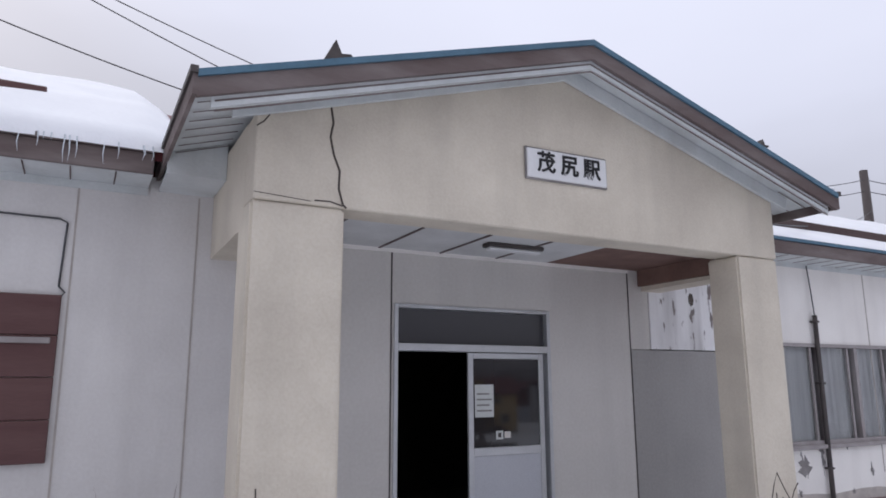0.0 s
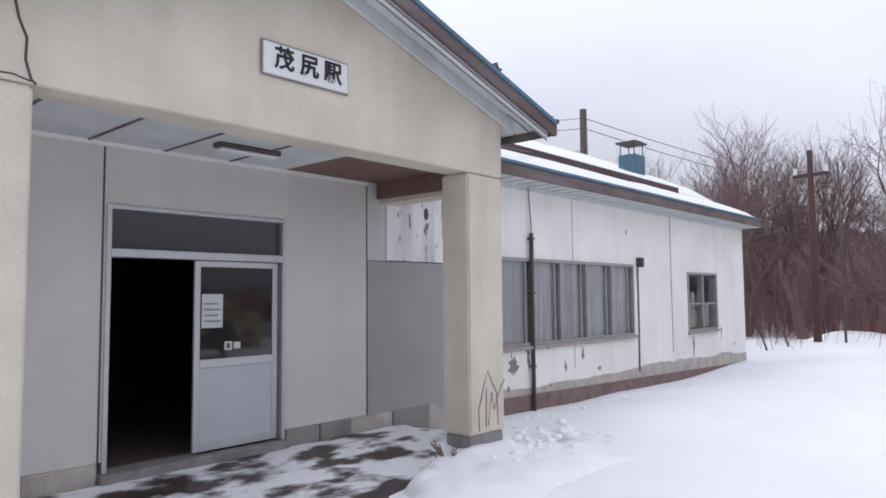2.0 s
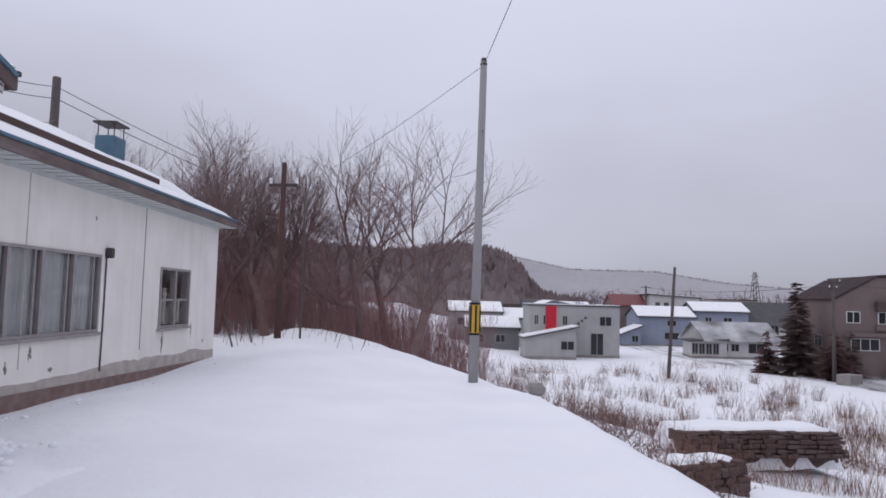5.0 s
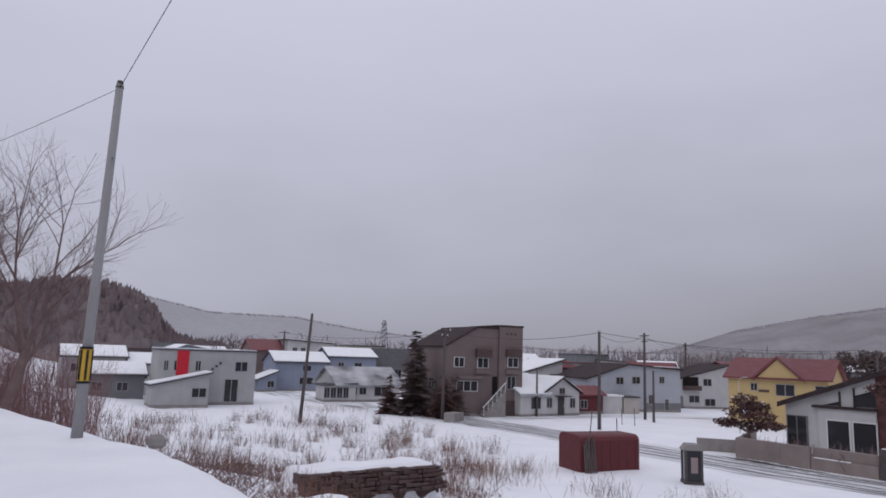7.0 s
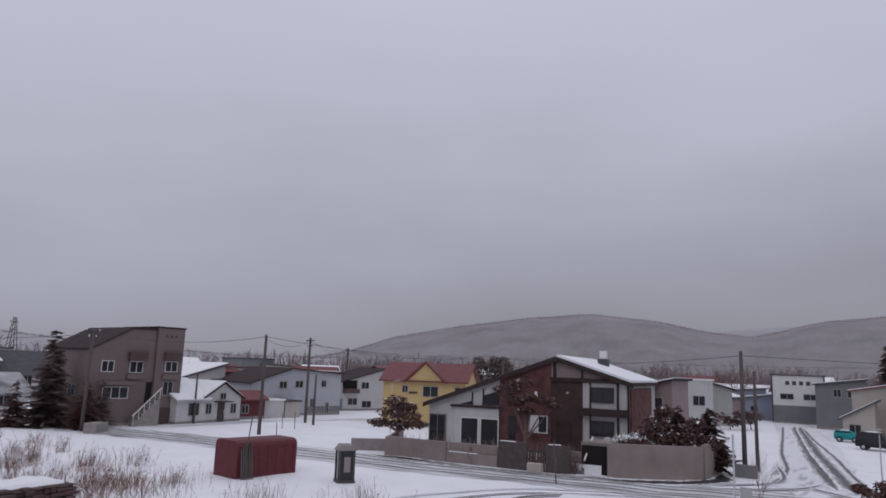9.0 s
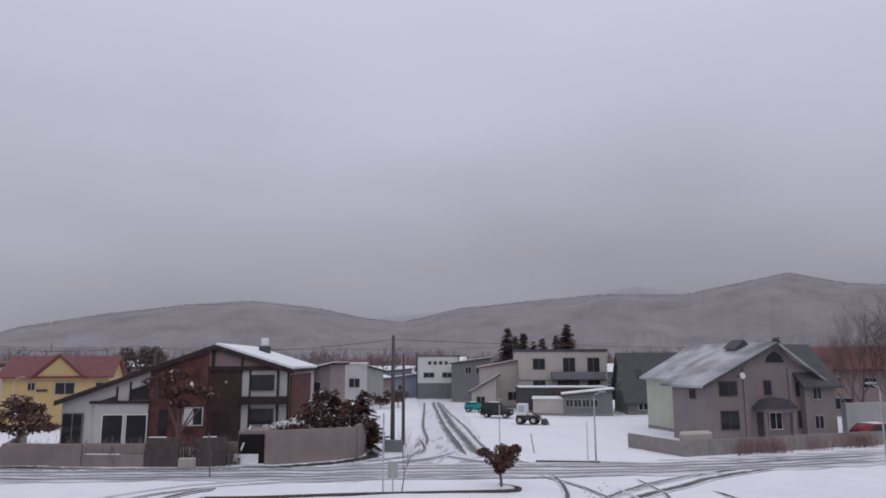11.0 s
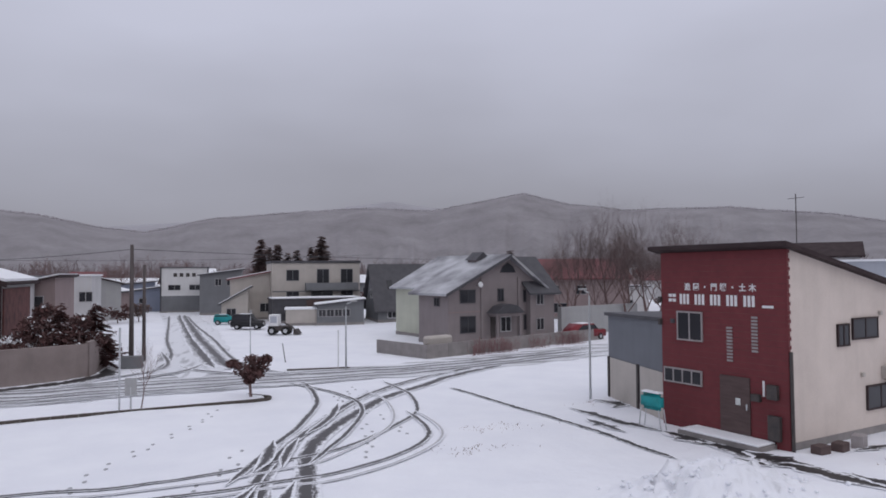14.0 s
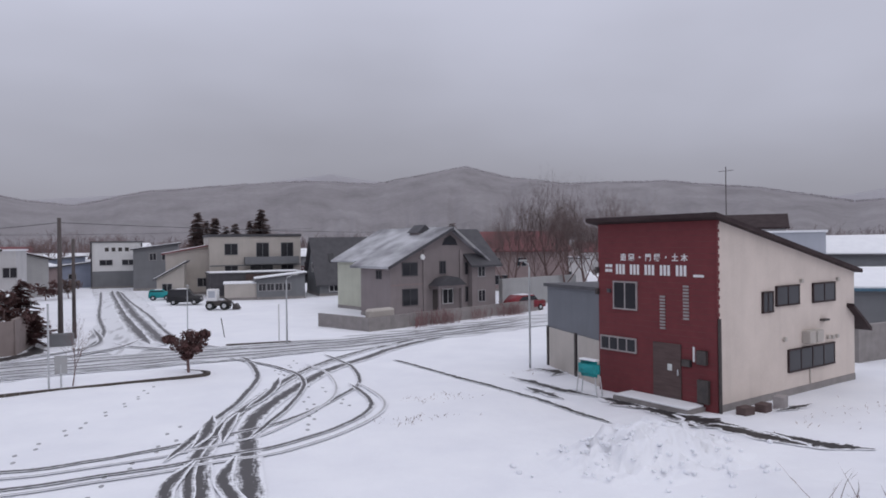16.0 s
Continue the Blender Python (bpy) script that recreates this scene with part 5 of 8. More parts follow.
house("red_block_house", "red and white house behind", (76.2, -69.4), -105, 5.2, 7, 5.6, "flat", W_WHITE, ROOF_RED, (("f", 2.6, 3.3, 1.0, 1.0),))
rb = house("small_red_house", "bright red gabled house behind the bungalow", (75.6, -68.6), -105, 2.6, 5, 5.0, "gx", TIN_RED, ROOF_RED, (), rise=0.8)
bb = house("pale_blue_house", "pale blue-grey two-storey house with a low gable", (63.3, -63.6), -100, 13.4, 9, 3.95, "gy", W_PALEBLUE, ROOF_BROWN,
           (("f", 3.9, 3.3, 1.1, 0.9), ("f", 6.2, 3.4, 1.2, 0.9), ("f", 10.2, 3.5, 0.8, 0.9), ("f", 8.6, 0.9, 0.7, 1.2), ("f", 11.0, 0.2, 0.6, 1.4)), rise=1.75, apex=0.42, h2=5.2)
on(bb, "roof_snow", SNOW_ROOF, 8.4, 13.2, -0.2, 5.0, 5.55, 5.62)
on(bb, "wall_band", W_SLATE, 8.0, 13.4, -0.025, -0.001, 0.3, 1.1)
house("container", "white storage container in the snow", (60.8, -63.0), -105, 3.1, 2.4, 2.0, "flat", W_WHITE, SNOW_ROOF, (), category="container", foot=False)
house("tool_shed", "small grey-brown tool shed", (60.2, -66.4), -105, 2.0, 2.2, 1.85, "flat", W_CREAM, ROOF_DARK, (), category="shed", foot=False)
house("slate_block", "dark grey block behind the houses", (93, -86.8), -105, 6.0, 8, 7.0, "flat", W_SLATE, ROOF_DARK, (("f", 2, 4.8, 1.0, 1.0),))
house("grey_block", "grey-beige block behind the houses", (91, -90.2), -105, 5.2, 8, 6.1, "sx", W_CREAM, ROOF_DARK, (("f", 3.2, 4.4, 1.3, 0.9), ("f", 1.0, 4.4, 1.0, 0.9)), h2=5.8)
rw = house("sloped_white_house", "white house with a long sloping roof and balcony", (66.4, -80.8), -108, 9.2, 8, 3.6, "sx", W_WHITE, ROOF_BROWN, (("f", 5.0, 3.1, 1.3, 1.0), ("f", 2.8, 0.8, 1.6, 1.0), ("f", 5.2, 0.4, 1.6, 1.0)), h2=6.0, over=0.3)
on(rw, "balcony", WOOD_DARK, 1.9, 4.4, -0.7, -0.001, 2.5, 3.1, label="dark timber balcony")
# black sheet stands in for the shade behind the balcony
on(rw, "balcony_shade_sheet", BLACK, 1.9, 4.3, -0.03, -0.001, 3.1, 4.3)
on(rw, "side_fence", W_SLATE, -0.4, 1.8, -0.3, -0.001, 0.0, 1.7)
house("red_end_house", "dark red gabled end of a house", (63.2, -89.6), -112, 3.4, 8, 5.4, "gx", TIN_RED, ROOF_RED, (), rise=1.0)
on(thing("garage_shutter", "pale roll-up shutter standing by the houses", "shutter", pose(61.0, -86.0, -4.7, 0, 0, -130)), "leaf", W_PALEBLUE, 0, 3.0, 0, 0.2, 0, 2.6)
# yellow house
yh = house("yellow_house", "yellow two-storey house with a red gabled roof", (47.6, -69.2), -157, 9.4, 8.3, 5.0, "gx", W_YELLOW, ROOF_RED,
           (("f", 2.2, 3.6, 0.7, 0.8), ("f", 4.6, 3.2, 1.8, 1.2), ("f", 8.2, 3.2, 1.6, 1.2), ("f", 1.0, 1.2, 1.2, 1.2)), rise=1.85, over=0.45)
prism_b = NB()
prism(prism_b, ((2.9, 4.95), (6.9, 4.95), (4.9, 6.85)), -0.35, 3.5, "y")
part("dormer", prism_b, W_YELLOW, yh, "yellow gabled dormer")
for a, b in ((2.5, 4.9), (7.3, 4.9)):
    part("dormer_roof", slab(NB(), (a, 4.7), (b, 6.9), 0.3, -0.6, 3.6, "y"), ROOF_RED, yh)
part("roof_snow", slab(NB(), (6.6, 5.42), (5.0, 6.95), 0.1, -0.5, 2.5, "y"), SNOW_ROOF, yh, "patch of snow on the red roof")
on(yh, "string_course", WOOD_DARK, 3.0, 4.0, -0.05, -0.001, 3.5, 3.75)

# ---- chalet house on the corner ----
CA = -171.5
CAT = (29.51, -52.59)
ch = house("chalet_house", "half-timbered chalet-style house with dark brick and white walls", CAT, CA, 15.59, 11.5, 3.61, "gy", W_WHITE, ROOF_BROWN, (), rise=3.68, apex=0.663, h2=5.68, over=0.35, thick=0.2)
CSL, CSR = 0.356, 0.306
part("roof_snow", slab(NB(), (10.45, 7.50), (15.84, 7.51 - CSR * 5.51), 0.16, -0.3, 11.8, "y"), SNOW_ROOF, ch, "snow on the shorter roof slope")
part("verge_board", slab(NB(), (-0.4, 3.49 - 0.4 * CSL), (10.33, 7.17), 0.34, -0.43, -0.355, "y"), ROOF_BROWN, ch, "deep dark verge board")
part("verge_board", slab(NB(), (10.335, 7.17), (15.94, 7.17 - CSR * 5.61), 0.34, -0.43, -0.355, "y"), ROOF_BROWN, ch, "deep dark verge board")
part("brick_front", prism(NB(), ((5.96, 0.45), (9.97, 0.59), (9.97, 7.02), (5.96, 5.65)), -0.12, -0.001, "y"), BRICK, ch, "mottled dark red brick front")
for k in range(44):
    on(ch, "brick_joint", RECESS, 6.00, 9.95, -0.1215, -0.119, 0.13 * k + 0.1, 0.13 * k + 0.112)
# no real depth: the recess's shade is put into the dark slab
part("recess", box(NB(), 9.99, 12.30, -0.1, -0.001, 0.0, 5.80), RECESS, ch, "dark brown timber slab with recess shade in its colour")
part("recess_panel", box(NB(), 10.40, 11.52, -0.13, -0.101, 0.6, 2.87), ROOF_BROWN, ch, "dark entrance door")
on(ch, "recess_lamp", W_CREAM, 11.15, 11.31, -0.22, -0.101, 4.85, 4.99, bev=0.02)
part("gable_panel", prism(NB(), ((10.21, 5.93), (14.25, 5.94), (10.21, 7.13)), -0.06, -0.001, "y"), W_PINK, ch, "mauve boarded gable panel")
part("bay", box(NB(), 2.36, 5.96, -0.28, -0.001, 0.0, 3.48), W_WHITE, ch, "white projecting bay")
for x0, x1, z0, z1, d in ((9.93, 15.59, 5.710, 6.01, 0.2), (12.07, 15.54, 3.390, 3.92, 0.5), (14.75, 14.90, 1.370, 5.72, 0.14), (12.81, 12.92, 1.310, 5.71, 0.1), (15.48, 15.61, 1.040, 5.72, 0.14), (10.12, 10.36, 5.930, 7.11, 0.16), (12.21, 12.35, 5.940, 6.56, 0.16), (13.89, 14.00, 5.890, 6.07, 0.16), (2.00, 5.96, 3.483, 3.67, 0.42), (3.65, 3.75, 3.660, 4.65, 0.1), (4.56, 4.66, 3.680, 4.94, 0.1)):
    on(ch, "timber", ROOF_BROWN, x0, x1, -d, -0.001, z0, z1)
part("upper_window", prism(NB(), ((4.66, 3.72), (5.91, 3.74), (5.91, 4.86), (4.66, 4.43)), -0.05, -0.001, "y"), DARK_GLASS, ch, "dark window under the eave")
part("upper_window", prism(NB(), ((2.62, 3.69), (3.65, 3.71), (3.65, 3.99)), -0.05, -0.001, "y"), DARK_GLASS, ch)
for q in (("f", 12.96, 4.34, 1.58, 1.07), ("f", 12.96, 2.02, 1.58, 1.04), ("f", 0.11, 0.63, 1.42, 2.22), ("f", 6.70, 1.31, 0.59, 1.76)):
    window_part(ch, *q, 15.59, 11.5, ROOF_BROWN if q[1] > 5 else W_SLATE, DARK_GLASS, 1 if q[3] > 1 else 0, 0.16)
for u in (2.88, 4.51):
    m = Matrix.Translation((u, -0.28, 0.35))
    fr = part("window", box(box(box(box(NB(), 0, 1.5, -0.06, 0.0, 0, 0.07, m), 0, 1.5, -0.06, 0.0, 2.35, 2.42, m), 0, 0.07, -0.06, 0.0, 0.07, 2.35, m), 1.43, 1.5, -0.06, 0.0, 0.07, 2.35, m), WHITE_PAINT, ch)
    part("pane", box(NB(), 0.07, 1.43, -0.04, -0.02, 0.07, 2.35, m), DARK_GLASS, fr)
    part("curtain", box(NB(), 0.95, 1.4, -0.018, -0.012, 0.1, 2.3, m), CURTAIN, fr)
window_part(ch, "f", 8.35, 1.95, 1.39, 1.25, 15.59, 11.5, WHITE_PAINT, DARK_GLASS, 1, 0.2)
part("curtain", box(NB(), 8.43, 9.02, -0.183, -0.178, 2.03, 3.12), CURTAIN, ch, "pale half-drawn curtain")
part("side_wall", box(NB(), 15.60, 15.71, 0.2, 9.0, 0.0, 5.38), BRICK, ch, "red brick side pier")
on(ch, "wall_lamp", DARK_METAL, 13.80, 13.98, -0.2, -0.001, 1.69, 1.96, bev=0.02)
cn = thing("chalet_chimney", "dark chimney with a white cap on the snowy roof", "chimney", pose(18.49, -61.5, 1.53, 0, 0, CA))
part("stack", bevelled(box(NB(), -0.4, 0.4, -0.4, 0.4, -0.8, 1.35), 0.02), ROOF_DARK, cn)
part("cap", bevelled(box(NB(), -0.27, 0.27, -0.27, 0.27, 1.351, 2.0), 0.03), WHITE_PAINT, cn, "white cap")
house("pink_annex", "dusty pink annex with a low roof", (17.54, -66.5), -176, 3.07, 7, 5.3, "sx", W_PINK, ROOF_BROWN, (("f", 0.6, 3.3, 1.7, 1.3), ("f", 0.6, 0.7, 1.7, 1.3)), h2=6.0, snow=SNOW_ROOF)
house("white_block", "white two-storey block behind", (17.7, -79.5), -175, 2.7, 6, 6.1, "flat", W_WHITE, SNOW_ROOF, (("f", 1.6, 3.6, 1.2, 1.0),))
# garden walls round it
gw = thing("garden_wall", "tan concrete garden wall round the corner house", "wall")
runs = (((29.9, -47.8), (24.7, -47.95), 1.35, 0), ((24.68, -48.25), (20.75, -48.45), 1.35, 0), ((24.66, -47.97), (20.7, -48.1), 0.72, 0), ((20.65, -48.1), (18.6, -48.25), 1.75, 1), ((17.35, -48.45), (15.85, -48.9), 1.75, 1), ((13.75, -49.75), (8.75, -52.95), 2.05, 0), ((8.74, -52.97), (8.9, -58.9), 2.15, 0), ((29.92, -47.85), (33.9, -55.0), 1.25, 0))
for a, b, hh, dark in runs:
    u = Vector((b[0] - a[0], b[1] - a[1], 0))
    m = pose(a[0], a[1], -4.7, 0, 0, math.degrees(math.atan2(u.y, u.x)))
    part("wall_run", bevelled(box(NB(), 0, u.length, -0.12, 0.12, -0.4, hh, m), 0.02), GATE_STONE if dark else GARDEN_WALL, gw, "dark stone gate pier" if dark else "")
    if hh < 1 or dark:
        part("coping_snow", bevelled(box(NB(), 0.15, u.length * 0.6, -0.09, 0.09, hh + 0.002, hh + 0.05, m), 0.015), SNOW_ROOF, gw)
part("terrace_fill", prism(NB(), ((29.6, -48.2), (24.6, -48.5), (20.8, -48.7), (16.0, -49.6), (13.6, -50.4), (9.2, -53.4), (9.3, -58.3), (31.5, -58)), -5.0, -4.1, "z"), SNOW, gw, "raised snowy garden")
gr = thing("basement_garage", "low concrete garage with a flat black sheet for the shaded opening under the house", "garage", pose(15.62, -50.0, -4.7, 0, 0, -172))
# shade inside the garage painted as a black sheet before a solid body
on(gr, "opening", BLACK, 0.05, 1.8, -0.02, 0.05, 0.0, 1.8, label="flat black sheet for the shaded opening")
on(gr, "body", GARDEN_WALL, 0.0, 1.85, 0.06, 3.0, -0.3, 2.0)
gt = thing("garden_gate", "low dark gate between the gate piers", "gate", pose(18.55, -48.3, -4.7, 0, 0, 188))
part("top_rail", box(NB(), 0.02, 1.15, -0.04, 0.04, 1.2, 1.3), DARK_METAL, gt)
part("frame", box(NB(), 0.02, 1.15, -0.04, 0.04, 0.05, 0.15), DARK_METAL, gt)
for k in range(6):
    part("slat", box(NB(), 0.05 + 0.185 * k, 0.17 + 0.185 * k, -0.03, 0.03, 0.15, 1.2), WOOD_DARK, gt)
on(thing("gate_box", "small tan letter box by the garden gate", "letter box", pose(17.9, -48.0, -4.7, 0, 0, 190)), "box", W_CREAM, -0.5, 0.5, -0.2, 0.2, 0.0, 0.6, bev=0.03)
fw = thing("field_wall", "low concrete wall with snow on top", "wall")
part("wall_run", box(NB(), -5.5, 0.5, -0.12, 0.12, -0.3, 0.9, pose(33.0, -48.2, -4.7, 0, 0, 42)), CONCRETE, fw)
es = thing("entrance_stair", "dark entry steps with a pale handrail", "stair", pose(16.3, -49.6, -4.7, 0, 0, 188))
for k in range(6):
    part("step", box(NB(), -1.0, 1.0, 0.35 * k - 0.3, 0.35 * k + 0.05, -0.1, 0.2 * (k + 1)), CONCRETE, es)
part("handrail", tube(NB(), ((1.1, -0.3, 0.9), (1.1, 1.9, 2.2)), 0.06, 6), WHITE_PAINT, es)

# ---- far end of the side road ----
sb = house("signboard_shop", "dark-framed shop front with a white sign wall", (16.1, -126.1), -174, 7.4, 6, 6.9, "flat", wallmat("white_sign_wall", (0.74, 0.735, 0.73)), ROOF_DARK, (("f", 1.2, 3.3, 1.9, 0.9), ("f", 4.4, 3.3, 1.9, 0.9)), over=0.3, base=-4.4)
on(sb, "lower_wall", W_SLATE, 0.1, 7.3, -0.06, -0.001, 0.0, 2.4)
for a in (0.0, 7.2):
    on(sb, "corner_post", ROOF_DARK, a, a + 0.2, -0.15, -0.001, 0, 7.0)
for k in range(4):
    on(sb, "sign_bar", DARK_METAL, 2.0 + 0.95 * k, 2.55 + 0.95 * k, -0.03, -0.001, 5.5, 6.1)
ap = house("flat_apartment", "pale two-storey flat-roofed house with a balcony", (-1.6, -102.8), -174, 12.0, 8, 7.6, "flat", W_CREAM, ROOF_DARK,
           (("f", 1.9, 5.2, 1.7, 1.5), ("f", 6.0, 4.6, 1.7, 2.2), ("f", 9.3, 4.6, 1.7, 2.2), ("f", 1.9, 2.9, 1.7, 0.9), ("f", 5.2, 2.9, 3.0, 0.9), ("f", 9.3, 2.9, 1.7, 0.9)), over=0.3, thick=0.35, frame_mat=W_SLATE)
on(ap, "balcony", W_SLATE, 4.4, 11.6, -1.0, -0.001, 3.9, 4.9, label="grey balcony")
on(ap, "string_course", W_SLATE, 0.0, 12.0, -0.03, -0.001, 3.7, 3.85)
stx = house("dark_store", "long dark low store with snow on its roof", (-1.7, -95.6), -174, 11.2, 5, 2.9, "flat", ROOF_DARK, ROOF_DARK, (), snow=SNOW_ROOF, category="store")
on(stx, "front_band", WOOD_DARK, 4.2, 11.2, -0.1, -0.001, 1.6, 2.9)
ks = house("white_kiosk", "low white store with a row of windows", (-3.3, -91.4), 178, 4.0, 4, 1.9, "flat", W_CREAM, SNOW_ROOF, (), category="store")
kw = house("glazed_shed", "low grey shed with white framed windows", (-6.9, -91.0), 178, 5.6, 4, 2.3, "sx", W_SLATE, ROOF_DARK, [("f", 0.2 + 0.95 * k, 1.0, 0.9, 0.9) for k in range(4)], h2=2.9, snow=SNOW_ROOF, category="shed")
house("red_gable_house", "pale house with a red trimmed roof", (3.9, -104.8), 178, 6.5, 8, 5.4, "sx", W_CREAM, ROOF_RED, (("f", 3.9, 1.0, 1.5, 1.2),), h2=6.6, over=0.5, snow=SNOW_ROOF)
house("snow_porch", "porch with a steep snowy roof", (4.6, -99.5), 178, 3.2, 4, 2.4, "sx", W_CREAM, ROOF_DARK, (("f", 0.6, 0.6, 1.2, 1.2),), h2=4.2, over=0.4, snow=SNOW_ROOF, category="porch")
house("dark_timber_house", "dark timber house with white windows", (9.2, -118), -178, 6.2, 7, 6.0, "sx", W_SLATE, ROOF_DARK, (("f", 2.2, 4.4, 1.0, 1.1), ("f", 3.9, 4.4, 1.0, 1.1)), h2=6.8, snow=SNOW_ROOF)
ba = house("black_roofed_house", "grey house under a steep black roof", (-14.6, -93.5), 184, 9.5, 8.0, 1.9, "gx", W_SLATE, ROOF_DARK, (("f", 1.2, 0.5, 1.2, 1.1), ("f", 3.4, 0.5, 1.2, 1.1), ("l", 3.4, 2.9, 1.2, 1.2)), rise=5.3, over=0.5, frame_mat=WHITE_PAINT)
part("skylight", slab(NB(), (1.5, 4.15), (2.3, 5.2), 0.06, 1.6, 2.3, "x"), DARK_GLASS, ba, "small skylight")

# ---- mauve gabled house behind the wall ----
GA = 201
mh = house("mauve_house", "mauve-grey two-storey house with a big snow-dusted roof", (-16.34, -63.68), GA, 10.15, 4.6, 4.55, "gy", W_MAUVE, ROOF_SNOWY,
           (("f", 1.2, 3.55, 1.65, 1.15), ("f", 1.2, 1.0, 1.65, 1.45), ("f", 5.3, 3.6, 0.7, 1.15), ("f", 8.3, 3.45, 1.05, 1.1), ("f", 8.3, 0.95, 1.05, 1.4), ("l", 2.5, 3.3, 0.8, 0.75)), rise=3.05, apex=0.634, h2=5.0, over=0.7, frame_mat=ROOF_DARK, thick=0.2)
for u in (1.55, 2.3):
    part("curtain", box(NB(), u, u + 0.45, -0.03, -0.025, 1.1, 2.35), CURTAIN, mh)
part("porch_roof", prism(NB(), ((4.0, 2.62), (7.3, 2.62), (6.5, 3.25), (5.65, 3.42), (4.8, 3.25)), -1.4, -0.001, "y"), ROOF_DARK, mh, "dark curved porch roof")
on(mh, "porch_beam", W_MAUVE, 4.2, 7.1, -1.25, -0.001, 2.35, 2.61)
for xx in (4.3, 6.85):
    part("porch_post", box(NB(), xx, xx + 0.2, -1.2, -1.0, 0, 2.35), W_MAUVE, mh)
panel_door(mh, 4.5, 0.2, 0.95, 2.05)
window_part(mh, "f", 5.6, 0.9, 1.2, 1.35, 10.15, 4.6, WHITE_PAINT, DARK_GLASS, 1)
for u in (3.4, 7.6):
    on(mh, "pilaster", W_MAUVE, u, u + 0.32, -0.14, -0.001, 0, 5.7)
for z0 in (2.75,):
    on(mh, "string_course", W_PINK, 0.0, 3.39, -0.03, -0.001, z0, z0 + 0.1)
part("gable_vent", prism(NB(), ((5.6, 6.15), (7.4, 6.15), (7.1, 6.7), (6.5, 7.05), (5.9, 6.7)), -0.05, -0.001, "y"), DARK_GLASS, mh, "dark arched gable window")
part("verge_board", slab(NB(), (-0.7, 4.55 - 0.7 * 0.474 - 0.06), (6.43, 7.53), 0.24, -0.76, -0.705, "y"), ROOF_DARK, mh, "dark verge board")
part("verge_board", slab(NB(), (6.44, 7.53), (8.9, 5.75), 0.22, -0.76, -0.705, "y"), W_GREY, mh, "pale verge board")
rg = house("mauve_side_gable", "dark-roofed side gable of the mauve house", (-24.6, -66.2), GA, 2.9, 6.0, 4.6, "gx", W_MAUVE, ROOF_DARK, (("f", 0.7, 3.2, 0.9, 1.0), ("f", 0.7, 0.9, 0.9, 1.1)), rise=2.9, over=0.5, category="house wing")
cupola = thing("roof_cupola", "small dark dormer on the dusted roof ridge", "dormer", pose(-20.6, -68.5, 2.2, 0, 0, GA))
part("dormer_roof", prism(NB(), ((-0.9, 0.4), (0.9, 0.4), (0, 1.15)), -0.5, 1.2, "y"), ROOF_DARK, cupola)
part("dormer_wall", box(NB(), -0.7, 0.7, -0.4, 1.0, -0.8, 0.395), W_MAUVE, cupola)
dish = thing("satellite_dish", "white satellite dish on the mauve house", "satellite dish", pose(-19.2, -64.4, 0.45, 0, 0, GA))
bm = NB()
bmesh.ops.create_cone(bm, cap_ends=True, segments=16, radius1=0.26, radius2=0.22, depth=0.06, matrix=pose(0, -0.35, 0, 80, 0, 0))
part("reflector", bm, WHITE_PAINT, dish)
part("arm", tube(NB(), ((0, 0.3, -0.1), (0, -0.3, 0)), 0.03, 5), DARK_METAL, dish)
house("pale_green_house", "pale green house joined behind with a dusted roof", (-14.1, -76.8), 111, 8.6, 11, 4.85, "gx", W_GREEN, ROOF_SNOWY, (), rise=2.9, over=0.5)
hw = thing("front_wall", "stained concrete front wall along the road", "wall")
u = Vector((-18.4, -9.7, 0))
m = pose(-12.9, -55.9, -4.7, 0, 0, math.degrees(math.atan2(u.y, u.x)))
for k in range(11):
    part("wall_bay", box(NB(), 1.9 * k + 0.01, 1.9 * k + 1.89, -0.1, 0.1, -0.3, 1.0 + 0.01 * (k % 3), m), CONCRETE, hw)
part("wall_run", box(NB(), -0.2, 0.0, -0.1, 6.0, -0.3, 1.0, m), CONCRETE, hw)
on(thing("fuel_tank", "pale fuel tank lying on the wall end", "tank", m @ pose(0.6, 1.0, 0.3)), "tank", W_CREAM, 0, 2.4, -0.4, 0.4, 0.5, 1.2, bev=0.15)
house("grey_wall_block", "long grey wall beside the mauve house", (-29, -69.5), 205, 12, 0.5, 2.6, "flat", W_GREY, W_GREY, (), over=0.0, category="wall", foot=False)
house("red_roof_back_house", "house with a long red roof", (-34.5, -93.0), 166, 13, 9, 5.4, "gx", W_PINK, ROOF_RED, (("f", 2.5, 3.2, 1.5, 1.2), ("f", 6, 3.2, 1.5, 1.2), ("f", 2.5, 0.8, 2.5, 1.3)), rise=2.4, over=0.5)

# ---- red brick office ----
RA = 107.0
Lr = 5.46
ro = thing("red_office", "two-storey red brick-fronted office with cream side walls", "building", pose(-17.88, -32.82, -4.7, 0, 0, RA))
SD, HF, HB = 10.25, 6.92, 4.75
part("wall", prism(NB(), ((0.0, -0.5), (SD, -0.5), (SD, HB), (0.0, HF)), 0, Lr, "x"), wallmat("cream_render", (0.68, 0.595, 0.535)), ro, "cream rendered side wall")
part("plinth", box(NB(), -0.02, Lr + 0.02, 0.01, SD + 0.02, -0.5, 0.28), CONCRETE, ro, "grey plinth")
sl = (HB - HF) / SD
part("roof", slab(NB(), (-0.5, HF + 0.004 - 0.5 * sl), (SD + 0.15, HB + 0.15 * sl + 0.004), 0.16, -0.35, Lr + 0.3, "x"), ROOF_BROWN, ro, "dark sloping roof with deep edge")
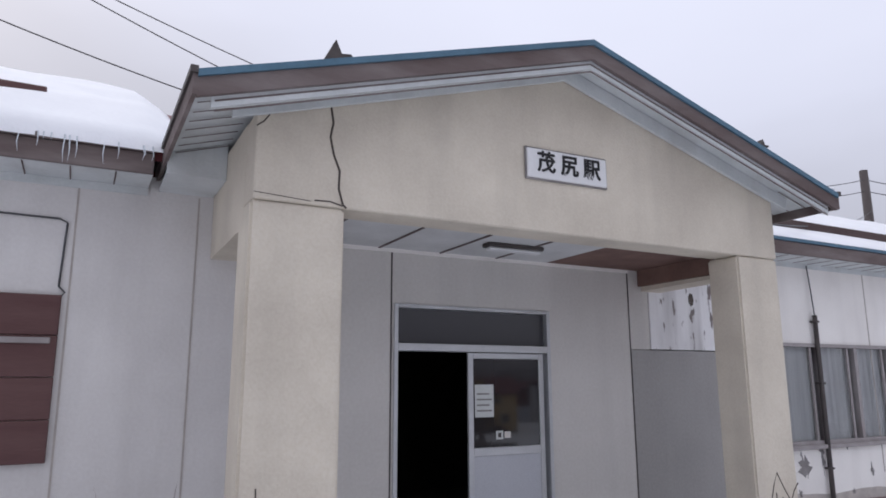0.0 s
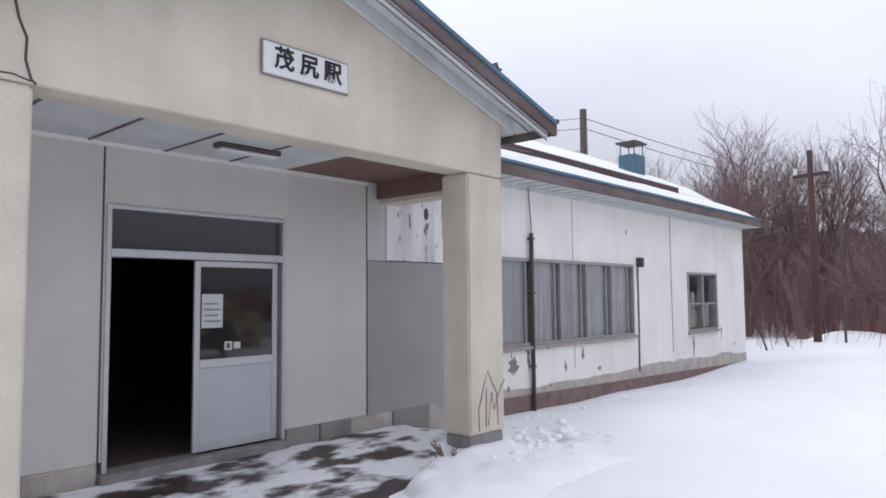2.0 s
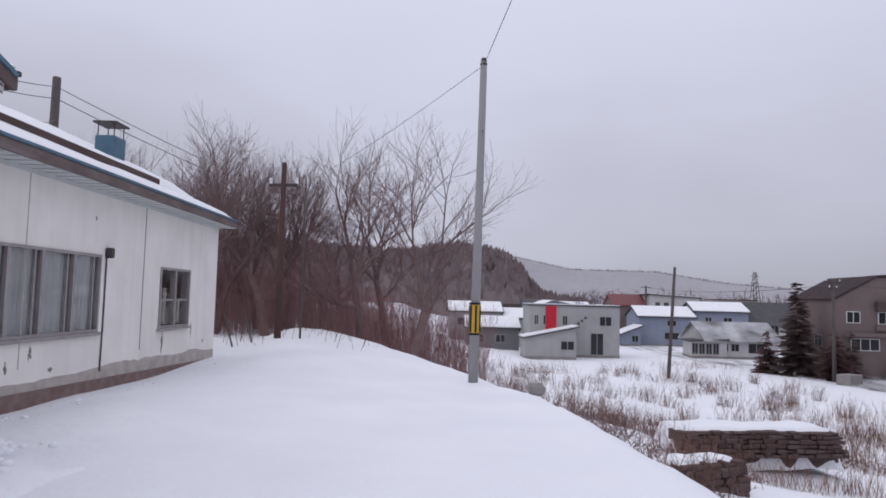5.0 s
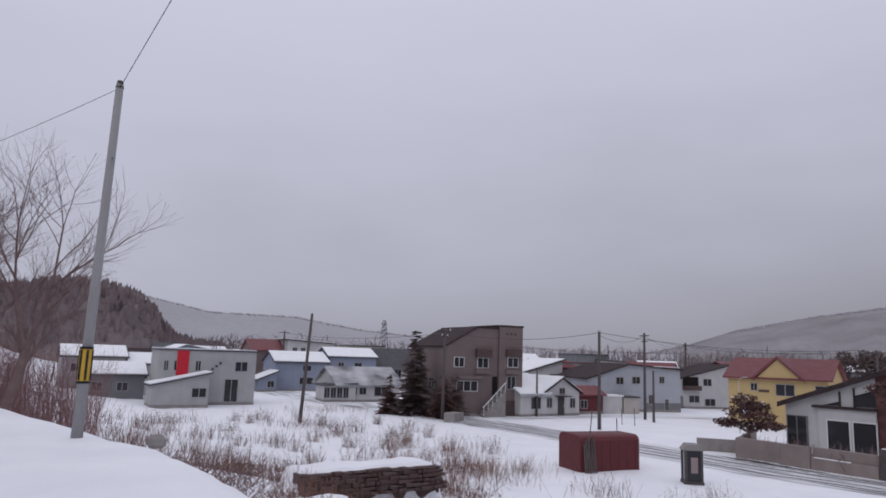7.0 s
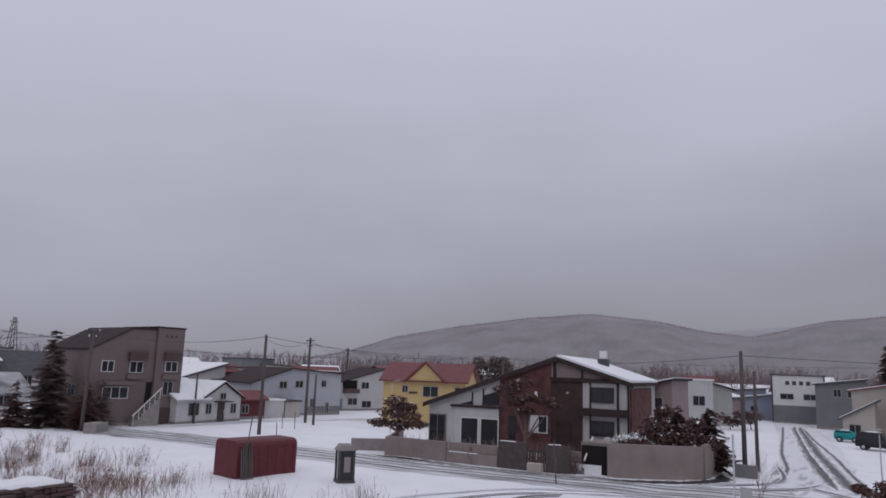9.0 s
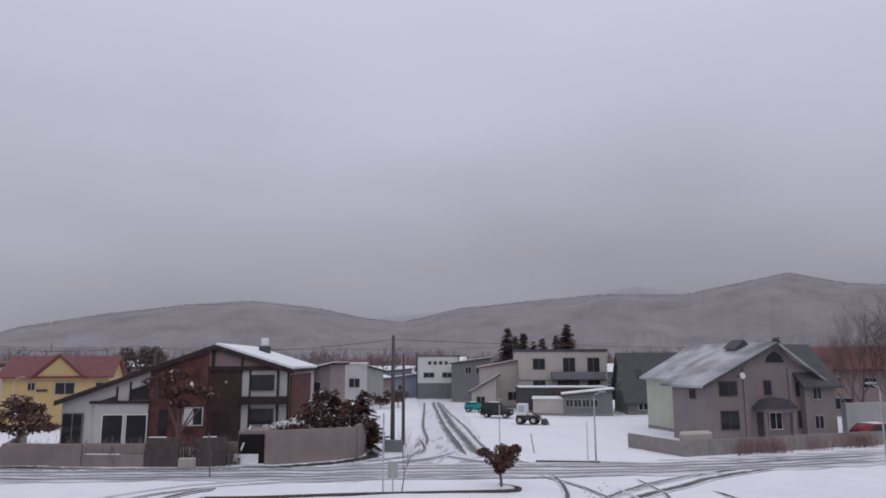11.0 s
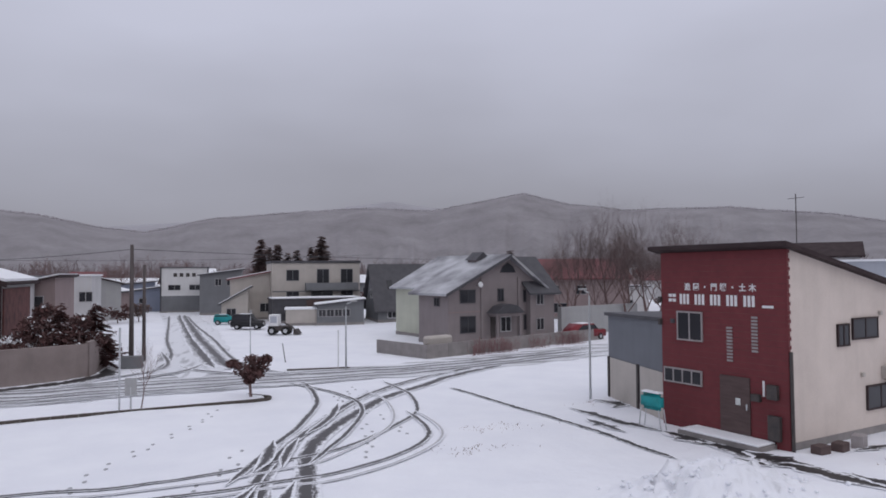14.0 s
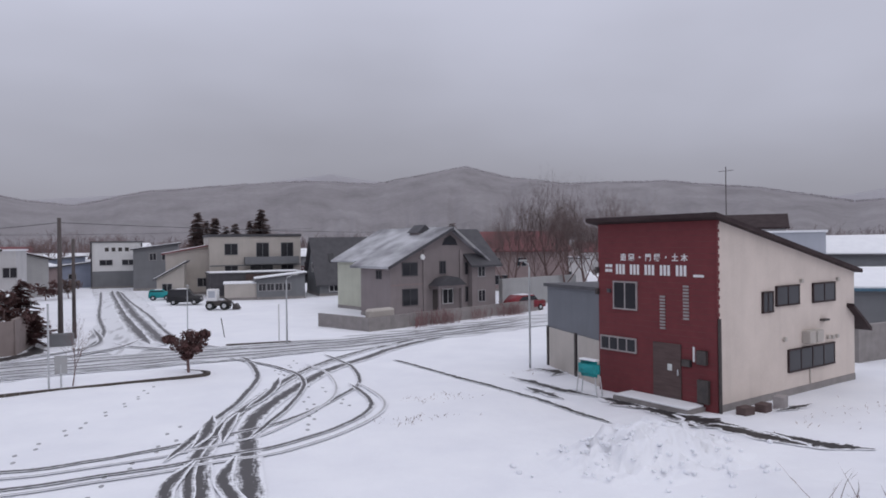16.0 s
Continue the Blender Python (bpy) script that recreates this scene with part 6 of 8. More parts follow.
part("brick_front", box(NB(), -0.03, Lr + 0.03, -0.1, -0.001, 0.0, HF), BRICK_RED, ro, "dark red tiled brick front")
for k in range(46):
    for xx in ((Lr - 0.02, Lr + 0.045) if k % 2 else (Lr - 0.02, Lr + 0.036),):
        part("brick", box(NB(), xx[0], xx[1], -0.11, 0.02 + 0.05 * (k % 2), 0.03 + 0.15 * k, 0.16 + 0.15 * k), BRICK_RED, ro)
for z0 in [0.22 * k for k in range(1, 31)]:
    part("brick_joint", box(NB(), 0.0, Lr, -0.1012, -0.0995, z0, z0 + 0.012), BRICK, ro)
for q in (("f", 0.78, 3.45, 1.22, 1.15), ("f", 0.08, 1.73, 1.86, 0.6)):
    window_part(ro, *q, Lr, SD, WOOD_FRAME, DARK_GLASS, 1 if q[1] > 0.5 else 3, 0.17)
for q in (("r", 2.82, 3.4, 0.75, 0.82), ("r", 3.78, 3.6, 1.72, 0.8), ("r", 6.58, 3.58, 1.85, 0.82), ("r", 4.64, 0.92, 3.7, 0.92)):
    window_part(ro, *q, Lr, SD, ROOF_BROWN, DARK_GLASS, 3 if q[3] > 2 else 1, 0.09)
panel_door(ro, 2.75, 0.22, 1.25, 2.1, WOOD_DARK).location.y = -0.1
on(ro, "door_notice", PAPER, 3.42, 3.62, -0.165, -0.155, 1.3, 1.55)
on(ro, "step", CONCRETE, 1.6, 5.0, -1.15, -0.11, -0.3, 0.18, label="concrete step")
on(ro, "step_snow", SNOW_ROOF, 1.65, 4.95, -1.1, -0.12, 0.181, 0.25, bev=0.02)
for a, z0, z1 in ((3.07, 2.84, 4.2), (4.11, 3.27, 4.6)):
    for k in range(int((z1 - z0) / 0.12)):
        part("louvre", box(NB(), a, a + 0.24, -0.135, -0.1, z0 + 0.12 * k, z0 + 0.12 * k + 0.07), WOOD_FRAME, ro)
for a, z0, w2, h2 in ((4.72, 1.7, 0.4, 0.5), (4.75, 0.3, 0.45, 0.85), (4.1, 1.55, 0.35, 0.25), (-0.1, 4.9, 0.12, 0.25), (-0.1, 4.0, 0.12, 0.25)):
    on(ro, "meter_box", DARK_METAL, a, a + w2, -0.26, -0.101, z0, z0 + h2, bev=0.01)
part("downpipe", tube(NB(), ((Lr + 0.12, -0.05, -0.4), (Lr + 0.1, -0.05, 3.4)), 0.06, 8), DARK_METAL, ro, "thick dark pipe at the corner")
for a in (5.75, 6.35):
    on(ro, "air_unit", W_CREAM, Lr + 0.001, Lr + 0.35, a, a + 0.5, 2.0, 2.5, bev=0.02)
for yy, zz in ((4.3, 2.2), (5.6, 4.45), (8.6, 4.4), (7.75, 2.0), (8.1, 1.98), (8.5, 1.98)):
    on(ro, "wall_hood", W_CREAM, Lr + 0.001, Lr + 0.12, yy, yy + 0.16, zz, zz + 0.16, bev=0.02)
on(ro, "bracket", DARK_METAL, Lr + 0.001, Lr + 0.2, 7.2, 7.65, 2.8, 2.88)
part("conduit", tube(NB(), ((Lr + 0.03, 6.35, 0.3), (Lr + 0.03, 6.35, 1.0)), 0.03, 5), W_CREAM, ro)
part("antenna", tube(NB(), ((Lr * 0.95, 1.0, 6.6), (Lr * 0.95, 1.0, 8.9)), 0.017, 5), DARK_METAL, ro, "thin roof antenna")
part("antenna_bar", tube(NB(), ((Lr * 0.95 - 0.3, 1.0, 8.75), (Lr * 0.95 + 0.3, 1.0, 8.75)), 0.009, 4), DARK_METAL, ro)
part("side_canopy", slab(NB(), (SD - 0.7, 3.25), (SD + 1.0, 2.1), 0.15, 0.5, Lr + 0.3, "x"), ROOF_BROWN, ro, "dark lean-to roof")
# sign characters of the trade line, name as plain bars
mt = pose(0, -0.105, 0, 90, 0, 0)
for k, t in enumerate("造園・門塀・土木"):
    lettering(t, 0.3, WHITE_PAINT, ro, Matrix.Translation((1.3 + 0.41 * k, -0.104, 5.55)) @ pose(0, 0, 0, 90, 0, 0), "character", 0.01)
for k in range(5):
    for x0 in (0.0, 0.17, 0.34):
        on(ro, "name_bar", WHITE_PAINT, 0.92 + 0.72 * k + x0, 1.03 + 0.72 * k + x0, -0.115, -0.101, 4.88, 5.28)
for k in range(4):
    on(ro, "name_bar", WHITE_PAINT, 0.36 + 0.2 * (k % 2), 0.52 + 0.2 * (k % 2), -0.115, -0.101, 4.96 + 0.19 * (k // 2), 5.08 + 0.19 * (k // 2))
on(ro, "number_bar", WHITE_PAINT, 4.55, 4.98, -0.115, -0.101, 4.86, 4.95)
on(ro, "nameplate", WHITE_PAINT, 4.5, 4.58, -0.125, -0.101, 1.75, 2.3)
# teal oil tank before it
ot = thing("oil_tank", "teal home oil tank on thin legs with snow on top", "tank", pose(-17.2, -32.6, -4.7, 0, 0, RA))
part("tank", bevelled(box(NB(), -0.1, 1.0, -0.75, -0.35, 0.75, 1.4), 0.15, 3), TEAL, ot, "teal tank", True)
part("snow_cap", bevelled(box(NB(), 0.0, 0.9, -0.7, -0.4, 1.401, 1.47), 0.03), SNOW_ROOF, ot)
for dx, dy in ((0.0, -0.7), (0.9, -0.7), (0.0, -0.4), (0.9, -0.4)):
    part("leg", tube(NB(), ((dx, dy, 0.8), (dx + (0.12 if dx else -0.12), dy, -0.1)), 0.025, 5), ALU, ot)
for k in range(3):
    on(thing("planter_box", "old crate standing by the cream wall", "crate", pose(-20.4 - 0.9 * k, -27.35 - 0.2 * k, -4.72, 0, 0, 15 + 9 * k)), "crate", WOOD_DARK if k < 2 else WOOD_FRAME, 0, 0.55, 0, 0.4, 0, 0.34 + 0.16 * (k == 2), bev=0.02)
# grey garage beside
ga = house("grey_garage", "grey sheet-metal garage with pale roller shutters", (-18.45, -38.9), 86.5, 6.6, 6, 4.0, "sx", wallmat("grey_sheet", (0.18, 0.19, 0.21)), ROOF_DARK, (), h2=4.1, over=0.15, category="garage")
for a in (0.25, 3.5):
    on(ga, "roller_shutter", W_CREAM, a, a + 2.9, -0.05, -0.001, 0.0, 1.95, label="pale roller shutter")
for a in (0.02, 3.2, 6.42):
    on(ga, "shutter_post", DARK_METAL, a, a + 0.16, -0.09, -0.001, 0, 2.0)
# blue-roofed and far houses on that side
house("yard_wall", "long low concrete yard wall", (-33.0, -33.6), 190, 14, 0.3, 1.7, "flat", CONCRETE, CONCRETE, (), over=0.0, category="wall", foot=False)
house("blue_edged_house", "low house with a blue roof edge and snow", (-39.0, -40.0), 150, 12, 9, 3.1, "gx", W_SLATE, BLUE_TRIM, (), rise=1.0, snow=SNOW_ROOF, foot=False)
house("far_brown_house", "brown-roofed white house far behind", (-47.5, -61.5), 138, 6, 6, 7.4, "gx", W_WHITE, ROOF_BROWN, (("f", 2.4, 5.2, 1.2, 1.0),), rise=1.2)
house("far_grey_gable", "pale grey gable far behind", (-43.5, -51.5), 134, 4.6, 6, 6.8, "flat", W_PALEBLUE, SNOW_ROOF, ())
house("far_long_house", "long dark house with snow on its roof", (-55.5, -60.5), 131, 12, 7, 4.8, "gx", W_SLATE, ROOF_DARK, (("f", 2, 2.6, 1.5, 1.1), ("f", 6, 2.6, 1.5, 1.1)), rise=1.6, snow=SNOW_ROOF)
# rows of distant houses
rr = random.Random(12)
walls_far, roofs_far = (W_WHITE, W_CREAM, W_GREY, W_BLUE, W_SLATE, W_PINK, W_BROWN), (ROOF_DARK, ROOF_RED, ROOF_BROWN, ROOF_DARK)
for k in range(64):
    a = math.radians(-2 - 2.25 * k - rr.uniform(0, 1.2))
    dist = rr.uniform(135, 215)
    if -90 < math.degrees(a) < -80:
        dist += 30
    at = (-2.5 + dist * math.cos(a), -7 + dist * math.sin(a))
    if at[1] > -18:
        at = (at[0], -18 - rr.uniform(0, 20))
    hgt = rr.uniform(3.0, 5.4)
    house("distant_house", "small house in the snowy town beyond", at, math.degrees(a) - 90 + rr.uniform(-25, 25), rr.uniform(7, 11), rr.uniform(6, 9), hgt, rr.choice(("gx", "gy", "flat", "gx")), rr.choice(walls_far), rr.choice(roofs_far),
          [("f", 1.2 + 2.6 * j, hgt - 1.9, 1.3, 1.0) for j in range(2)], rise=rr.uniform(1.2, 2.2), snow=SNOW_ROOF if rr.random() < 0.6 else None, group="distant houses", foot=False)

for k in range(46):
    a = -62 - 17 * rr.random() if k % 3 == 0 else (-100 - 48 * rr.random() if k % 3 == 1 else -4 - 54 * rr.random())
    dist = rr.uniform(96, 132) if k % 3 < 2 else rr.uniform(122, 150)
    a = math.radians(a)
    at = (-2.5 + dist * math.cos(a), -7 + dist * math.sin(a))
    if at[1] > -12:
        continue
    hgt = rr.uniform(2.6, 4.9)
    house("town_house", "weathered house in the snowy town", at, math.degrees(a) - 90 + rr.uniform(-30, 30), rr.uniform(6, 10), rr.uniform(6, 8), hgt, rr.choice(("gx", "gy", "sx")), rr.choice(walls_far), rr.choice(roofs_far),
          [("f", 1.0 + 2.4 * j, hgt - 1.8, 1.2, 0.9) for j in range(2)], rise=rr.uniform(1.0, 1.9), h2=hgt + rr.uniform(0.4, 1.2), snow=SNOW_ROOF if rr.random() < 0.5 else None, group="town houses", foot=False)
for at, ang, w, wallm, hh in (((92, -7.5), -88, 7, W_GREY, 4.2), ((92.5, -15), -92, 6, W_WHITE, 3.4), ((98, -20), -95, 7, W_BLUE, 3.6), ((84, -9.5), -90, 6.5, W_SLATE, 2.4)):
    house("hill_foot_house", "small grey house at the foot of the hill", at, ang, w, 7, hh, "gx", wallm, ROOF_DARK, (("f", 1, hh - 1.8, 1.2, 1.0), ("f", 3.6, hh - 1.8, 1.2, 1.0)), rise=1.2, snow=SNOW_ROOF, base=-4.3, group="hill foot houses", foot=False)


# ---- hills ----
def ridge(name, label, pts, dist, depth, material, seed, rough=0.12, z0=-6.0, woods=None, woods_mat=None):
    """A range of hills round the viewpoint: crest angles (bearing, elevation) at one distance."""
    az = np.array([p[0] for p in pts], float)
    el = np.array([p[1] for p in pts], float)
    n, rows = int(abs(az[0] - az[-1]) * 5) + 8, 9
    verts, faces = [], []
    for i in range(n + 1):
        a = az.max() - i * (az.max() - az.min()) / n
        e = float(np.interp(a, az[::-1], el[::-1]))
        for j in range(rows + 1):
            v = j / rows
            r = dist - depth * (1 - v)
            top = 1.5 + dist * math.tan(math.radians(e))
            lump = noise.noise((a * 0.35, v * 2.2, seed)) * rough + noise.noise((a * 1.7, v * 5, seed + 3)) * rough * 0.35
            fine = noise.noise((a * 9, v * 9, seed + 9)) * 0.012
            z = z0 + (top - z0) * min(1.0, smooth01(v) + (lump * (1 - v) if v < 1 else 0)) + (top - z0) * fine
            verts.append((-2.5 + r * math.cos(math.radians(a)), -7 + r * math.sin(math.radians(a)), z))
    for i in range(n):
        for j in range(rows):
            q = i * (rows + 1) + j
            faces.append((q, q + 1, q + rows + 2, q + rows + 1))
    me = bpy.data.meshes.new(name)
    me.from_pydata(verts, [], faces)
    me.materials.append(material)
    for p in me.polygons:
        p.use_smooth = True
    hill = tagged(new(name, me), label, "hill", kind="structure")
    if woods:
        count, tall, reach = woods
        rnd, vs, fs = random.Random(seed * 7), [], []
        for _ in range(count):
            i, v = rnd.uniform(0, n - 1.001), 1 - rnd.random() ** 2.5 * reach
            k, j = int(i), min(int(v * rows), rows - 1)
            fu, fv = i - k, v * rows - j
            p00, p10, p01, p11 = (Vector(verts[(k + a) * (rows + 1) + j + b]) for a, b in ((0, 0), (1, 0), (0, 1), (1, 1)))
            p = p00.lerp(p10, fu).lerp(p01.lerp(p11, fu), fv)
            hgt, ww, a = tall * rnd.uniform(0.5, 1.2), tall * rnd.uniform(0.12, 0.3), rnd.uniform(0, math.pi)
            side = Vector((math.cos(a), math.sin(a), 0)) * ww
            q = len(vs)
            vs += [p - side * 0.4, p + side * 0.4, p + side + Vector((0, 0, hgt * 0.6)), p + side * rnd.uniform(-0.5, 0.5) + Vector((0, 0, hgt)), p - side + Vector((0, 0, hgt * 0.55))]
            fs.append((q, q + 1, q + 2, q + 3, q + 4))
        wm = bpy.data.meshes.new("hill_woods")
        wm.from_pydata(vs, [], fs)
        wm.materials.append(woods_mat)
        tagged(new("hill_woods", wm), "leafless grey-brown woods covering the hill", "woods", kind="stuff")
    return hill


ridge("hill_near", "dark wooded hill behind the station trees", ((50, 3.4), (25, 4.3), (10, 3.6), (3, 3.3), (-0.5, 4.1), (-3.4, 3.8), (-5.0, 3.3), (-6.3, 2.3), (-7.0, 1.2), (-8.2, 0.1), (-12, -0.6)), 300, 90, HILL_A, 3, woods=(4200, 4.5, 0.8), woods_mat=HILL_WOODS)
# from here on the paler base colours carry the haze of distance
ridge("hill_middle", "wooded hills beyond the town, haze in their colour", ((-2, 4.2), (-6, 3.5), (-10.4, 2.6), (-17, 2.5), (-22, 1.7), (-30, 1.0), (-40, 0.5), (-48, 0.6)), 1500, 500, HILL_C, 5, woods=(2500, 4.5, 0.06), woods_mat=HILL_FUZZ)
ridge("hill_far", "snow-dusted hills round the valley, haze in their colour", ((-44, 0.2), (-48.5, 1.2), (-52, 2.4), (-57, 3.4), (-63, 4.3), (-68, 4.7), (-73, 4.2), (-77, 3.4), (-80, 3.1), (-85, 4.25), (-91, 4.8), (-95, 5.1), (-97, 5.2), (-102.5, 5.0), (-106, 5.6), (-110, 6.35), (-113.7, 5.4), (-118, 4.8), (-126, 4.75), (-133, 3.9), (-139, 2.7), (-150, 3.0)), 1900, 800, HILL_B, 8, rough=0.2, woods=(11000, 6, 0.08), woods_mat=HILL_FUZZ)
ridge("hill_far_back", "palest far hills, haze in their colour", ((-60, 3.0), (-75, 3.4), (-90, 4.6), (-96, 5.5), (-99, 5.9), (-102, 5.4), (-108, 4.8), (-135, 3.0), (-139, 3.3), (-143, 4.0), (-150, 4.5)), 2900, 600, HILL_C, 11)


# ---- bare trees ----
def bare_tree(seed, tall, spread=0.55, start=0.28, depth=6, fork=2, up=0.25, r0=None):
    """Vertices and faces of a trunk with limbs, and of its fine twigs."""
    rnd = random.Random(seed)
    out = {"trunk": ([], []), "twigs": ([], [])}

    def seg(kind, a, b, ra, rb, n):
        vs, fs = out[kind]
        d = (b - a).normalized()
        s = d.cross(Vector((0.3, 0.2, 1)) if abs(d.z) < 0.95 else Vector((1, 0, 0))).normalized()
        t = d.cross(s)
        k0 = len(vs)
        for p, r in ((a, ra), (b, rb)):
            for k in range(n):
                vs.append(p + r * (math.cos(k * math.tau / n) * s + math.sin(k * math.tau / n) * t))
        for k in range(n):
            fs.append((k0 + k, k0 + (k + 1) % n, k0 + n + (k + 1) % n, k0 + n + k))

    def grow(p, d, ln, r, lev):
        n = 3
        for i in range(n):
            d = (d + Vector((rnd.gauss(0, 0.10), rnd.gauss(0, 0.10), rnd.gauss(0.03, 0.06) + up * 0.12))).normalized()
            q = p + d * ln / n
            rb = r * 0.86
            seg("trunk" if r > 0.022 else "twigs", p, q, r, rb, 6 if r > 0.06 else 3)
            p, r = q, rb
            if lev > 0 and (i > 0 or lev < depth) and rnd.random() < 0.8:
                side = Vector((rnd.gauss(0, 1), rnd.gauss(0, 1), rnd.gauss(0.1, 0.4))).normalized()
                grow(p, (d * (1 - spread) + side * spread).normalized(), ln * rnd.uniform(0.55, 0.8), r * 0.6, lev - 1)
        if lev > 0:
            for _ in range(fork):
                side = Vector((rnd.gauss(0, 1), rnd.gauss(0, 1), rnd.gauss(0.2, 0.4))).normalized()
                grow(p, (d * (1 - spread * 0.7) + side * spread * 0.7).normalized(), ln * rnd.uniform(0.6, 0.85), r * 0.72, lev - 1)

    grow(Vector((0, 0, -0.3)), Vector((rnd.gauss(0, 0.06), rnd.gauss(0, 0.06), 1)), tall * start, r0 or tall * 0.017, depth)
    top = max(v.z for v in out["twigs"][0])
    f = tall / top
    for vs, _ in out.values():
        vs[:] = [v * f for v in vs]
    return out


def tree_thing(name, label, data, at, z, rot=0.0, scale=1.0, bark=BARK, twig=TWIG, group=""):
    tr = thing(name, label, "tree", pose(at[0], at[1], z, 0, 0, rot), group)
    for nm, material in (("trunk", bark), ("twigs", twig)):
        me = bpy.data.meshes.new(nm)
        me.from_pydata(data[nm][0], [], data[nm][1])
        me.materials.append(material)
        ob = new("trunk" if nm == "trunk" else "crown", me)
        ob.parent = tr
    tr.scale = (scale,) * 3
    return tr


kinds = [tree_thing("bare_tree", "leafless grey-brown tree at the edge of the wood", bare_tree(20 + k, 8.8, 0.5, 0.26, 5, 2, r0=0.17), (26 + 2.5 * k, 3 - 2.2 * k), -0.4, 40 * k, group="bare trees by the station") for k in range(4)]
rw2 = random.Random(77)
SPOTS = ((25.0, -5.2, 1.2), (26.8, -3.0, 1.05), (25.6, 0.6, 1.0), (24.6, 2.6, 1.0), (27, 5.2, 1.0), (24.5, 8.2, 0.92), (29, 0.4, 1.0), (30, 8.6, 1.0), (33, 4.4, 1.0), (34, 11, 1.0), (28.5, -0.8, 0.9), (31, 2.4, 1.0), (29.5, 6.0, 0.95), (35.5, 7.5, 1.0), (39, 5, 1.0), (33, -1.0, 0.9), (27.5, 12, 1.0), (32, 14.5, 1.0), (37, 1.0, 1.0), (31, 17.5, 1.0), (36, 15, 1.0), (42, 12, 1.0))
for k, (x, y, s) in enumerate(SPOTS):
    c = copy_thing(kinds[k % 4], pose(x, y, height(x, y) - 0.1, 0, 0, rw2.uniform(0, 360)))
    c.scale = (s, s, s * rw2.uniform(0.9, 1.08))


def stems(name, label, spots, hmin, hmax, rmin, rmax, lean, material, seed, twigs=0, category="undergrowth"):
    """Many thin dry stems in one mesh; spots gives a random place."""
    rnd = random.Random(seed)
    vs, fs = [], []
    for x, y in spots:
        z = height(x, y) - 0.05
        h, r = rnd.uniform(hmin, hmax), rnd.uniform(rmin, rmax)
        tip = Vector((x + rnd.gauss(0, lean) * h, y + rnd.gauss(0, lean) * h, z + h))
        base = Vector((x, y, z))
        todo = [(base, tip, r)]
        for _ in range(twigs):
            p = base.lerp(tip, rnd.uniform(0.3, 0.9))
            todo.append((p, p + Vector((rnd.gauss(0, 0.3), rnd.gauss(0, 0.3), rnd.uniform(0.1, 0.5))) * h * 0.45, r * 0.6))
        for a, b, q in todo:
            k = len(vs)
            w = rnd.uniform(0, math.tau)
            for j in range(3):
                vs.append(a + q * Vector((math.cos(w + 2.1 * j), math.sin(w + 2.1 * j), 0)))
            m = a.lerp(b, 0.6) + Vector((rnd.gauss(0, 0.02), rnd.gauss(0, 0.02), 0)) * h
            for j in range(3):
                vs.append(m + q * 0.7 * Vector((math.cos(w + 2.1 * j), math.sin(w + 2.1 * j), 0)))
            vs.append(b)
            for j in range(3):
                i2 = (j + 1) % 3
                fs += [(k + j, k + i2, k + 3 + i2, k + 3 + j), (k + 3 + j, k + 3 + i2, k + 6)]
    me = bpy.data.meshes.new(name)
    me.from_pydata(vs, [], fs)
    me.materials.append(material)
    return tagged(new(name, me), label, category, kind="stuff")


rs = random.Random(5)
brush_spots = []
while len(brush_spots) < 9500:
    x, y = 22 + 34 * rs.random() ** 1.4, rs.uniform(-9, 24)
    line = -7.8 + 0.42 * max(0, 26 - x) * 3
    if x > 25.3 - 0.06 * (y + 5) and y > -8.5 + max(0, x - 33) * 0.3 and not (x < 24.5 and y < 2):
        brush_spots.append((x, y))
stems("undergrowth", "dense red-brown leafless brush under the trees", brush_spots, 0.6, 4.3, 0.006, 0.016, 0.17, BRUSH, 3, 8)
weed_spots, low_spots = [], []


def bare_snow(x, y):
    """The smooth white apron below the long retaining wall."""
    return math.hypot(x + 2.4, y + 6.6) < 31 and y + 6.6 < -0.42 * (x + 2.4)


for _ in range(190):
    cx, cy = rs.uniform(9, 60), rs.uniform(-34, -9.6)
    if bare_snow(cx, cy):
        continue
    if cy < -9.4 - max(0, 9 - cx) and height(cx, cy) < -0.45 and noise.noise((cx * 0.17, cy * 0.17, 6)) > -0.22:
        s0 = rs.uniform(0.2, 0.6)
        for _ in range(rs.randint(10, 55)):
            weed_spots.append((cx + rs.gauss(0, s0), cy + rs.gauss(0, s0)))
for _ in range(420):
    x, y = rs.uniform(9, 62), rs.uniform(-34, -9.0)
    if height(x, y) < -0.4 and not bare_snow(x, y):
        weed_spots.append((x, y))
stems("dry_weeds", "dry brown weeds standing in the snow", weed_spots, 0.15, 1.25, 0.005, 0.012, 0.3, WEED, 8, 6, "weeds")
for _ in range(130):
    cx, cy = rs.uniform(11, 34), rs.uniform(-25, -9.5)
    if height(cx, cy) < -0.5 and not bare_snow(cx, cy):
        s0 = rs.uniform(0.25, 0.7)
        low_spots += [(cx + rs.gauss(0, s0 * 1.4), cy + rs.gauss(0, s0)) for _ in range(rs.randint(20, 60))]
stems("fallen_weeds", "dark tangles of fallen weeds on the snow", low_spots, 0.1, 0.36, 0.012, 0.026, 1.4, BARK, 19, 3, "weeds")
edge_spots = []
for _ in range(1500):
    x = rs.uniform(9, 24)
    y = float(np.interp(x, EDGE_X, EDGE_Y)) - rs.uniform(1.6, 5.2)
    if height(x, y) < -0.4 and noise.noise((x * 0.45, y * 0.6, 2)) > 0.12:
        edge_spots.append((x, y))
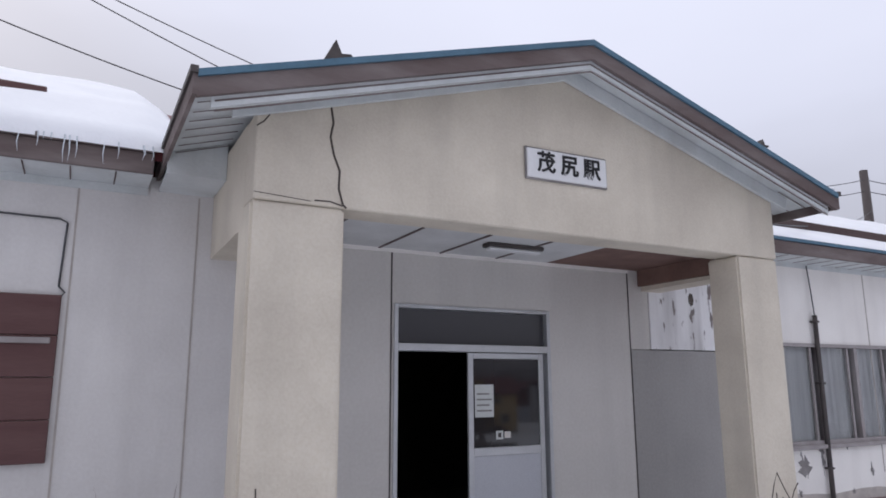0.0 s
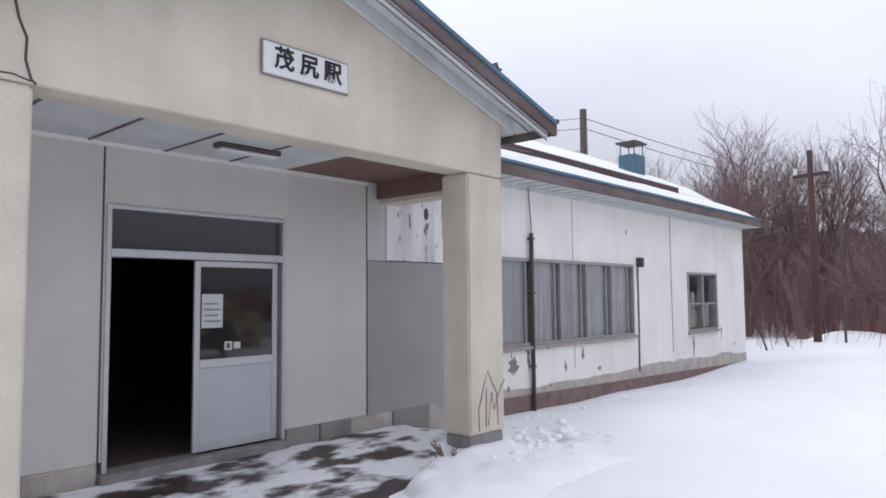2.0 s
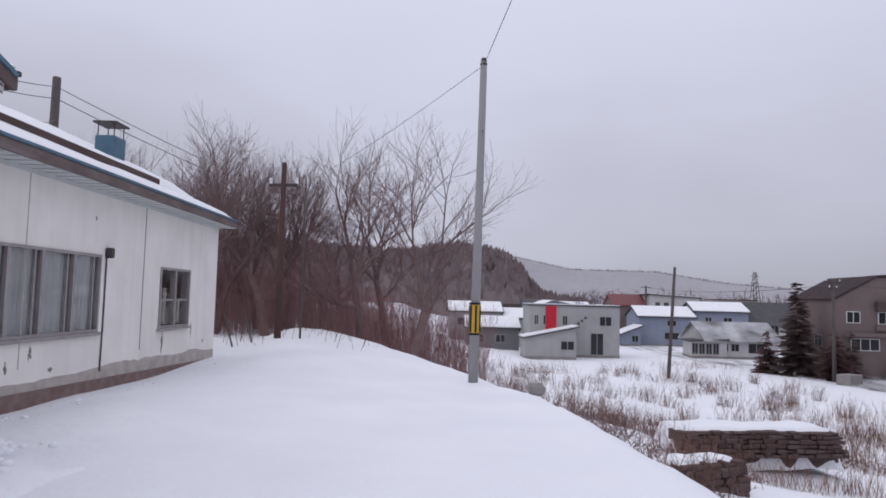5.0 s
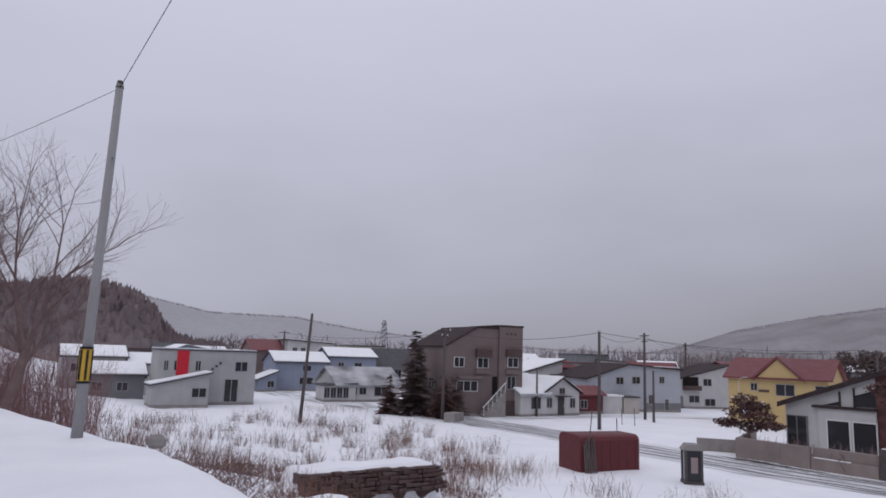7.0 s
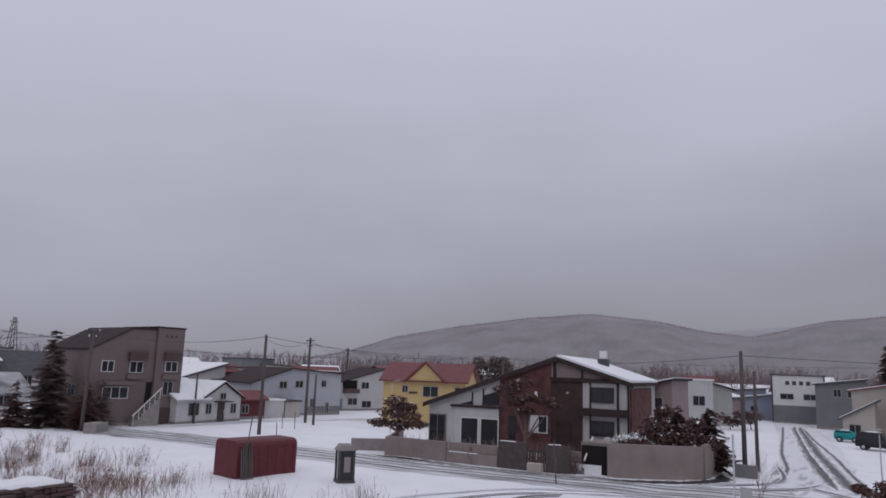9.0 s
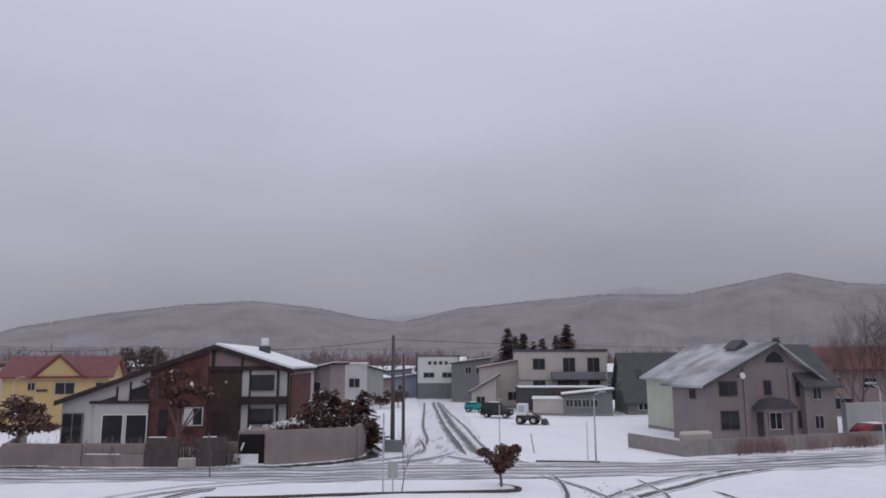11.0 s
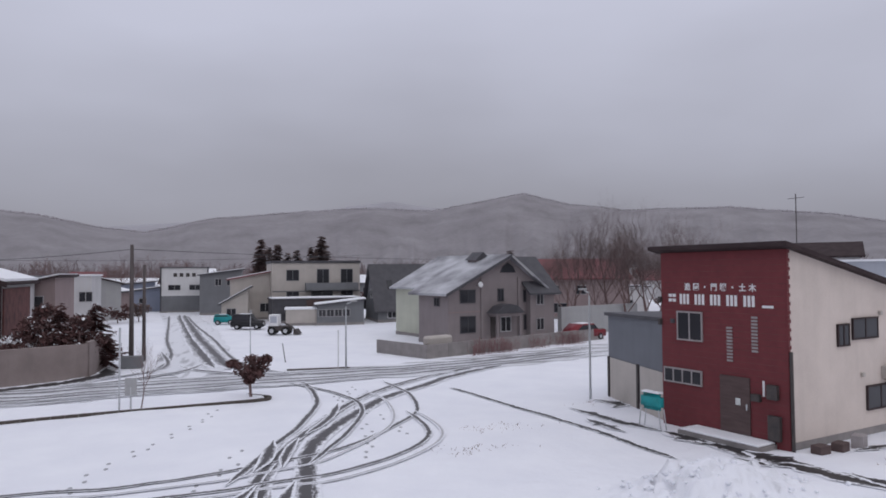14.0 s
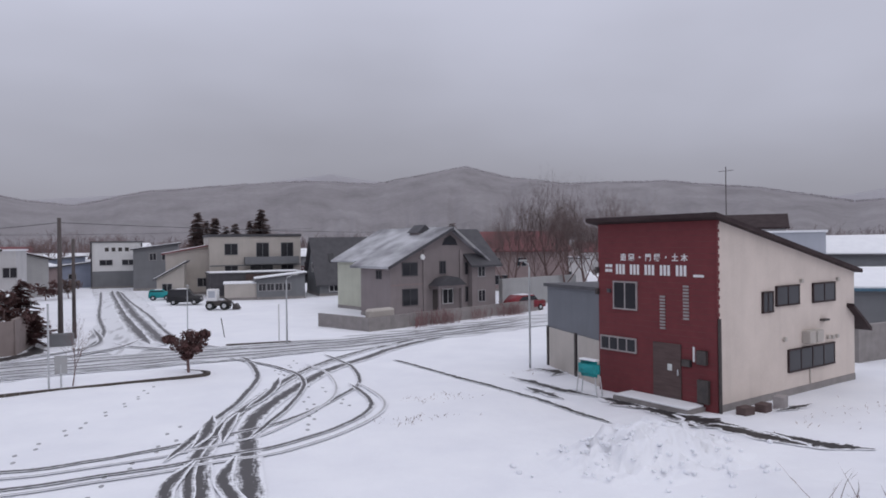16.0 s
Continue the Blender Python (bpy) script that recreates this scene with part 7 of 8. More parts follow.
stems("bank_weeds", "tangled dry weeds on the bank", edge_spots, 0.1, 0.5, 0.007, 0.018, 0.9, BARK, 18, 3, "weeds")
straw_spots = [(rs.gauss(30.5, 1.6), rs.gauss(-27.5, 1.4)) for _ in range(700)] + [(rs.gauss(20.0, 0.3), rs.uniform(-20.8, -14.0)) for _ in range(420)] + [(rs.gauss(cx, 0.7), rs.gauss(cy, 0.6)) for cx, cy in ((27, -24), (33, -24.5), (36, -29), (24, -22.5), (40, -27)) for _ in range(120)] + [(rs.gauss(68, 2), rs.gauss(-32, 2)) for _ in range(250)]
stems("dry_grass", "clumps of rust-coloured dry grass", straw_spots, 0.35, 1.05, 0.004, 0.010, 0.3, mat("rust_grass", (0.27, 0.155, 0.10), 0.95, (0.16, 0.09, 0.07), 0.7, 8), 9, 2, "grass")
stems("bank_twigs", "bare weed stalks poking through the bank snow", [(-14.2 + rs.gauss(0, 0.8), -18.0 + rs.gauss(0, 0.5)) for _ in range(10)] + [(rs.uniform(-16, -9), rs.uniform(-19, -15.5)) for _ in range(8)], 0.4, 1.0, 0.006, 0.012, 0.45, WEED, 10, 1, "weeds")
stems("wall_weeds", "dry weed stalks beside the station wall", [(-2.75 + rs.gauss(0, 0.2), -0.8 + rs.gauss(0, 0.15)) for _ in range(26)], 0.5, 1.12, 0.003, 0.006, 0.16, BARK, 14, 7, "weeds")
stems("wood_edge_weeds", "dry stalks in front of the wood", [(rs.uniform(19, 25), rs.uniform(-5.5, 1)) for _ in range(60)], 0.4, 1.2, 0.006, 0.012, 0.3, WEED, 15, 1, "weeds")

# old stone retaining blocks on the bank
for nm, at, ang, w, h, d, lab in (("retaining_wall", (13.4, -11.2, -3.3), -70, 3.0, 1.1, 1.2, "dark stone retaining wall with snow in its joints"), ("retaining_wall", (20.4, -14.4, -3.45), -84, 5.7, 0.85, 2.6, "long dark stone retaining wall in the weeds")):
    rw3 = thing(nm, lab, "wall", pose(*at, 0, 0, ang))
    rk = random.Random(int(w * 10))
    near = w < 3
    nrow = 6
    back = 0.09 if near else 0.05
    for j in range(nrow):
        x = rk.uniform(-0.15, 0.0)
        while x < w - 0.05:
            ww = min(rk.uniform(0.16, 0.34) if near else rk.uniform(0.14, 0.45), w + 0.1 - x)
            off = rk.uniform(0, 0.13) + back * j
            top = h * (j + 1) / nrow - 0.012 - (rk.uniform(0, 0.1) if j == nrow - 1 else rk.uniform(-0.05, 0.03))
            part("stone", bevelled(box(NB(), x + 0.012, x + ww - 0.012, off, off + 0.3, h * j / nrow + 0.01, top), 0.02), (CRACK if near else WOOD_DARK) if rk.random() < 0.4 else STONE_BROWN, rw3)
            x += ww
    part("core", box(NB(), 0.01, w - 0.01, 0.16 + back * nrow, min(d, 1.2), -0.4, h - 0.08), SNOW_PATCHY if near else WOOD_DARK, rw3)
    cap, cg = NB(), []
    y0 = back * nrow + 0.12
    for j in range(15):
        row = []
        for i in range(41):
            x, v = -0.3 + (w + 0.6) * i / 40, j / 14
            y = y0 + 0.12 * noise.noise((x * 1.4, w, 0)) + v * d
            rim = smooth01(min(x + 0.3, w + 0.3 - x) / 0.5) * smooth01((v + 0.02) * 8) * smooth01((1 - v) * 3)
            row.append(cap.verts.new((x, y, h - 1.4 + 1.43 * rim + 0.07 * noise.noise((x * 1.5, y * 1.5, w)))))
        cg.append(row)
    for j in range(14):
        for i in range(40):
            cap.faces.new((cg[j][i], cg[j][i + 1], cg[j + 1][i + 1], cg[j + 1][i]))
    part("snow_cap", cap, SNOW, rw3, "uneven snow lying on top", True)


# ---- evergreen trees and shrubs ----
def conifer(name, label, at, tall, width, material, seed, z=-4.7, snowy=0.0, base=0.08, dense=1.0):
    rnd = random.Random(seed)
    tr = thing(name, label, "tree", pose(at[0], at[1], z, 0, 0, rnd.uniform(0, 360)))
    part("trunk", tube(NB(), ((0, 0, -0.2), (0.03, 0, tall * 0.5), (0, 0, tall * 0.97)), (tall * 0.018, tall * 0.011, 0.01), 7), BARK, tr)
    vs, fs, svs, sfs = [], [], [], []
    lev = int(tall * 3.2 * dense)
    for j in range(lev):
        t = base + (1 - base) * (j / lev)
        r = width * 0.5 * (1 - t) ** 0.8 * rnd.uniform(0.75, 1.2) + 0.05
        for i in range(max(4, int(9 * (1 - t)) + 3)):
            a = rnd.uniform(0, math.tau)
            d = Vector((math.cos(a), math.sin(a), rnd.uniform(-0.6, 0.12)))
            side = Vector((-math.sin(a), math.cos(a), 0))
            p0 = Vector((0, 0, min(t * tall + rnd.gauss(0, 0.12), tall * 0.98)))
            n = max(3, int(r * 7 * dense))
            for k in range(n):
                u = (k + 0.6) / n
                c = p0 + d * r * u
                ln = tall * 0.045 + 0.16 * r * (1.2 - u)
                for s in (-1, 1):
                    tip = c + side * s * ln * rnd.uniform(0.7, 1.3) + d * ln * 0.7 + Vector((0, 0, rnd.gauss(-0.03, 0.05)))
                    w = Vector((0, 0, ln * 0.4)) + d * ln * 0.45
                    tv, tf = (svs, sfs) if rnd.random() < snowy else (vs, fs)
                    q = len(tv)
                    tv += [c - w * 0.5, c + w * 0.5, tip]
                    tf.append((q, q + 1, q + 2))
    for nm, material2, v2, f2 in (("crown", material, vs, fs), ("snow_clumps", SNOW_ROOF, svs, sfs)):
        if v2:
            me = bpy.data.meshes.new(nm)
            me.from_pydata(v2, [], f2)
            me.materials.append(material2)
            ob = new(nm, me)
            ob.parent = tr
    return tr


def cloud_tree(name, label, at, tall, blobs, material, seed, z=-4.7, leaf=0.16, count=420, snowy=0.05, trunk=True):
    """A garden tree of leafy pads on short limbs: blobs are (dx, dy, height, radius, flatness)."""
    rnd = random.Random(seed)
    tr = thing(name, label, "tree", pose(at[0], at[1], z))
    bm = NB()
    tube(bm, ((0, 0, -0.2), (0.06, 0.03, tall * 0.35), (0.0, 0.0, tall * 0.7)), (tall * 0.035, tall * 0.028, tall * 0.012), 7)
    for dx, dy, hz, r, fl in blobs:
        tube(bm, ((0.03, 0, tall * 0.3), (dx * 0.5, dy * 0.5, (tall * 0.3 + hz) / 2), (dx, dy, hz)), (tall * 0.016, tall * 0.011, 0.01), 5)
    part("trunk", bm, BARK, tr)
    vs, fs, svs, sfs = [], [], [], []
    for dx, dy, hz, r, fl in blobs:
        for _ in range(count):
            v = Vector((rnd.gauss(0, 1), rnd.gauss(0, 1), rnd.gauss(0, 1))).normalized() * r * rnd.uniform(0.45, 1.15)
            c = Vector((dx, dy, hz)) + Vector((v.x, v.y, v.z * fl))
            a, b = (Vector((rnd.gauss(0, 1), rnd.gauss(0, 1), rnd.gauss(0, 0.7))).normalized() * leaf * rnd.uniform(0.6, 1.4) for _ in range(2))
            tv, tf = (svs, sfs) if (v.z > 0.3 * r and rnd.random() < snowy * 4) else (vs, fs)
            q = len(tv)
            tv += [c - a * 0.5, c + b * 0.5, c + a * 0.5, c - b * 0.5]
            tf.append((q, q + 1, q + 2, q + 3))
    for nm, material2, v2, f2 in (("crown", material, vs, fs), ("snow_clumps", SNOW_ROOF, svs, sfs)):
        if v2:
            me = bpy.data.meshes.new(nm)
            me.from_pydata(v2, [], f2)
            me.materials.append(material2)
            ob = new(nm, me)
            ob.parent = tr
    return tr


conifer("spruce_tree", "tall dark reddish spruce beside the taupe house", (62.0, -39.4), 8.9, 4.6, CONIFER, 1, dense=0.8)
conifer("spruce_tree", "dark spruce in front of the taupe house", (58.6, -40.9), 4.4, 3.4, NEEDLE_RED, 2, dense=1.3)
conifer("spruce_tree", "dark reddish spruce by the lane", (63.5, -37.2), 4.2, 2.8, NEEDLE_RED, 3, dense=1.2)
conifer("spruce_tree", "dark spruce before the taupe wall", (58.9, -42.6), 4.4, 2.6, CONIFER, 6)
conifer("clipped_shrub", "small clipped dark shrub", (68.0, -38.6), 2.2, 1.3, CONIFER, 4, base=0.02)
cloud_tree("garden_pine", "dark cloud-pruned garden pine behind the wall", (31.0, -50.6), 3.7, ((-0.9, 0.2, 2.4, 1.1, 0.4), (0.8, -0.2, 2.5, 1.1, 0.4), (0.1, 0.3, 3.4, 0.9, 0.5), (-1.7, 0, 1.8, 0.9, 0.35), (1.8, 0.1, 1.7, 0.9, 0.35), (0.2, -0.5, 1.6, 0.9, 0.4), (-0.5, -0.3, 3.0, 0.8, 0.4)), NEEDLE_RED, 5, leaf=0.2, z=-4.4, snowy=0.015)
cloud_tree("garden_pine", "dark cloud-pruned pine against the brick front", (20.2, -51.2), 4.4, ((1.5, 0.1, 4.7, 1.0, 0.45), (0.5, -0.2, 5.2, 0.9, 0.4), (-0.6, 0.2, 4.3, 0.8, 0.4), (-1.6, 0, 4.1, 0.8, 0.35), (-2.2, 0.3, 3.8, 0.5, 0.35), (0.9, 0.1, 3.9, 0.8, 0.4), (0.0, 0.2, 3.3, 0.6, 0.4)), NEEDLE_RED, 6, leaf=0.2, z=-4.4, snowy=0.015, count=380)
conifer("garden_conifer", "dark conifer in the corner garden", (10.9, -55.2), 4.0, 3.0, NEEDLE_RED, 7, z=-4.2, snowy=0.04, dense=2.2)
conifer("garden_conifer", "dark conifer with snow on its branches", (9.2, -57.0), 3.9, 3.4, NEEDLE_RED, 8, z=-4.2, snowy=0.05, dense=2.2)
cloud_tree("garden_pine", "dense rust-brown garden tree with flecks of snow", (11.9, -54.6), 3.9, ((0, 0, 1.2, 1.0, 0.6), (-0.9, 0.3, 1.9, 0.9, 0.6), (0.8, -0.2, 2.0, 0.9, 0.6), (0.1, 0.2, 2.8, 0.9, 0.6), (-0.3, 0, 3.6, 0.6, 0.7), (1.4, 0, 1.2, 0.8, 0.6), (-1.5, 0.2, 1.2, 0.8, 0.6)), NEEDLE_RED, 11, z=-4.3, leaf=0.2, snowy=0.03)
cloud_tree("garden_pine", "dense rust-brown garden tree beside the wall", (9.6, -54.6), 3.2, ((0, 0, 1.1, 0.8, 0.6), (-0.6, -0.6, 1.7, 0.8, 0.6), (0.5, -0.4, 2.2, 0.8, 0.6), (0, -0.3, 2.9, 0.6, 0.7), (-0.3, -1.3, 1.2, 0.8, 0.6)), NEEDLE_RED, 12, z=-4.3, leaf=0.2, snowy=0.03)
cloud_tree("snowy_bush", "round bush under snow in the garden", (13.2, -52.6), 1.7, ((0, 0, 0.9, 1.1, 0.55), (1.1, 0.2, 0.7, 0.8, 0.5)), NEEDLE_RED, 9, z=-3.6, snowy=0.22)
cloud_tree("traffic_island_tree", "small rusty-leaved tree on the traffic island", (-1.16, -43.1), 2.3, ((-0.45, 0, 1.55, 0.42, 0.7), (0.35, 0.1, 1.45, 0.45, 0.7), (-0.1, -0.1, 1.9, 0.42, 0.6), (0.85, 0, 1.75, 0.32, 0.6), (-0.2, 0.2, 1.25, 0.42, 0.6), (-0.75, 0, 1.95, 0.25, 0.7), (0.1, 0, 0.95, 0.3, 0.7)), NEEDLE_RED, 10, leaf=0.17, count=260, snowy=0.0)
for a, d, s, k in ((-88.6, 150, 13.6, 1), (-89.9, 152, 12.6, 2), (-93.4, 150, 14.4, 3), (-91.4, 158, 11.5, 4), (-90.7, 160, 11.0, 6), (-89.2, 158, 12.2, 7), (-92.6, 162, 12.4, 8), (-108.9, 100, 9.4, 5)):
    conifer("far_conifer", "dark conifer beyond the houses", (-2.5 + d * math.cos(math.radians(a)), -7 + d * math.sin(math.radians(a))), s, s * 0.55, CONIFER, 20 + k, dense=1.1)
for k, (a, d) in enumerate(((-60.2, 150), (-61.0, 151), (-58.9, 152))):
    fpn = cloud_tree("far_pine", "dark spreading pine beyond the houses", (-2.5 + d * math.cos(math.radians(a)), -7 + d * math.sin(math.radians(a))), 12.0, ((0, 0, 11, 2.0, 0.7), (1.7, 0, 9, 2.0, 0.7), (-1.7, 0.5, 9.6, 2.0, 0.7), (0.5, 0, 7.2, 2.2, 0.7), (-0.8, 0, 5.5, 2.0, 0.7)), CONIFER, 40 + k, leaf=0.6, count=260, snowy=0)
    fpn.scale = (0.7, 0.7, 0.76)
rq = random.Random(15)
for k in range(44):
    a = (-28 - 34 * rq.random(), -63 - 17 * rq.random(), -86 - 12 * rq.random(), -101 - 24 * rq.random())[k % 4]
    d = (rq.uniform(100, 130), rq.uniform(96, 128), rq.uniform(112, 140), rq.uniform(98, 125))[k % 4]
    hz = rq.uniform(1.6, 4.2)
    cloud_tree("town_shrub", "dark bushy tree between the houses", (-2.5 + d * math.cos(math.radians(a)), -7 + d * math.sin(math.radians(a))), hz, [(rq.gauss(0, 0.7), rq.gauss(0, 0.7), hz * rq.uniform(0.35, 0.95), hz * rq.uniform(0.2, 0.36), 0.8) for _ in range(5)], NEEDLE_RED if k % 3 else CONIFER, 70 + k, leaf=0.34, count=90, snowy=0.02)
tall_kind = tree_thing("bare_poplar", "tall leafless trees behind the mauve house", bare_tree(61, 11.5, 0.42, 0.2, 6, 2, 0.5, 0.11), (-36, -76), -4.7, 0, twig=mat("pale_bare_twigs", (0.165, 0.12, 0.115), 0.95, (0.12, 0.09, 0.086), 1, 12), group="tall bare trees")
for x, y, s in ((-38.5, -78, 1.05), (-40, -73, 0.95), (-43, -72.5, 0.9), (-35, -80, 0.92), (-46, -74, 0.85), (-32.5, -77, 0.8), (-41.5, -80, 1.0), (-49, -73, 0.85), (-44, -77, 0.95), (-38, -73, 0.8)):
    copy_thing(tall_kind, pose(x, y, -4.7, 0, 0, x * 37 % 360)).scale = (s * 1.5, s * 1.5, s * 1.3)
for k, (a, d) in enumerate(((-69.5, 170), (-73, 185), (-85.5, 180), (-83, 190), (-87.4, 175), (-49, 190), (-66.5, 180), (-70.6, 160), (-125, 160), (-133, 150))):
    c = copy_thing(kinds[k % 4], pose(-2.5 + d * math.cos(math.radians(a)), -7 + d * math.sin(math.radians(a)), -4.8, 0, 0, 77 * k))
    c["label"], c["group"] = "leafless tree far across the town", "far bare trees"
rt = random.Random(8)
for k in range(46):
    a, d = (-66 - 34 * rt.random() if k % 3 else -102 - 30 * rt.random()), rt.uniform(132, 185)
    c = copy_thing(kinds[k % 4], pose(-2.5 + d * math.cos(math.radians(a)), -7 + d * math.sin(math.radians(a)), -5.0, 0, 0, rt.uniform(0, 360)))
    sc = rt.uniform(0.8, 1.25)
    c.scale = (sc * 1.25, sc * 1.25, sc)
    c["label"], c["group"] = "leafless brown tree behind the town houses", "far bare trees"
for k in range(90):
    a, d = -18 - 125 * k / 90 + rt.uniform(-1, 1), rt.uniform(190, 300)
    c = copy_thing(kinds[k % 4], pose(-2.5 + d * math.cos(math.radians(a)), -7 + d * math.sin(math.radians(a)), -5.0, 0, 0, rt.uniform(0, 360)))
    c.scale = [rt.uniform(0.7, 1.15)] * 3
    c["label"], c["group"] = "leafless tree far across the town", "far bare trees"
band = []
FAR_TWIG = mat("far_bare_twigs", (0.20, 0.165, 0.165), 0.95, (0.14, 0.11, 0.11), 0.2, 5)
while len(band) < 4200:
    a, d = math.radians(rt.uniform(-150, -10)), rt.uniform(205, 330)
    if noise.noise((math.degrees(a) * 0.25, d * 0.02, 4)) > -0.12:
        band.append((-2.5 + d * math.cos(a), -7 + d * math.sin(a)))
stems("far_wood", "grey-brown leafless woods beyond the town", band, 4.5, 11.5, 0.10, 0.24, 0.12, FAR_TWIG, 61, 7, "woods")
sh = tree_thing("bare_shrub", "thin leafless shrub on the traffic island", bare_tree(90, 3.3, 0.35, 0.3, 4, 2, 0.5, 0.035), (3.65, -41.35), -4.7)


# ---- poles, wires, lamps ----
def pole(name, label, at, top, r, z=-4.7, arms=(), material=POLE_WOOD, lean=(0, 0), category="utility pole", turn=0):
    p = thing(name, label, category, pose(at[0], at[1], z, 0, 0, turn))
    h = top - z
    part("post", tube(NB(), ((0, 0, -0.5), (lean[0], lean[1], h)), (r, r * 0.68), 10), material, p, "", True)
    for dz, ln in arms:
        a = part("crossarm", bevelled(box(NB(), -ln / 2, ln / 2, -0.06, 0.06, h - dz - 0.05, h - dz + 0.05), 0.01), DARK_METAL, p)
        for k in (-0.45, 0.0, 0.45):
            part("insulator", tube(NB(), ((k * ln, 0, h - dz + 0.05), (k * ln, 0, h - dz + 0.24)), 0.05, 6), WHITE_PAINT, a)
    return p


p1 = pole("concrete_pole", "slim leaning concrete pole with a yellow and black guard", (13.93, -7.2), 7.28, 0.118, -0.35, (), CONC_POLE, (0.02, -0.1))
bm = NB()
for zz in (1.05, 1.76):
    part("guard_band", tube(NB(), ((0.0, -0.01, zz), (0.0, -0.01, zz + 0.05)), 0.135, 12), INK, p1, "black band")
part("guard", tube(NB(), ((0.0, -0.01, 1.1), (0.0, -0.015, 1.76)), 0.125, 12), YELLOW, p1, "yellow guard sleeve")
for k in range(6):
    a = math.radians(60 * k + 10)
    part("guard_stripe", tube(NB(), ((0.122 * math.cos(a), 0.122 * math.sin(a) - 0.012, 1.12), (0.122 * math.cos(a), 0.122 * math.sin(a) - 0.015, 1.74)), 0.028, 5), INK, p1)
part("cap", tube(NB(), ((0.02, -0.1, 7.55), (0.02, -0.1, 7.72)), (0.09, 0.06), 8), DARK_METAL, p1)
part("step_bolt", tube(NB(), ((-0.2, -0.1, 5.9), (0.3, -0.1, 5.9)), 0.012, 5), DARK_METAL, p1)
pa = pole("old_wooden_pole", "dark wooden pole with a crossarm among the trees", (20.25, -1.08), 5.9, 0.12, 0.0, ((0.75, 1.0),), mat("red_brown_pole", (0.10, 0.055, 0.05), 0.9, (0.065, 0.04, 0.038), 3, 30, stretch=(1, 1, 0.2)), turn=80)
pole("thin_pole", "thin pole beside the wooden pole", (20.6, -1.75), 5.5, 0.04, 0.0)
for k in range(3):
    solo("stake", tube(NB(), ((18.9 + 0.5 * k, 0.6 - 0.5 * k, -0.2), (18.6 + 0.5 * k + 0.25, 0.9 - 0.5 * k, 0.9))
         , 0.03, 5), POLE_WOOD, "leaning wooden stake in the snow", "stake", "stakes in the snow")
pole("railway_pole", "dark pole behind the station roof", (26.0, 10.0), 10.4, 0.24, -0.3)
pole("leaning_pole", "slim dark leaning pole in the weeds", (56.7, -25.7), 4.75, 0.17, -4.7, (), POLE_WOOD, (0.0, -0.55))
pole("utility_pole", "utility pole by the road with crossarm", (46.3, -50.2), 4.2, 0.17, -4.7, ((0.2, 1.6),), POLE_WOOD, turn=-40)
pole("utility_pole", "utility pole before the taupe house", (56.9, -39.9), 4.1, 0.18, -4.7, ((0.25, 2.2), (0.8, 1.2)), POLE_WOOD, turn=-60)
pole("utility_pole", "utility pole on the snowy lot with crossarms", (53.5, -63.1), 4.6, 0.17, -4.7, ((0.3, 2.2), (0.9, 1.4)), POLE_WOOD, turn=-20)
pole("utility_pole", "shorter pole on the snowy lot", (50.7, -61.5), 0.6, 0.14)
pole("utility_pole", "pole by the white bungalow", (58.2, -52.1), 0.3, 0.13)
pole("utility_pole", "far utility pole behind the houses", (88, -71), 3.6, 0.2, -4.7, ((0.3, 2.2),), turn=-40)
pole("utility_pole", "far utility pole over the roofs", (112, -40), 4.6, 0.2, -4.7, ((0.3, 2.4),), turn=-60)
pole("utility_pole", "far utility pole over the roofs", (70, -88), 4.4, 0.2, -4.7, ((0.3, 2.4), (0.9, 2.0)), turn=-30)
pole("utility_pole", "far utility pole over the roofs", (52, -105), 4.0, 0.2, -4.7, ((0.3, 2.4),), turn=-20)
pole("corner_pole", "grey pole at the corner of the side road", (7.1, -57.2), 3.5, 0.17, -4.7)
pole("corner_pole", "second pole at the corner of the side road", (6.9, -60.5), 2.2, 0.14)
on(thing("utility_box", "dark box at the foot of the corner pole", "box", pose(7.0, -56.8, -4.7)), "box", W_SLATE, -0.7, 0.7, -0.3, 0.3, 0, 0.8, bev=0.03)
on(thing("concrete_block", "concrete block at the foot of a pole", "block", pose(55.4, -40.3, -4.75, 0, 0, -60)), "block", CONCRETE, -0.9, 0.9, -0.6, 0.6, 0, 0.9, bev=0.05)
on(thing("well_ring", "small concrete well ring in the snow", "well", pose(23.5, -10.0, -1.95)), "ring", CONCRETE, -0.3, 0.3, -0.3, 0.3, 0, 0.45, bev=0.12)


def street_lamp(label, at, top, ang, arm=1.3, r=0.06):
    p = thing("street_lamp", label, "street lamp", pose(at[0], at[1], -4.7, 0, 0, ang))
    h = top + 4.7
    part("post", tube(NB(), ((0, 0, -0.3), (0, 0, h - 0.3), (0.05, 0, h - 0.08), (0.3, 0, h)), (r, r * 0.7, r * 0.6, r * 0.5), 8), ALU, p, "", True)
    part("arm", tube(NB(), ((0.3, 0, h), (arm, 0, h + 0.1)), r * 0.5, 6), ALU, p)
    part("lamp_head", bevelled(box(NB(), arm - 0.1, arm + 0.35, -0.1, 0.1, h + 0.04, h + 0.13), 0.03), W_GREY, p, "pale lamp head")
    return p


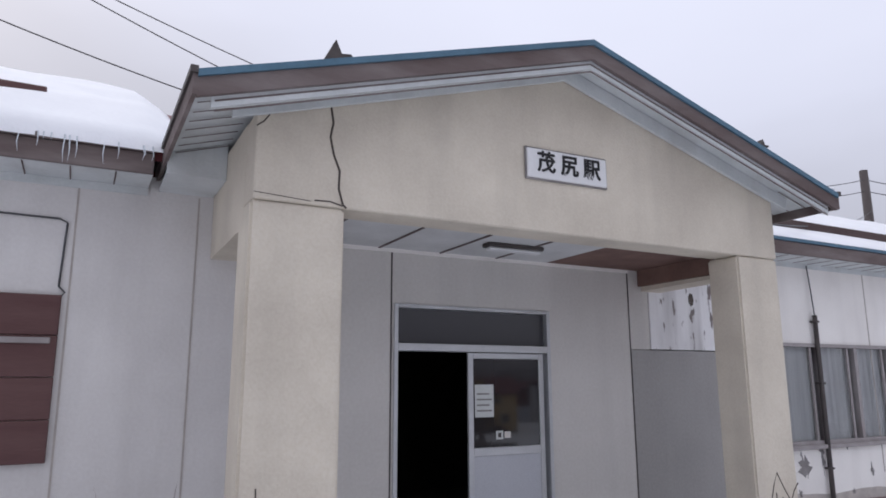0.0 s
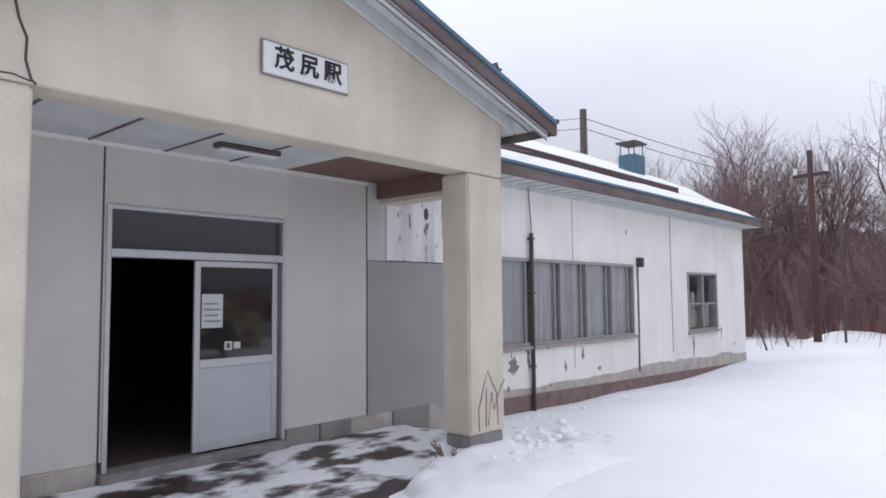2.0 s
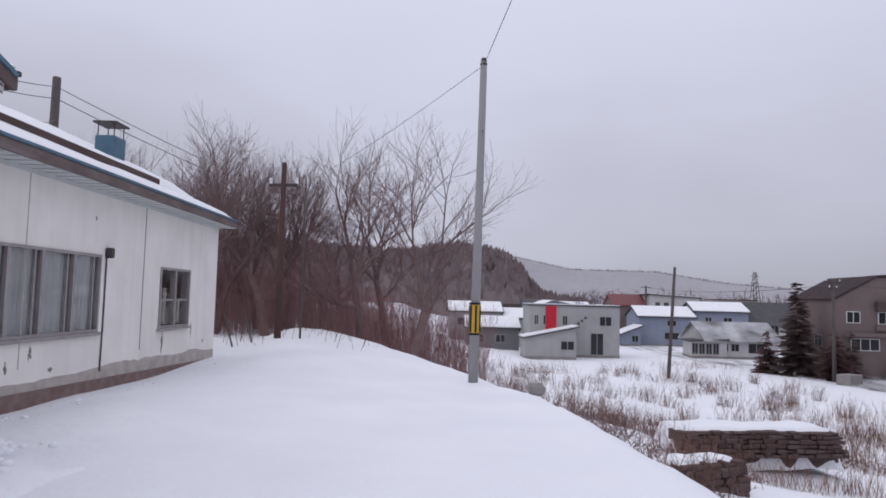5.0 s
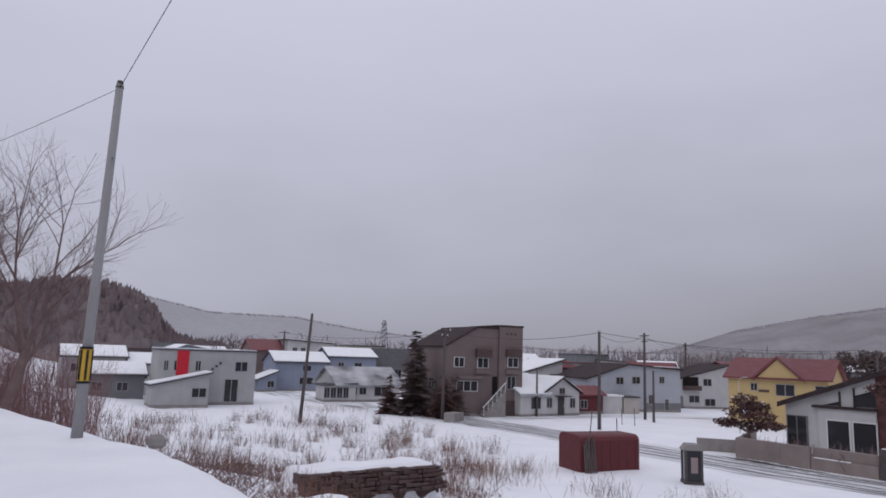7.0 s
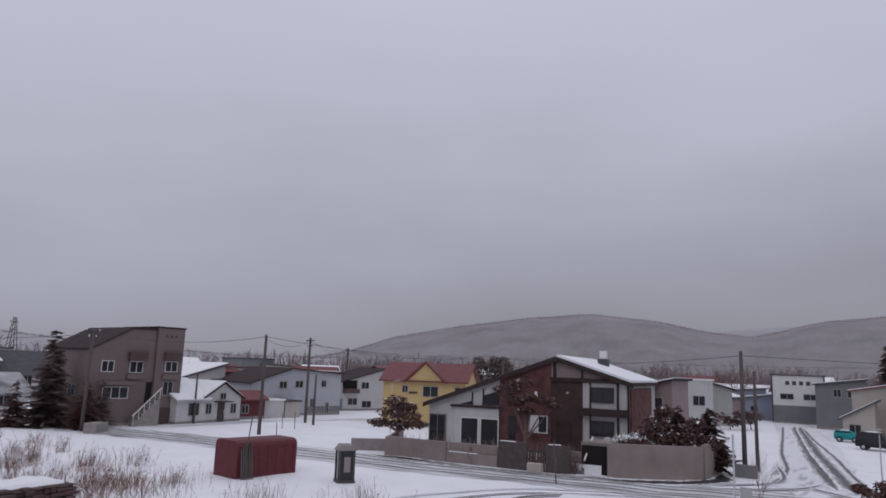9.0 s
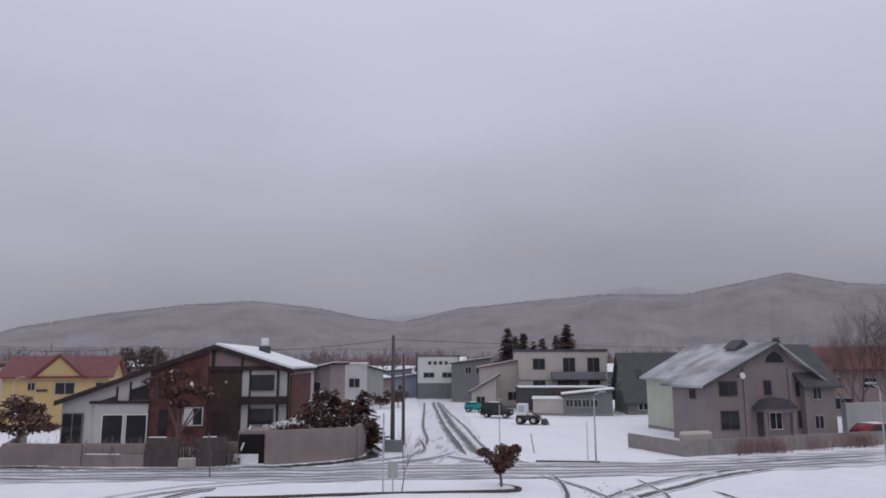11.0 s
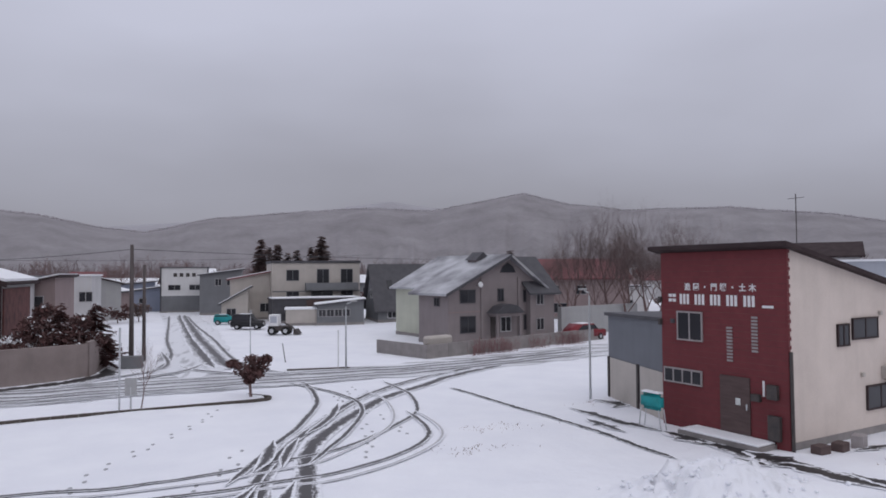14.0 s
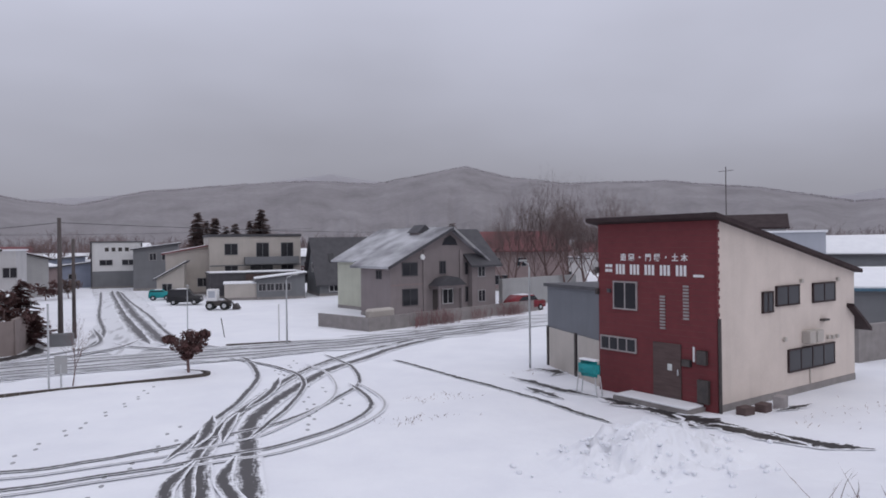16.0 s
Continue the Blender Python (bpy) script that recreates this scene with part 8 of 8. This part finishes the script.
street_lamp("tall grey street lamp beside the garage", (-17.25, -38.5), 0.55, 20, 0.3)
street_lamp("grey street lamp on the vacant lot", (-6.7, -52.1), -0.4, 170, 0.4)
solo("marker_post", tube(NB(), ((-6.25, -52.6, -5.0), (-6.25, -52.6, -2.2)), 0.045, 6), WHITE_PAINT, "thin pale post on the vacant lot", "post")
solo("bare_kerb_patch", bevelled(box(NB(), -7.0, -3.0, -52.9, -52.5, -4.75, -4.62), 0.03), CRACK, "dark bare kerb stretch in the snow", "kerb")
street_lamp("thin lamp post on the vacant lot", (-0.55, -57.9), -1.2, 100, 0.1, 0.045)
street_lamp("street lamp before the yellow house", (40.7, -62.0), 0.3, 190, 0.5, 0.05)
solo("road_sign_post", tube(NB(), ((4.5, -41.15, -5), (4.5, -41.15, -0.9)), 0.045, 6), ALU, "grey sign post on the traffic island", "post")
bs = thing("notice_stand", "small pale notice panel on a post", "sign", pose(4.05, -41.3, -4.7))
part("post", tube(NB(), ((0, 0, -0.2), (0, 0, 1.1)), 0.04, 6), ALU, bs)
part("panel", bevelled(box(NB(), -0.25, 0.25, -0.03, 0.03, 0.7, 1.5), 0.01), W_GREY, bs)
for x, y, h in ((49.5, -56, 1.5), (48.6, -56.8, 1.6), (36.5, -43.2, 2.0), (14.8, -44.5, 2.4), (-3.0, -57, 1.3)):
    solo("snow_stake", tube(NB(), ((x, y, -5), (x + 0.25, y - 0.15, -4.7 + h)), 0.035, 6), POLE_WOOD, "thin stake marking the road edge", "stake", "road stakes")


def wire(label, a, b, sag, r=0.012):
    a, b = Vector(a), Vector(b)
    pts = [a.lerp(b, k / 14) - Vector((0, 0, sag * 4 * (k / 14) * (1 - k / 14))) for k in range(15)]
    return solo("overhead_wire", tube(NB(), pts, r, 4), WIRE, label, "wire", "overhead wires")


top1 = (13.95, -7.3, 7.2)
wire("thin wire from the concrete pole over the terrace", top1, (-20, -11.2, 9.8), 0.0, 0.008)
wire("thin wire from the concrete pole towards the wood", top1, (34, 4, 6.0), 0.4, 0.008)
for dz in (0, -0.5):
    wire("wires behind the station roof", (26.0, 10.0, 10.0 + dz), (60, 0, 8 + dz), 0.6, 0.018)
    wire("wires behind the station roof", (26.0, 10.0, 10.0 + dz), (4.2, 2.4, 5.0 + dz * 0.3), 0.3, 0.014)
for k, (q, s) in enumerate((((-8.2, 3.6, 7.6), (-0.9, 6.0, 6.75)), ((-7.0, 4.6, 9.0), (1.6, 7.0, 7.7)), ((-7.5, 3.6, 8.8), (0.6, 6.5, 7.2)))):
    wire("wire slung over the station roof", q, s, 0.15, 0.012)
pole("roof_mast", "short iron mast on the station roof", (-0.9, 6.0), 6.85, 0.03, 4.3, (), DARK_METAL, category="mast")
wire("cable from the porch eave to the railway pole", (4.0, -1.4, 3.45), (26.0, 9.9, 8.6), 0.25, 0.012)
for q, s in (((46.3, -50.2, 4.0), (56.9, -39.9, 3.8)), ((46.3, -50.2, 4.0), (40, -80, 3.4)), ((46.3, -50.2, 3.8), (53.5, -63.1, 4.3)), ((53.5, -63.1, 4.3), (70, -88, 4.1)), ((56.9, -39.9, 3.6), (112, -40, 4.3)), ((56.9, -39.9, 3.9), (88, -71, 3.4)), ((53.5, -63.1, 4.0), (40, -75, 3.0)), ((40, -80, 3.4), (7.1, -57.2, 3.2)), ((7.1, -57.2, 3.2), (-60, -130, 4.5)), ((52, -105, 3.8), (70, -88, 4.1)), ((52, -105, 3.8), (-20, -140, 5.0))):
    wire("power wire over the snowy town", q, s, 0.7, 0.02)
py = thing("far_pylon", "lattice pylon far behind the town", "pylon", pose(245, -118, -5))
for sx, sy in ((-1, -1), (1, -1), (1, 1), (-1, 1)):
    part("leg", tube(NB(), ((2.0 * sx, 2.0 * sy, 0), (0.35 * sx, 0.35 * sy, 19)), 0.12, 4), DARK_METAL, py)
for k in range(9):
    z0 = 2 * k
    f = 2.0 - 1.65 * z0 / 19
    part("brace", tube(NB(), ((-f, f, z0), (f, -f, z0 + 2)), 0.08, 4), DARK_METAL, py)
    part("brace", tube(NB(), ((f, f, z0), (-f, -f, z0 + 2)), 0.08, 4), DARK_METAL, py)
for z0 in (15, 17.5):
    part("arm", tube(NB(), ((2.6, -2.6, z0), (-2.6, 2.6, z0)), 0.12, 4), DARK_METAL, py)

# traffic island
isl = thing("traffic_island", "snow-covered traffic island with a dark kerb", "traffic island", kind="structure")
kerb_pts = ((12.5, -38.9), (10, -39.35), (6, -40.5), (2, -41.4), (-1.4, -42.15), (-2.1, -42.6), (-2.0, -43.2), (-1.0, -44.0))
cp = curve_points(kerb_pts, 0.5)
for a, b in zip(cp, cp[1:]):
    u = b - a
    m = pose(a.x, a.y, -4.7, 0, 0, math.degrees(math.atan2(u.y, u.x)))
    part("kerbstone", box(NB(), 0.006, u.length - 0.006, 0.0, 0.16, -0.15, 0.11, m), CRACK, isl)
part("snow_bed", prism(NB(), ((12.6, -38.8 - 0.25), (10, -39.55), (6, -40.7), (2, -41.6), (-1.3, -42.35), (-1.8, -42.8), (-1.6, -43.5), (-0.5, -44.2), (4, -44.0), (10, -43.0), (13, -41.5)), -4.9, -4.6, "z"), SNOW, isl, "snow on the island")

# ---- loose things on the square ----
rb = thing("red_shed", "dark red sheet-metal shed with rounded roof edge", "shed", pose(28.5, -32.9, -4.75, 0, 0, -98))
prof = [(0, 0), (2.3, 0), (2.3, 1.75), (2.2, 1.95), (1.95, 2.05), (0.35, 2.05), (0.1, 1.95), (0, 1.75)]
part("body", bevelled(prism(NB(), prof, 0, 4.0, "x"), 0.02), TIN_RED, rb, "dark red sheet-metal body")
for k in range(7):
    part("seam", box(NB(), 0.3 + 0.57 * k, 0.33 + 0.57 * k, -0.02, -0.001, 0.1, 1.75), TIN_RED, rb)
for k in range(6):
    part("leaning_plank", tube(NB(), ((0.1 + 0.14 * k, -0.45, 0.0), (0.25 + 0.12 * k, -0.04, 1.6 + 0.2 * (k % 3))), 0.05, 4), POLE_WOOD, rb, "old planks leaning on the shed" if k == 0 else "")
part("leaning_pole", tube(NB(), ((0.2, -0.3, 0.0), (0.75, -0.1, 3.5)), 0.03, 5), POLE_WOOD, rb)
pb = thing("phone_booth", "narrow grey booth with dark glass in the snow", "booth", pose(23.9, -36.6, -4.75, 0, 0, -125))
part("base", bevelled(box(NB(), -0.5, 0.5, -0.5, 0.5, 0, 0.18), 0.02), DARK_METAL, pb)
for dx, dy in ((-0.4, -0.4), (0.4, -0.4), (0.4, 0.4), (-0.4, 0.4)):
    part("post", box(NB(), dx - 0.06, dx + 0.06, dy - 0.06, dy + 0.06, 0.18, 1.75), DARK_METAL, pb)
part("back_panel", box(NB(), -0.34, 0.34, 0.36, 0.42, 0.18, 1.75), DARK_GLASS, pb)
part("side_panel", box(NB(), 0.38, 0.42, -0.34, 0.34, 0.18, 1.75), DARK_GLASS, pb)
part("side_panel", box(NB(), -0.42, -0.38, -0.34, 0.34, 0.18, 1.75), DARK_GLASS, pb)
part("front_pane", box(NB(), -0.34, 0.34, -0.42, -0.38, 0.18, 1.75), DARK_GLASS, pb)
part("notice", box(NB(), -0.15, 0.2, -0.435, -0.425, 0.6, 1.4), W_PINK, pb, "faded notice")
part("roof", prism(NB(), ((-0.55, 1.75), (0.55, 1.75), (0.3, 2.05), (-0.3, 2.05)), -0.5, 0.5, "y"), CONCRETE, pb)


def wheel(parent, x, y, r, w):
    bm = NB()
    bmesh.ops.create_cone(bm, cap_ends=True, segments=18, radius1=r, radius2=r, depth=w, matrix=pose(x, y, r, 90, 0, 0))
    wh = part("wheel", bevelled(bm, 0.03), RUBBER, parent)
    hub = NB()
    bmesh.ops.create_cone(hub, cap_ends=True, segments=12, radius1=r * 0.5, radius2=r * 0.5, depth=w + 0.02, matrix=pose(x, y, r, 90, 0, 0))
    part("rim", hub, ALU, wh)


def car(name, label, at, ang, paint, ln=4.2, wd=1.65, tall=1.5, van=False):
    c = thing(name, label, "car", pose(at[0], at[1], -4.7, 0, 0, ang))
    prof = ((0, 0.3), (ln, 0.3), (ln, 0.8), (ln * 0.97, 0.95), (ln * 0.74, 1.0), (ln * 0.6, tall), (ln * (0.06 if van else 0.2), tall), (ln * 0.02, 1.0), (0, 0.85))
    part("body", bevelled(prism(NB(), prof, -wd / 2, wd / 2, "y"), 0.06, 2), paint, c, "", True)
    gl = ((ln * 0.72, 1.02), (ln * 0.6, tall - 0.08), (ln * (0.09 if van else 0.22), tall - 0.08), (ln * 0.06, 1.02))
    part("side_window", prism(NB(), gl, -wd / 2 - 0.012, wd / 2 + 0.012, "y"), DARK_GLASS, c)
    for x in (ln * 0.2, ln * 0.8):
        for y in (-wd / 2 + 0.08, wd / 2 - 0.08):
            wheel(c, x, y, 0.31, 0.2)
    part("roof_snow", bevelled(box(NB(), ln * 0.25, ln * 0.58, -wd * 0.38, wd * 0.38, tall + 0.002, tall + 0.05), 0.02), SNOW_ROOF, c)
    for y in (-wd * 0.38, wd * 0.38):
        part("headlight", bevelled(box(NB(), ln - 0.02, ln + 0.02, y - 0.13, y + 0.13, 0.62, 0.78), 0.01), WHITE_PAINT, c)
    return c


car("red_car", "red hatchback parked behind the concrete wall", (-27.6, -64.6), 205, CAR_RED)
car("dark_van", "dark small van parked on the vacant lot", (2.6, -88.0), 170, CAR_DARK, 3.6, 1.5, 1.7, True)
car("snowed_car", "parked car half under snow", (-16.5, -88.0), 150, W_GREY)
car("teal_car", "teal car parked by the house", (5.2, -96), 178, TEAL, 2.5, 1.3, 1.25, True)
ld = thing("wheel_loader", "small wheel loader with a white cab", "loader", pose(-1.4, -79.8, -4.7, 0, 0, 165))
part("chassis", bevelled(box(NB(), 0.2, 3.0, -0.6, 0.6, 0.5, 1.1), 0.06), DARK_METAL, ld)
cab = part("cab", bevelled(box(NB(), 0.3, 1.5, -0.65, 0.65, 1.1, 2.5), 0.06), WHITE_PAINT, ld, "white cab")
part("cab_window", box(NB(), 0.5, 1.3, -0.66, 0.66, 1.5, 2.3), W_PALEBLUE, cab)
for x in (0.7, 2.4):
    for y in (-0.65, 0.65):
        wheel(ld, x, y, 0.52, 0.35)
part("lift_arm", tube(NB(), ((2.2, -0.4, 1.5), (3.3, -0.4, 0.9), (3.6, -0.4, 0.4)), 0.09, 6), DARK_METAL, ld)
part("bucket", prism(NB(), ((3.4, 0.1), (4.1, 0.1), (3.7, 0.7), (3.4, 0.7)), -0.8, 0.8, "y"), DARK_METAL, ld)
ld.scale = (0.82, 0.82, 0.82)
on(thing("manhole_cover", "round dark manhole cover in the snow", "manhole cover", pose(-17.6, -25.5, -4.69)), "cover", CRACK, -0.3, 0.3, -0.25, 0.25, 0, 0.03, bev=0.1)
bm = NB()
rp = random.Random(31)
for k in range(170):
    x, y = -14.2 + rp.gauss(0, 1.5), -24.0 + rp.gauss(0, 1.1)
    s = rp.uniform(0.02, 0.11)
    bmesh.ops.create_icosphere(bm, subdivisions=1, radius=s, matrix=Matrix.Translation((x, y, height(x, y) + s * 0.2 + 0.95 * math.exp(-((x + 14.2) ** 2 / 4.2 + (y + 24.2) ** 2 / 1.9)))) @ Matrix.Diagonal((1, rp.uniform(0.7, 1.3), rp.uniform(0.6, 1), 1)))
solo("snow_lumps", bm, SNOW, "lumps of ploughed snow on the heap", "snow", kind="stuff", smooth=True)
heap = NB()
hg = [[None] * 47 for _ in range(37)]
for j in range(37):
    for i in range(47):
        x, y = -18.0 + 7.6 * i / 46, -26.6 + 4.8 * j / 36
        q = math.exp(-((x + 14.2) ** 2 / 4.2 + (y + 24.2) ** 2 / 1.9))
        lump = 0.32 * noise.noise((x * 1.3, y * 1.3, 11)) + 0.40 * noise.noise((x * 3.1, y * 3.1, 15)) + 0.3 * noise.noise((x * 6, y * 6, 19))
        hg[j][i] = heap.verts.new((x, y, height(x, y) - 0.08 + 1.05 * q + lump * min(1.0, 1.8 * q)))
for j in range(36):
    for i in range(46):
        heap.faces.new((hg[j][i], hg[j][i + 1], hg[j + 1][i + 1], hg[j + 1][i]))
solo("snow_heap", heap, SNOW, "broad lumpy heap of ploughed snow", "snow heap", smooth=True)
# footprints across the square
fp = NB()
for (x0, y0), (x1, y1), n in (((3.5, -27), (0.5, -41), 22), ((-6.5, -45), (-5.0, -30), 24), ((0.2, -25), (-0.8, -33), 12), ((-5.5, -44), (-7.0, -33), 18)):
    for k in range(n):
        t = k / n
        x, y = x0 + (x1 - x0) * t + 0.13 * (-1) ** k + 0.5 * math.sin(6 * t) + rs.gauss(0, 0.06), y0 + (y1 - y0) * t + rs.gauss(0, 0.12)
        prism(fp, [(x + 0.07 * math.cos(i), y + 0.13 * math.sin(i)) for i in (0, 1.05, 2.1, 3.14, 4.2, 5.24)], height(x, y) - 0.02, height(x, y) + 0.008, "z")
solo("footprints", fp, mat("trodden_snow", (0.40, 0.40, 0.42), 0.7), "lines of dark footprints in the snow", "footprints", kind="stuff")
for k, (cx, cy, n, s) in enumerate(((-8.8, -30.8, 60, 0.6), (-11.3, -33.6, 60, 0.6), (-17.2, -37.6, 50, 0.5), (-24.5, -25.5, 70, 1.6))):
    stems("grass_patch", "patch of dead grass showing through the snow", [(cx + rs.gauss(0, s * 1.6), cy + rs.gauss(0, s * 0.6)) for _ in range(n)], 0.06, 0.16, 0.006, 0.02, 0.9, WEED, 50 + k, 1, "grass")

stems("gate_shrubs", "dark leafless shrubs by the garden gate", [(rs.uniform(15.4, 20.2), -49.4 + rs.gauss(0, 0.5)) for _ in range(260)] + [(rs.uniform(21, 29), -48.6 + rs.gauss(0, 0.25)) for _ in range(160)], 0.9, 1.9, 0.012, 0.026, 0.25, BARK, 72, 6, "shrubs")
hm = pose(-12.9, -55.9, -4.7, 0, 0, math.degrees(math.atan2(-9.7, -18.4)))
hedge = [hm @ Vector((rs.uniform(2.5, 17), -rs.uniform(0.4, 1.1), 0)) for _ in range(420)]
if hedge[0].y > -55.9:
    hedge = [hm @ Vector((rs.uniform(2.5, 17), rs.uniform(0.4, 1.1), 0)) for _ in range(420)]
stems("hedge_twigs", "red-brown leafless hedge behind the concrete wall", [(v.x, v.y) for v in hedge if noise.noise((v.x * 0.4, v.y * 0.4, 3)) > -0.15], 0.7, 1.4, 0.008, 0.018, 0.3, BRUSH, 71, 6, "hedge")
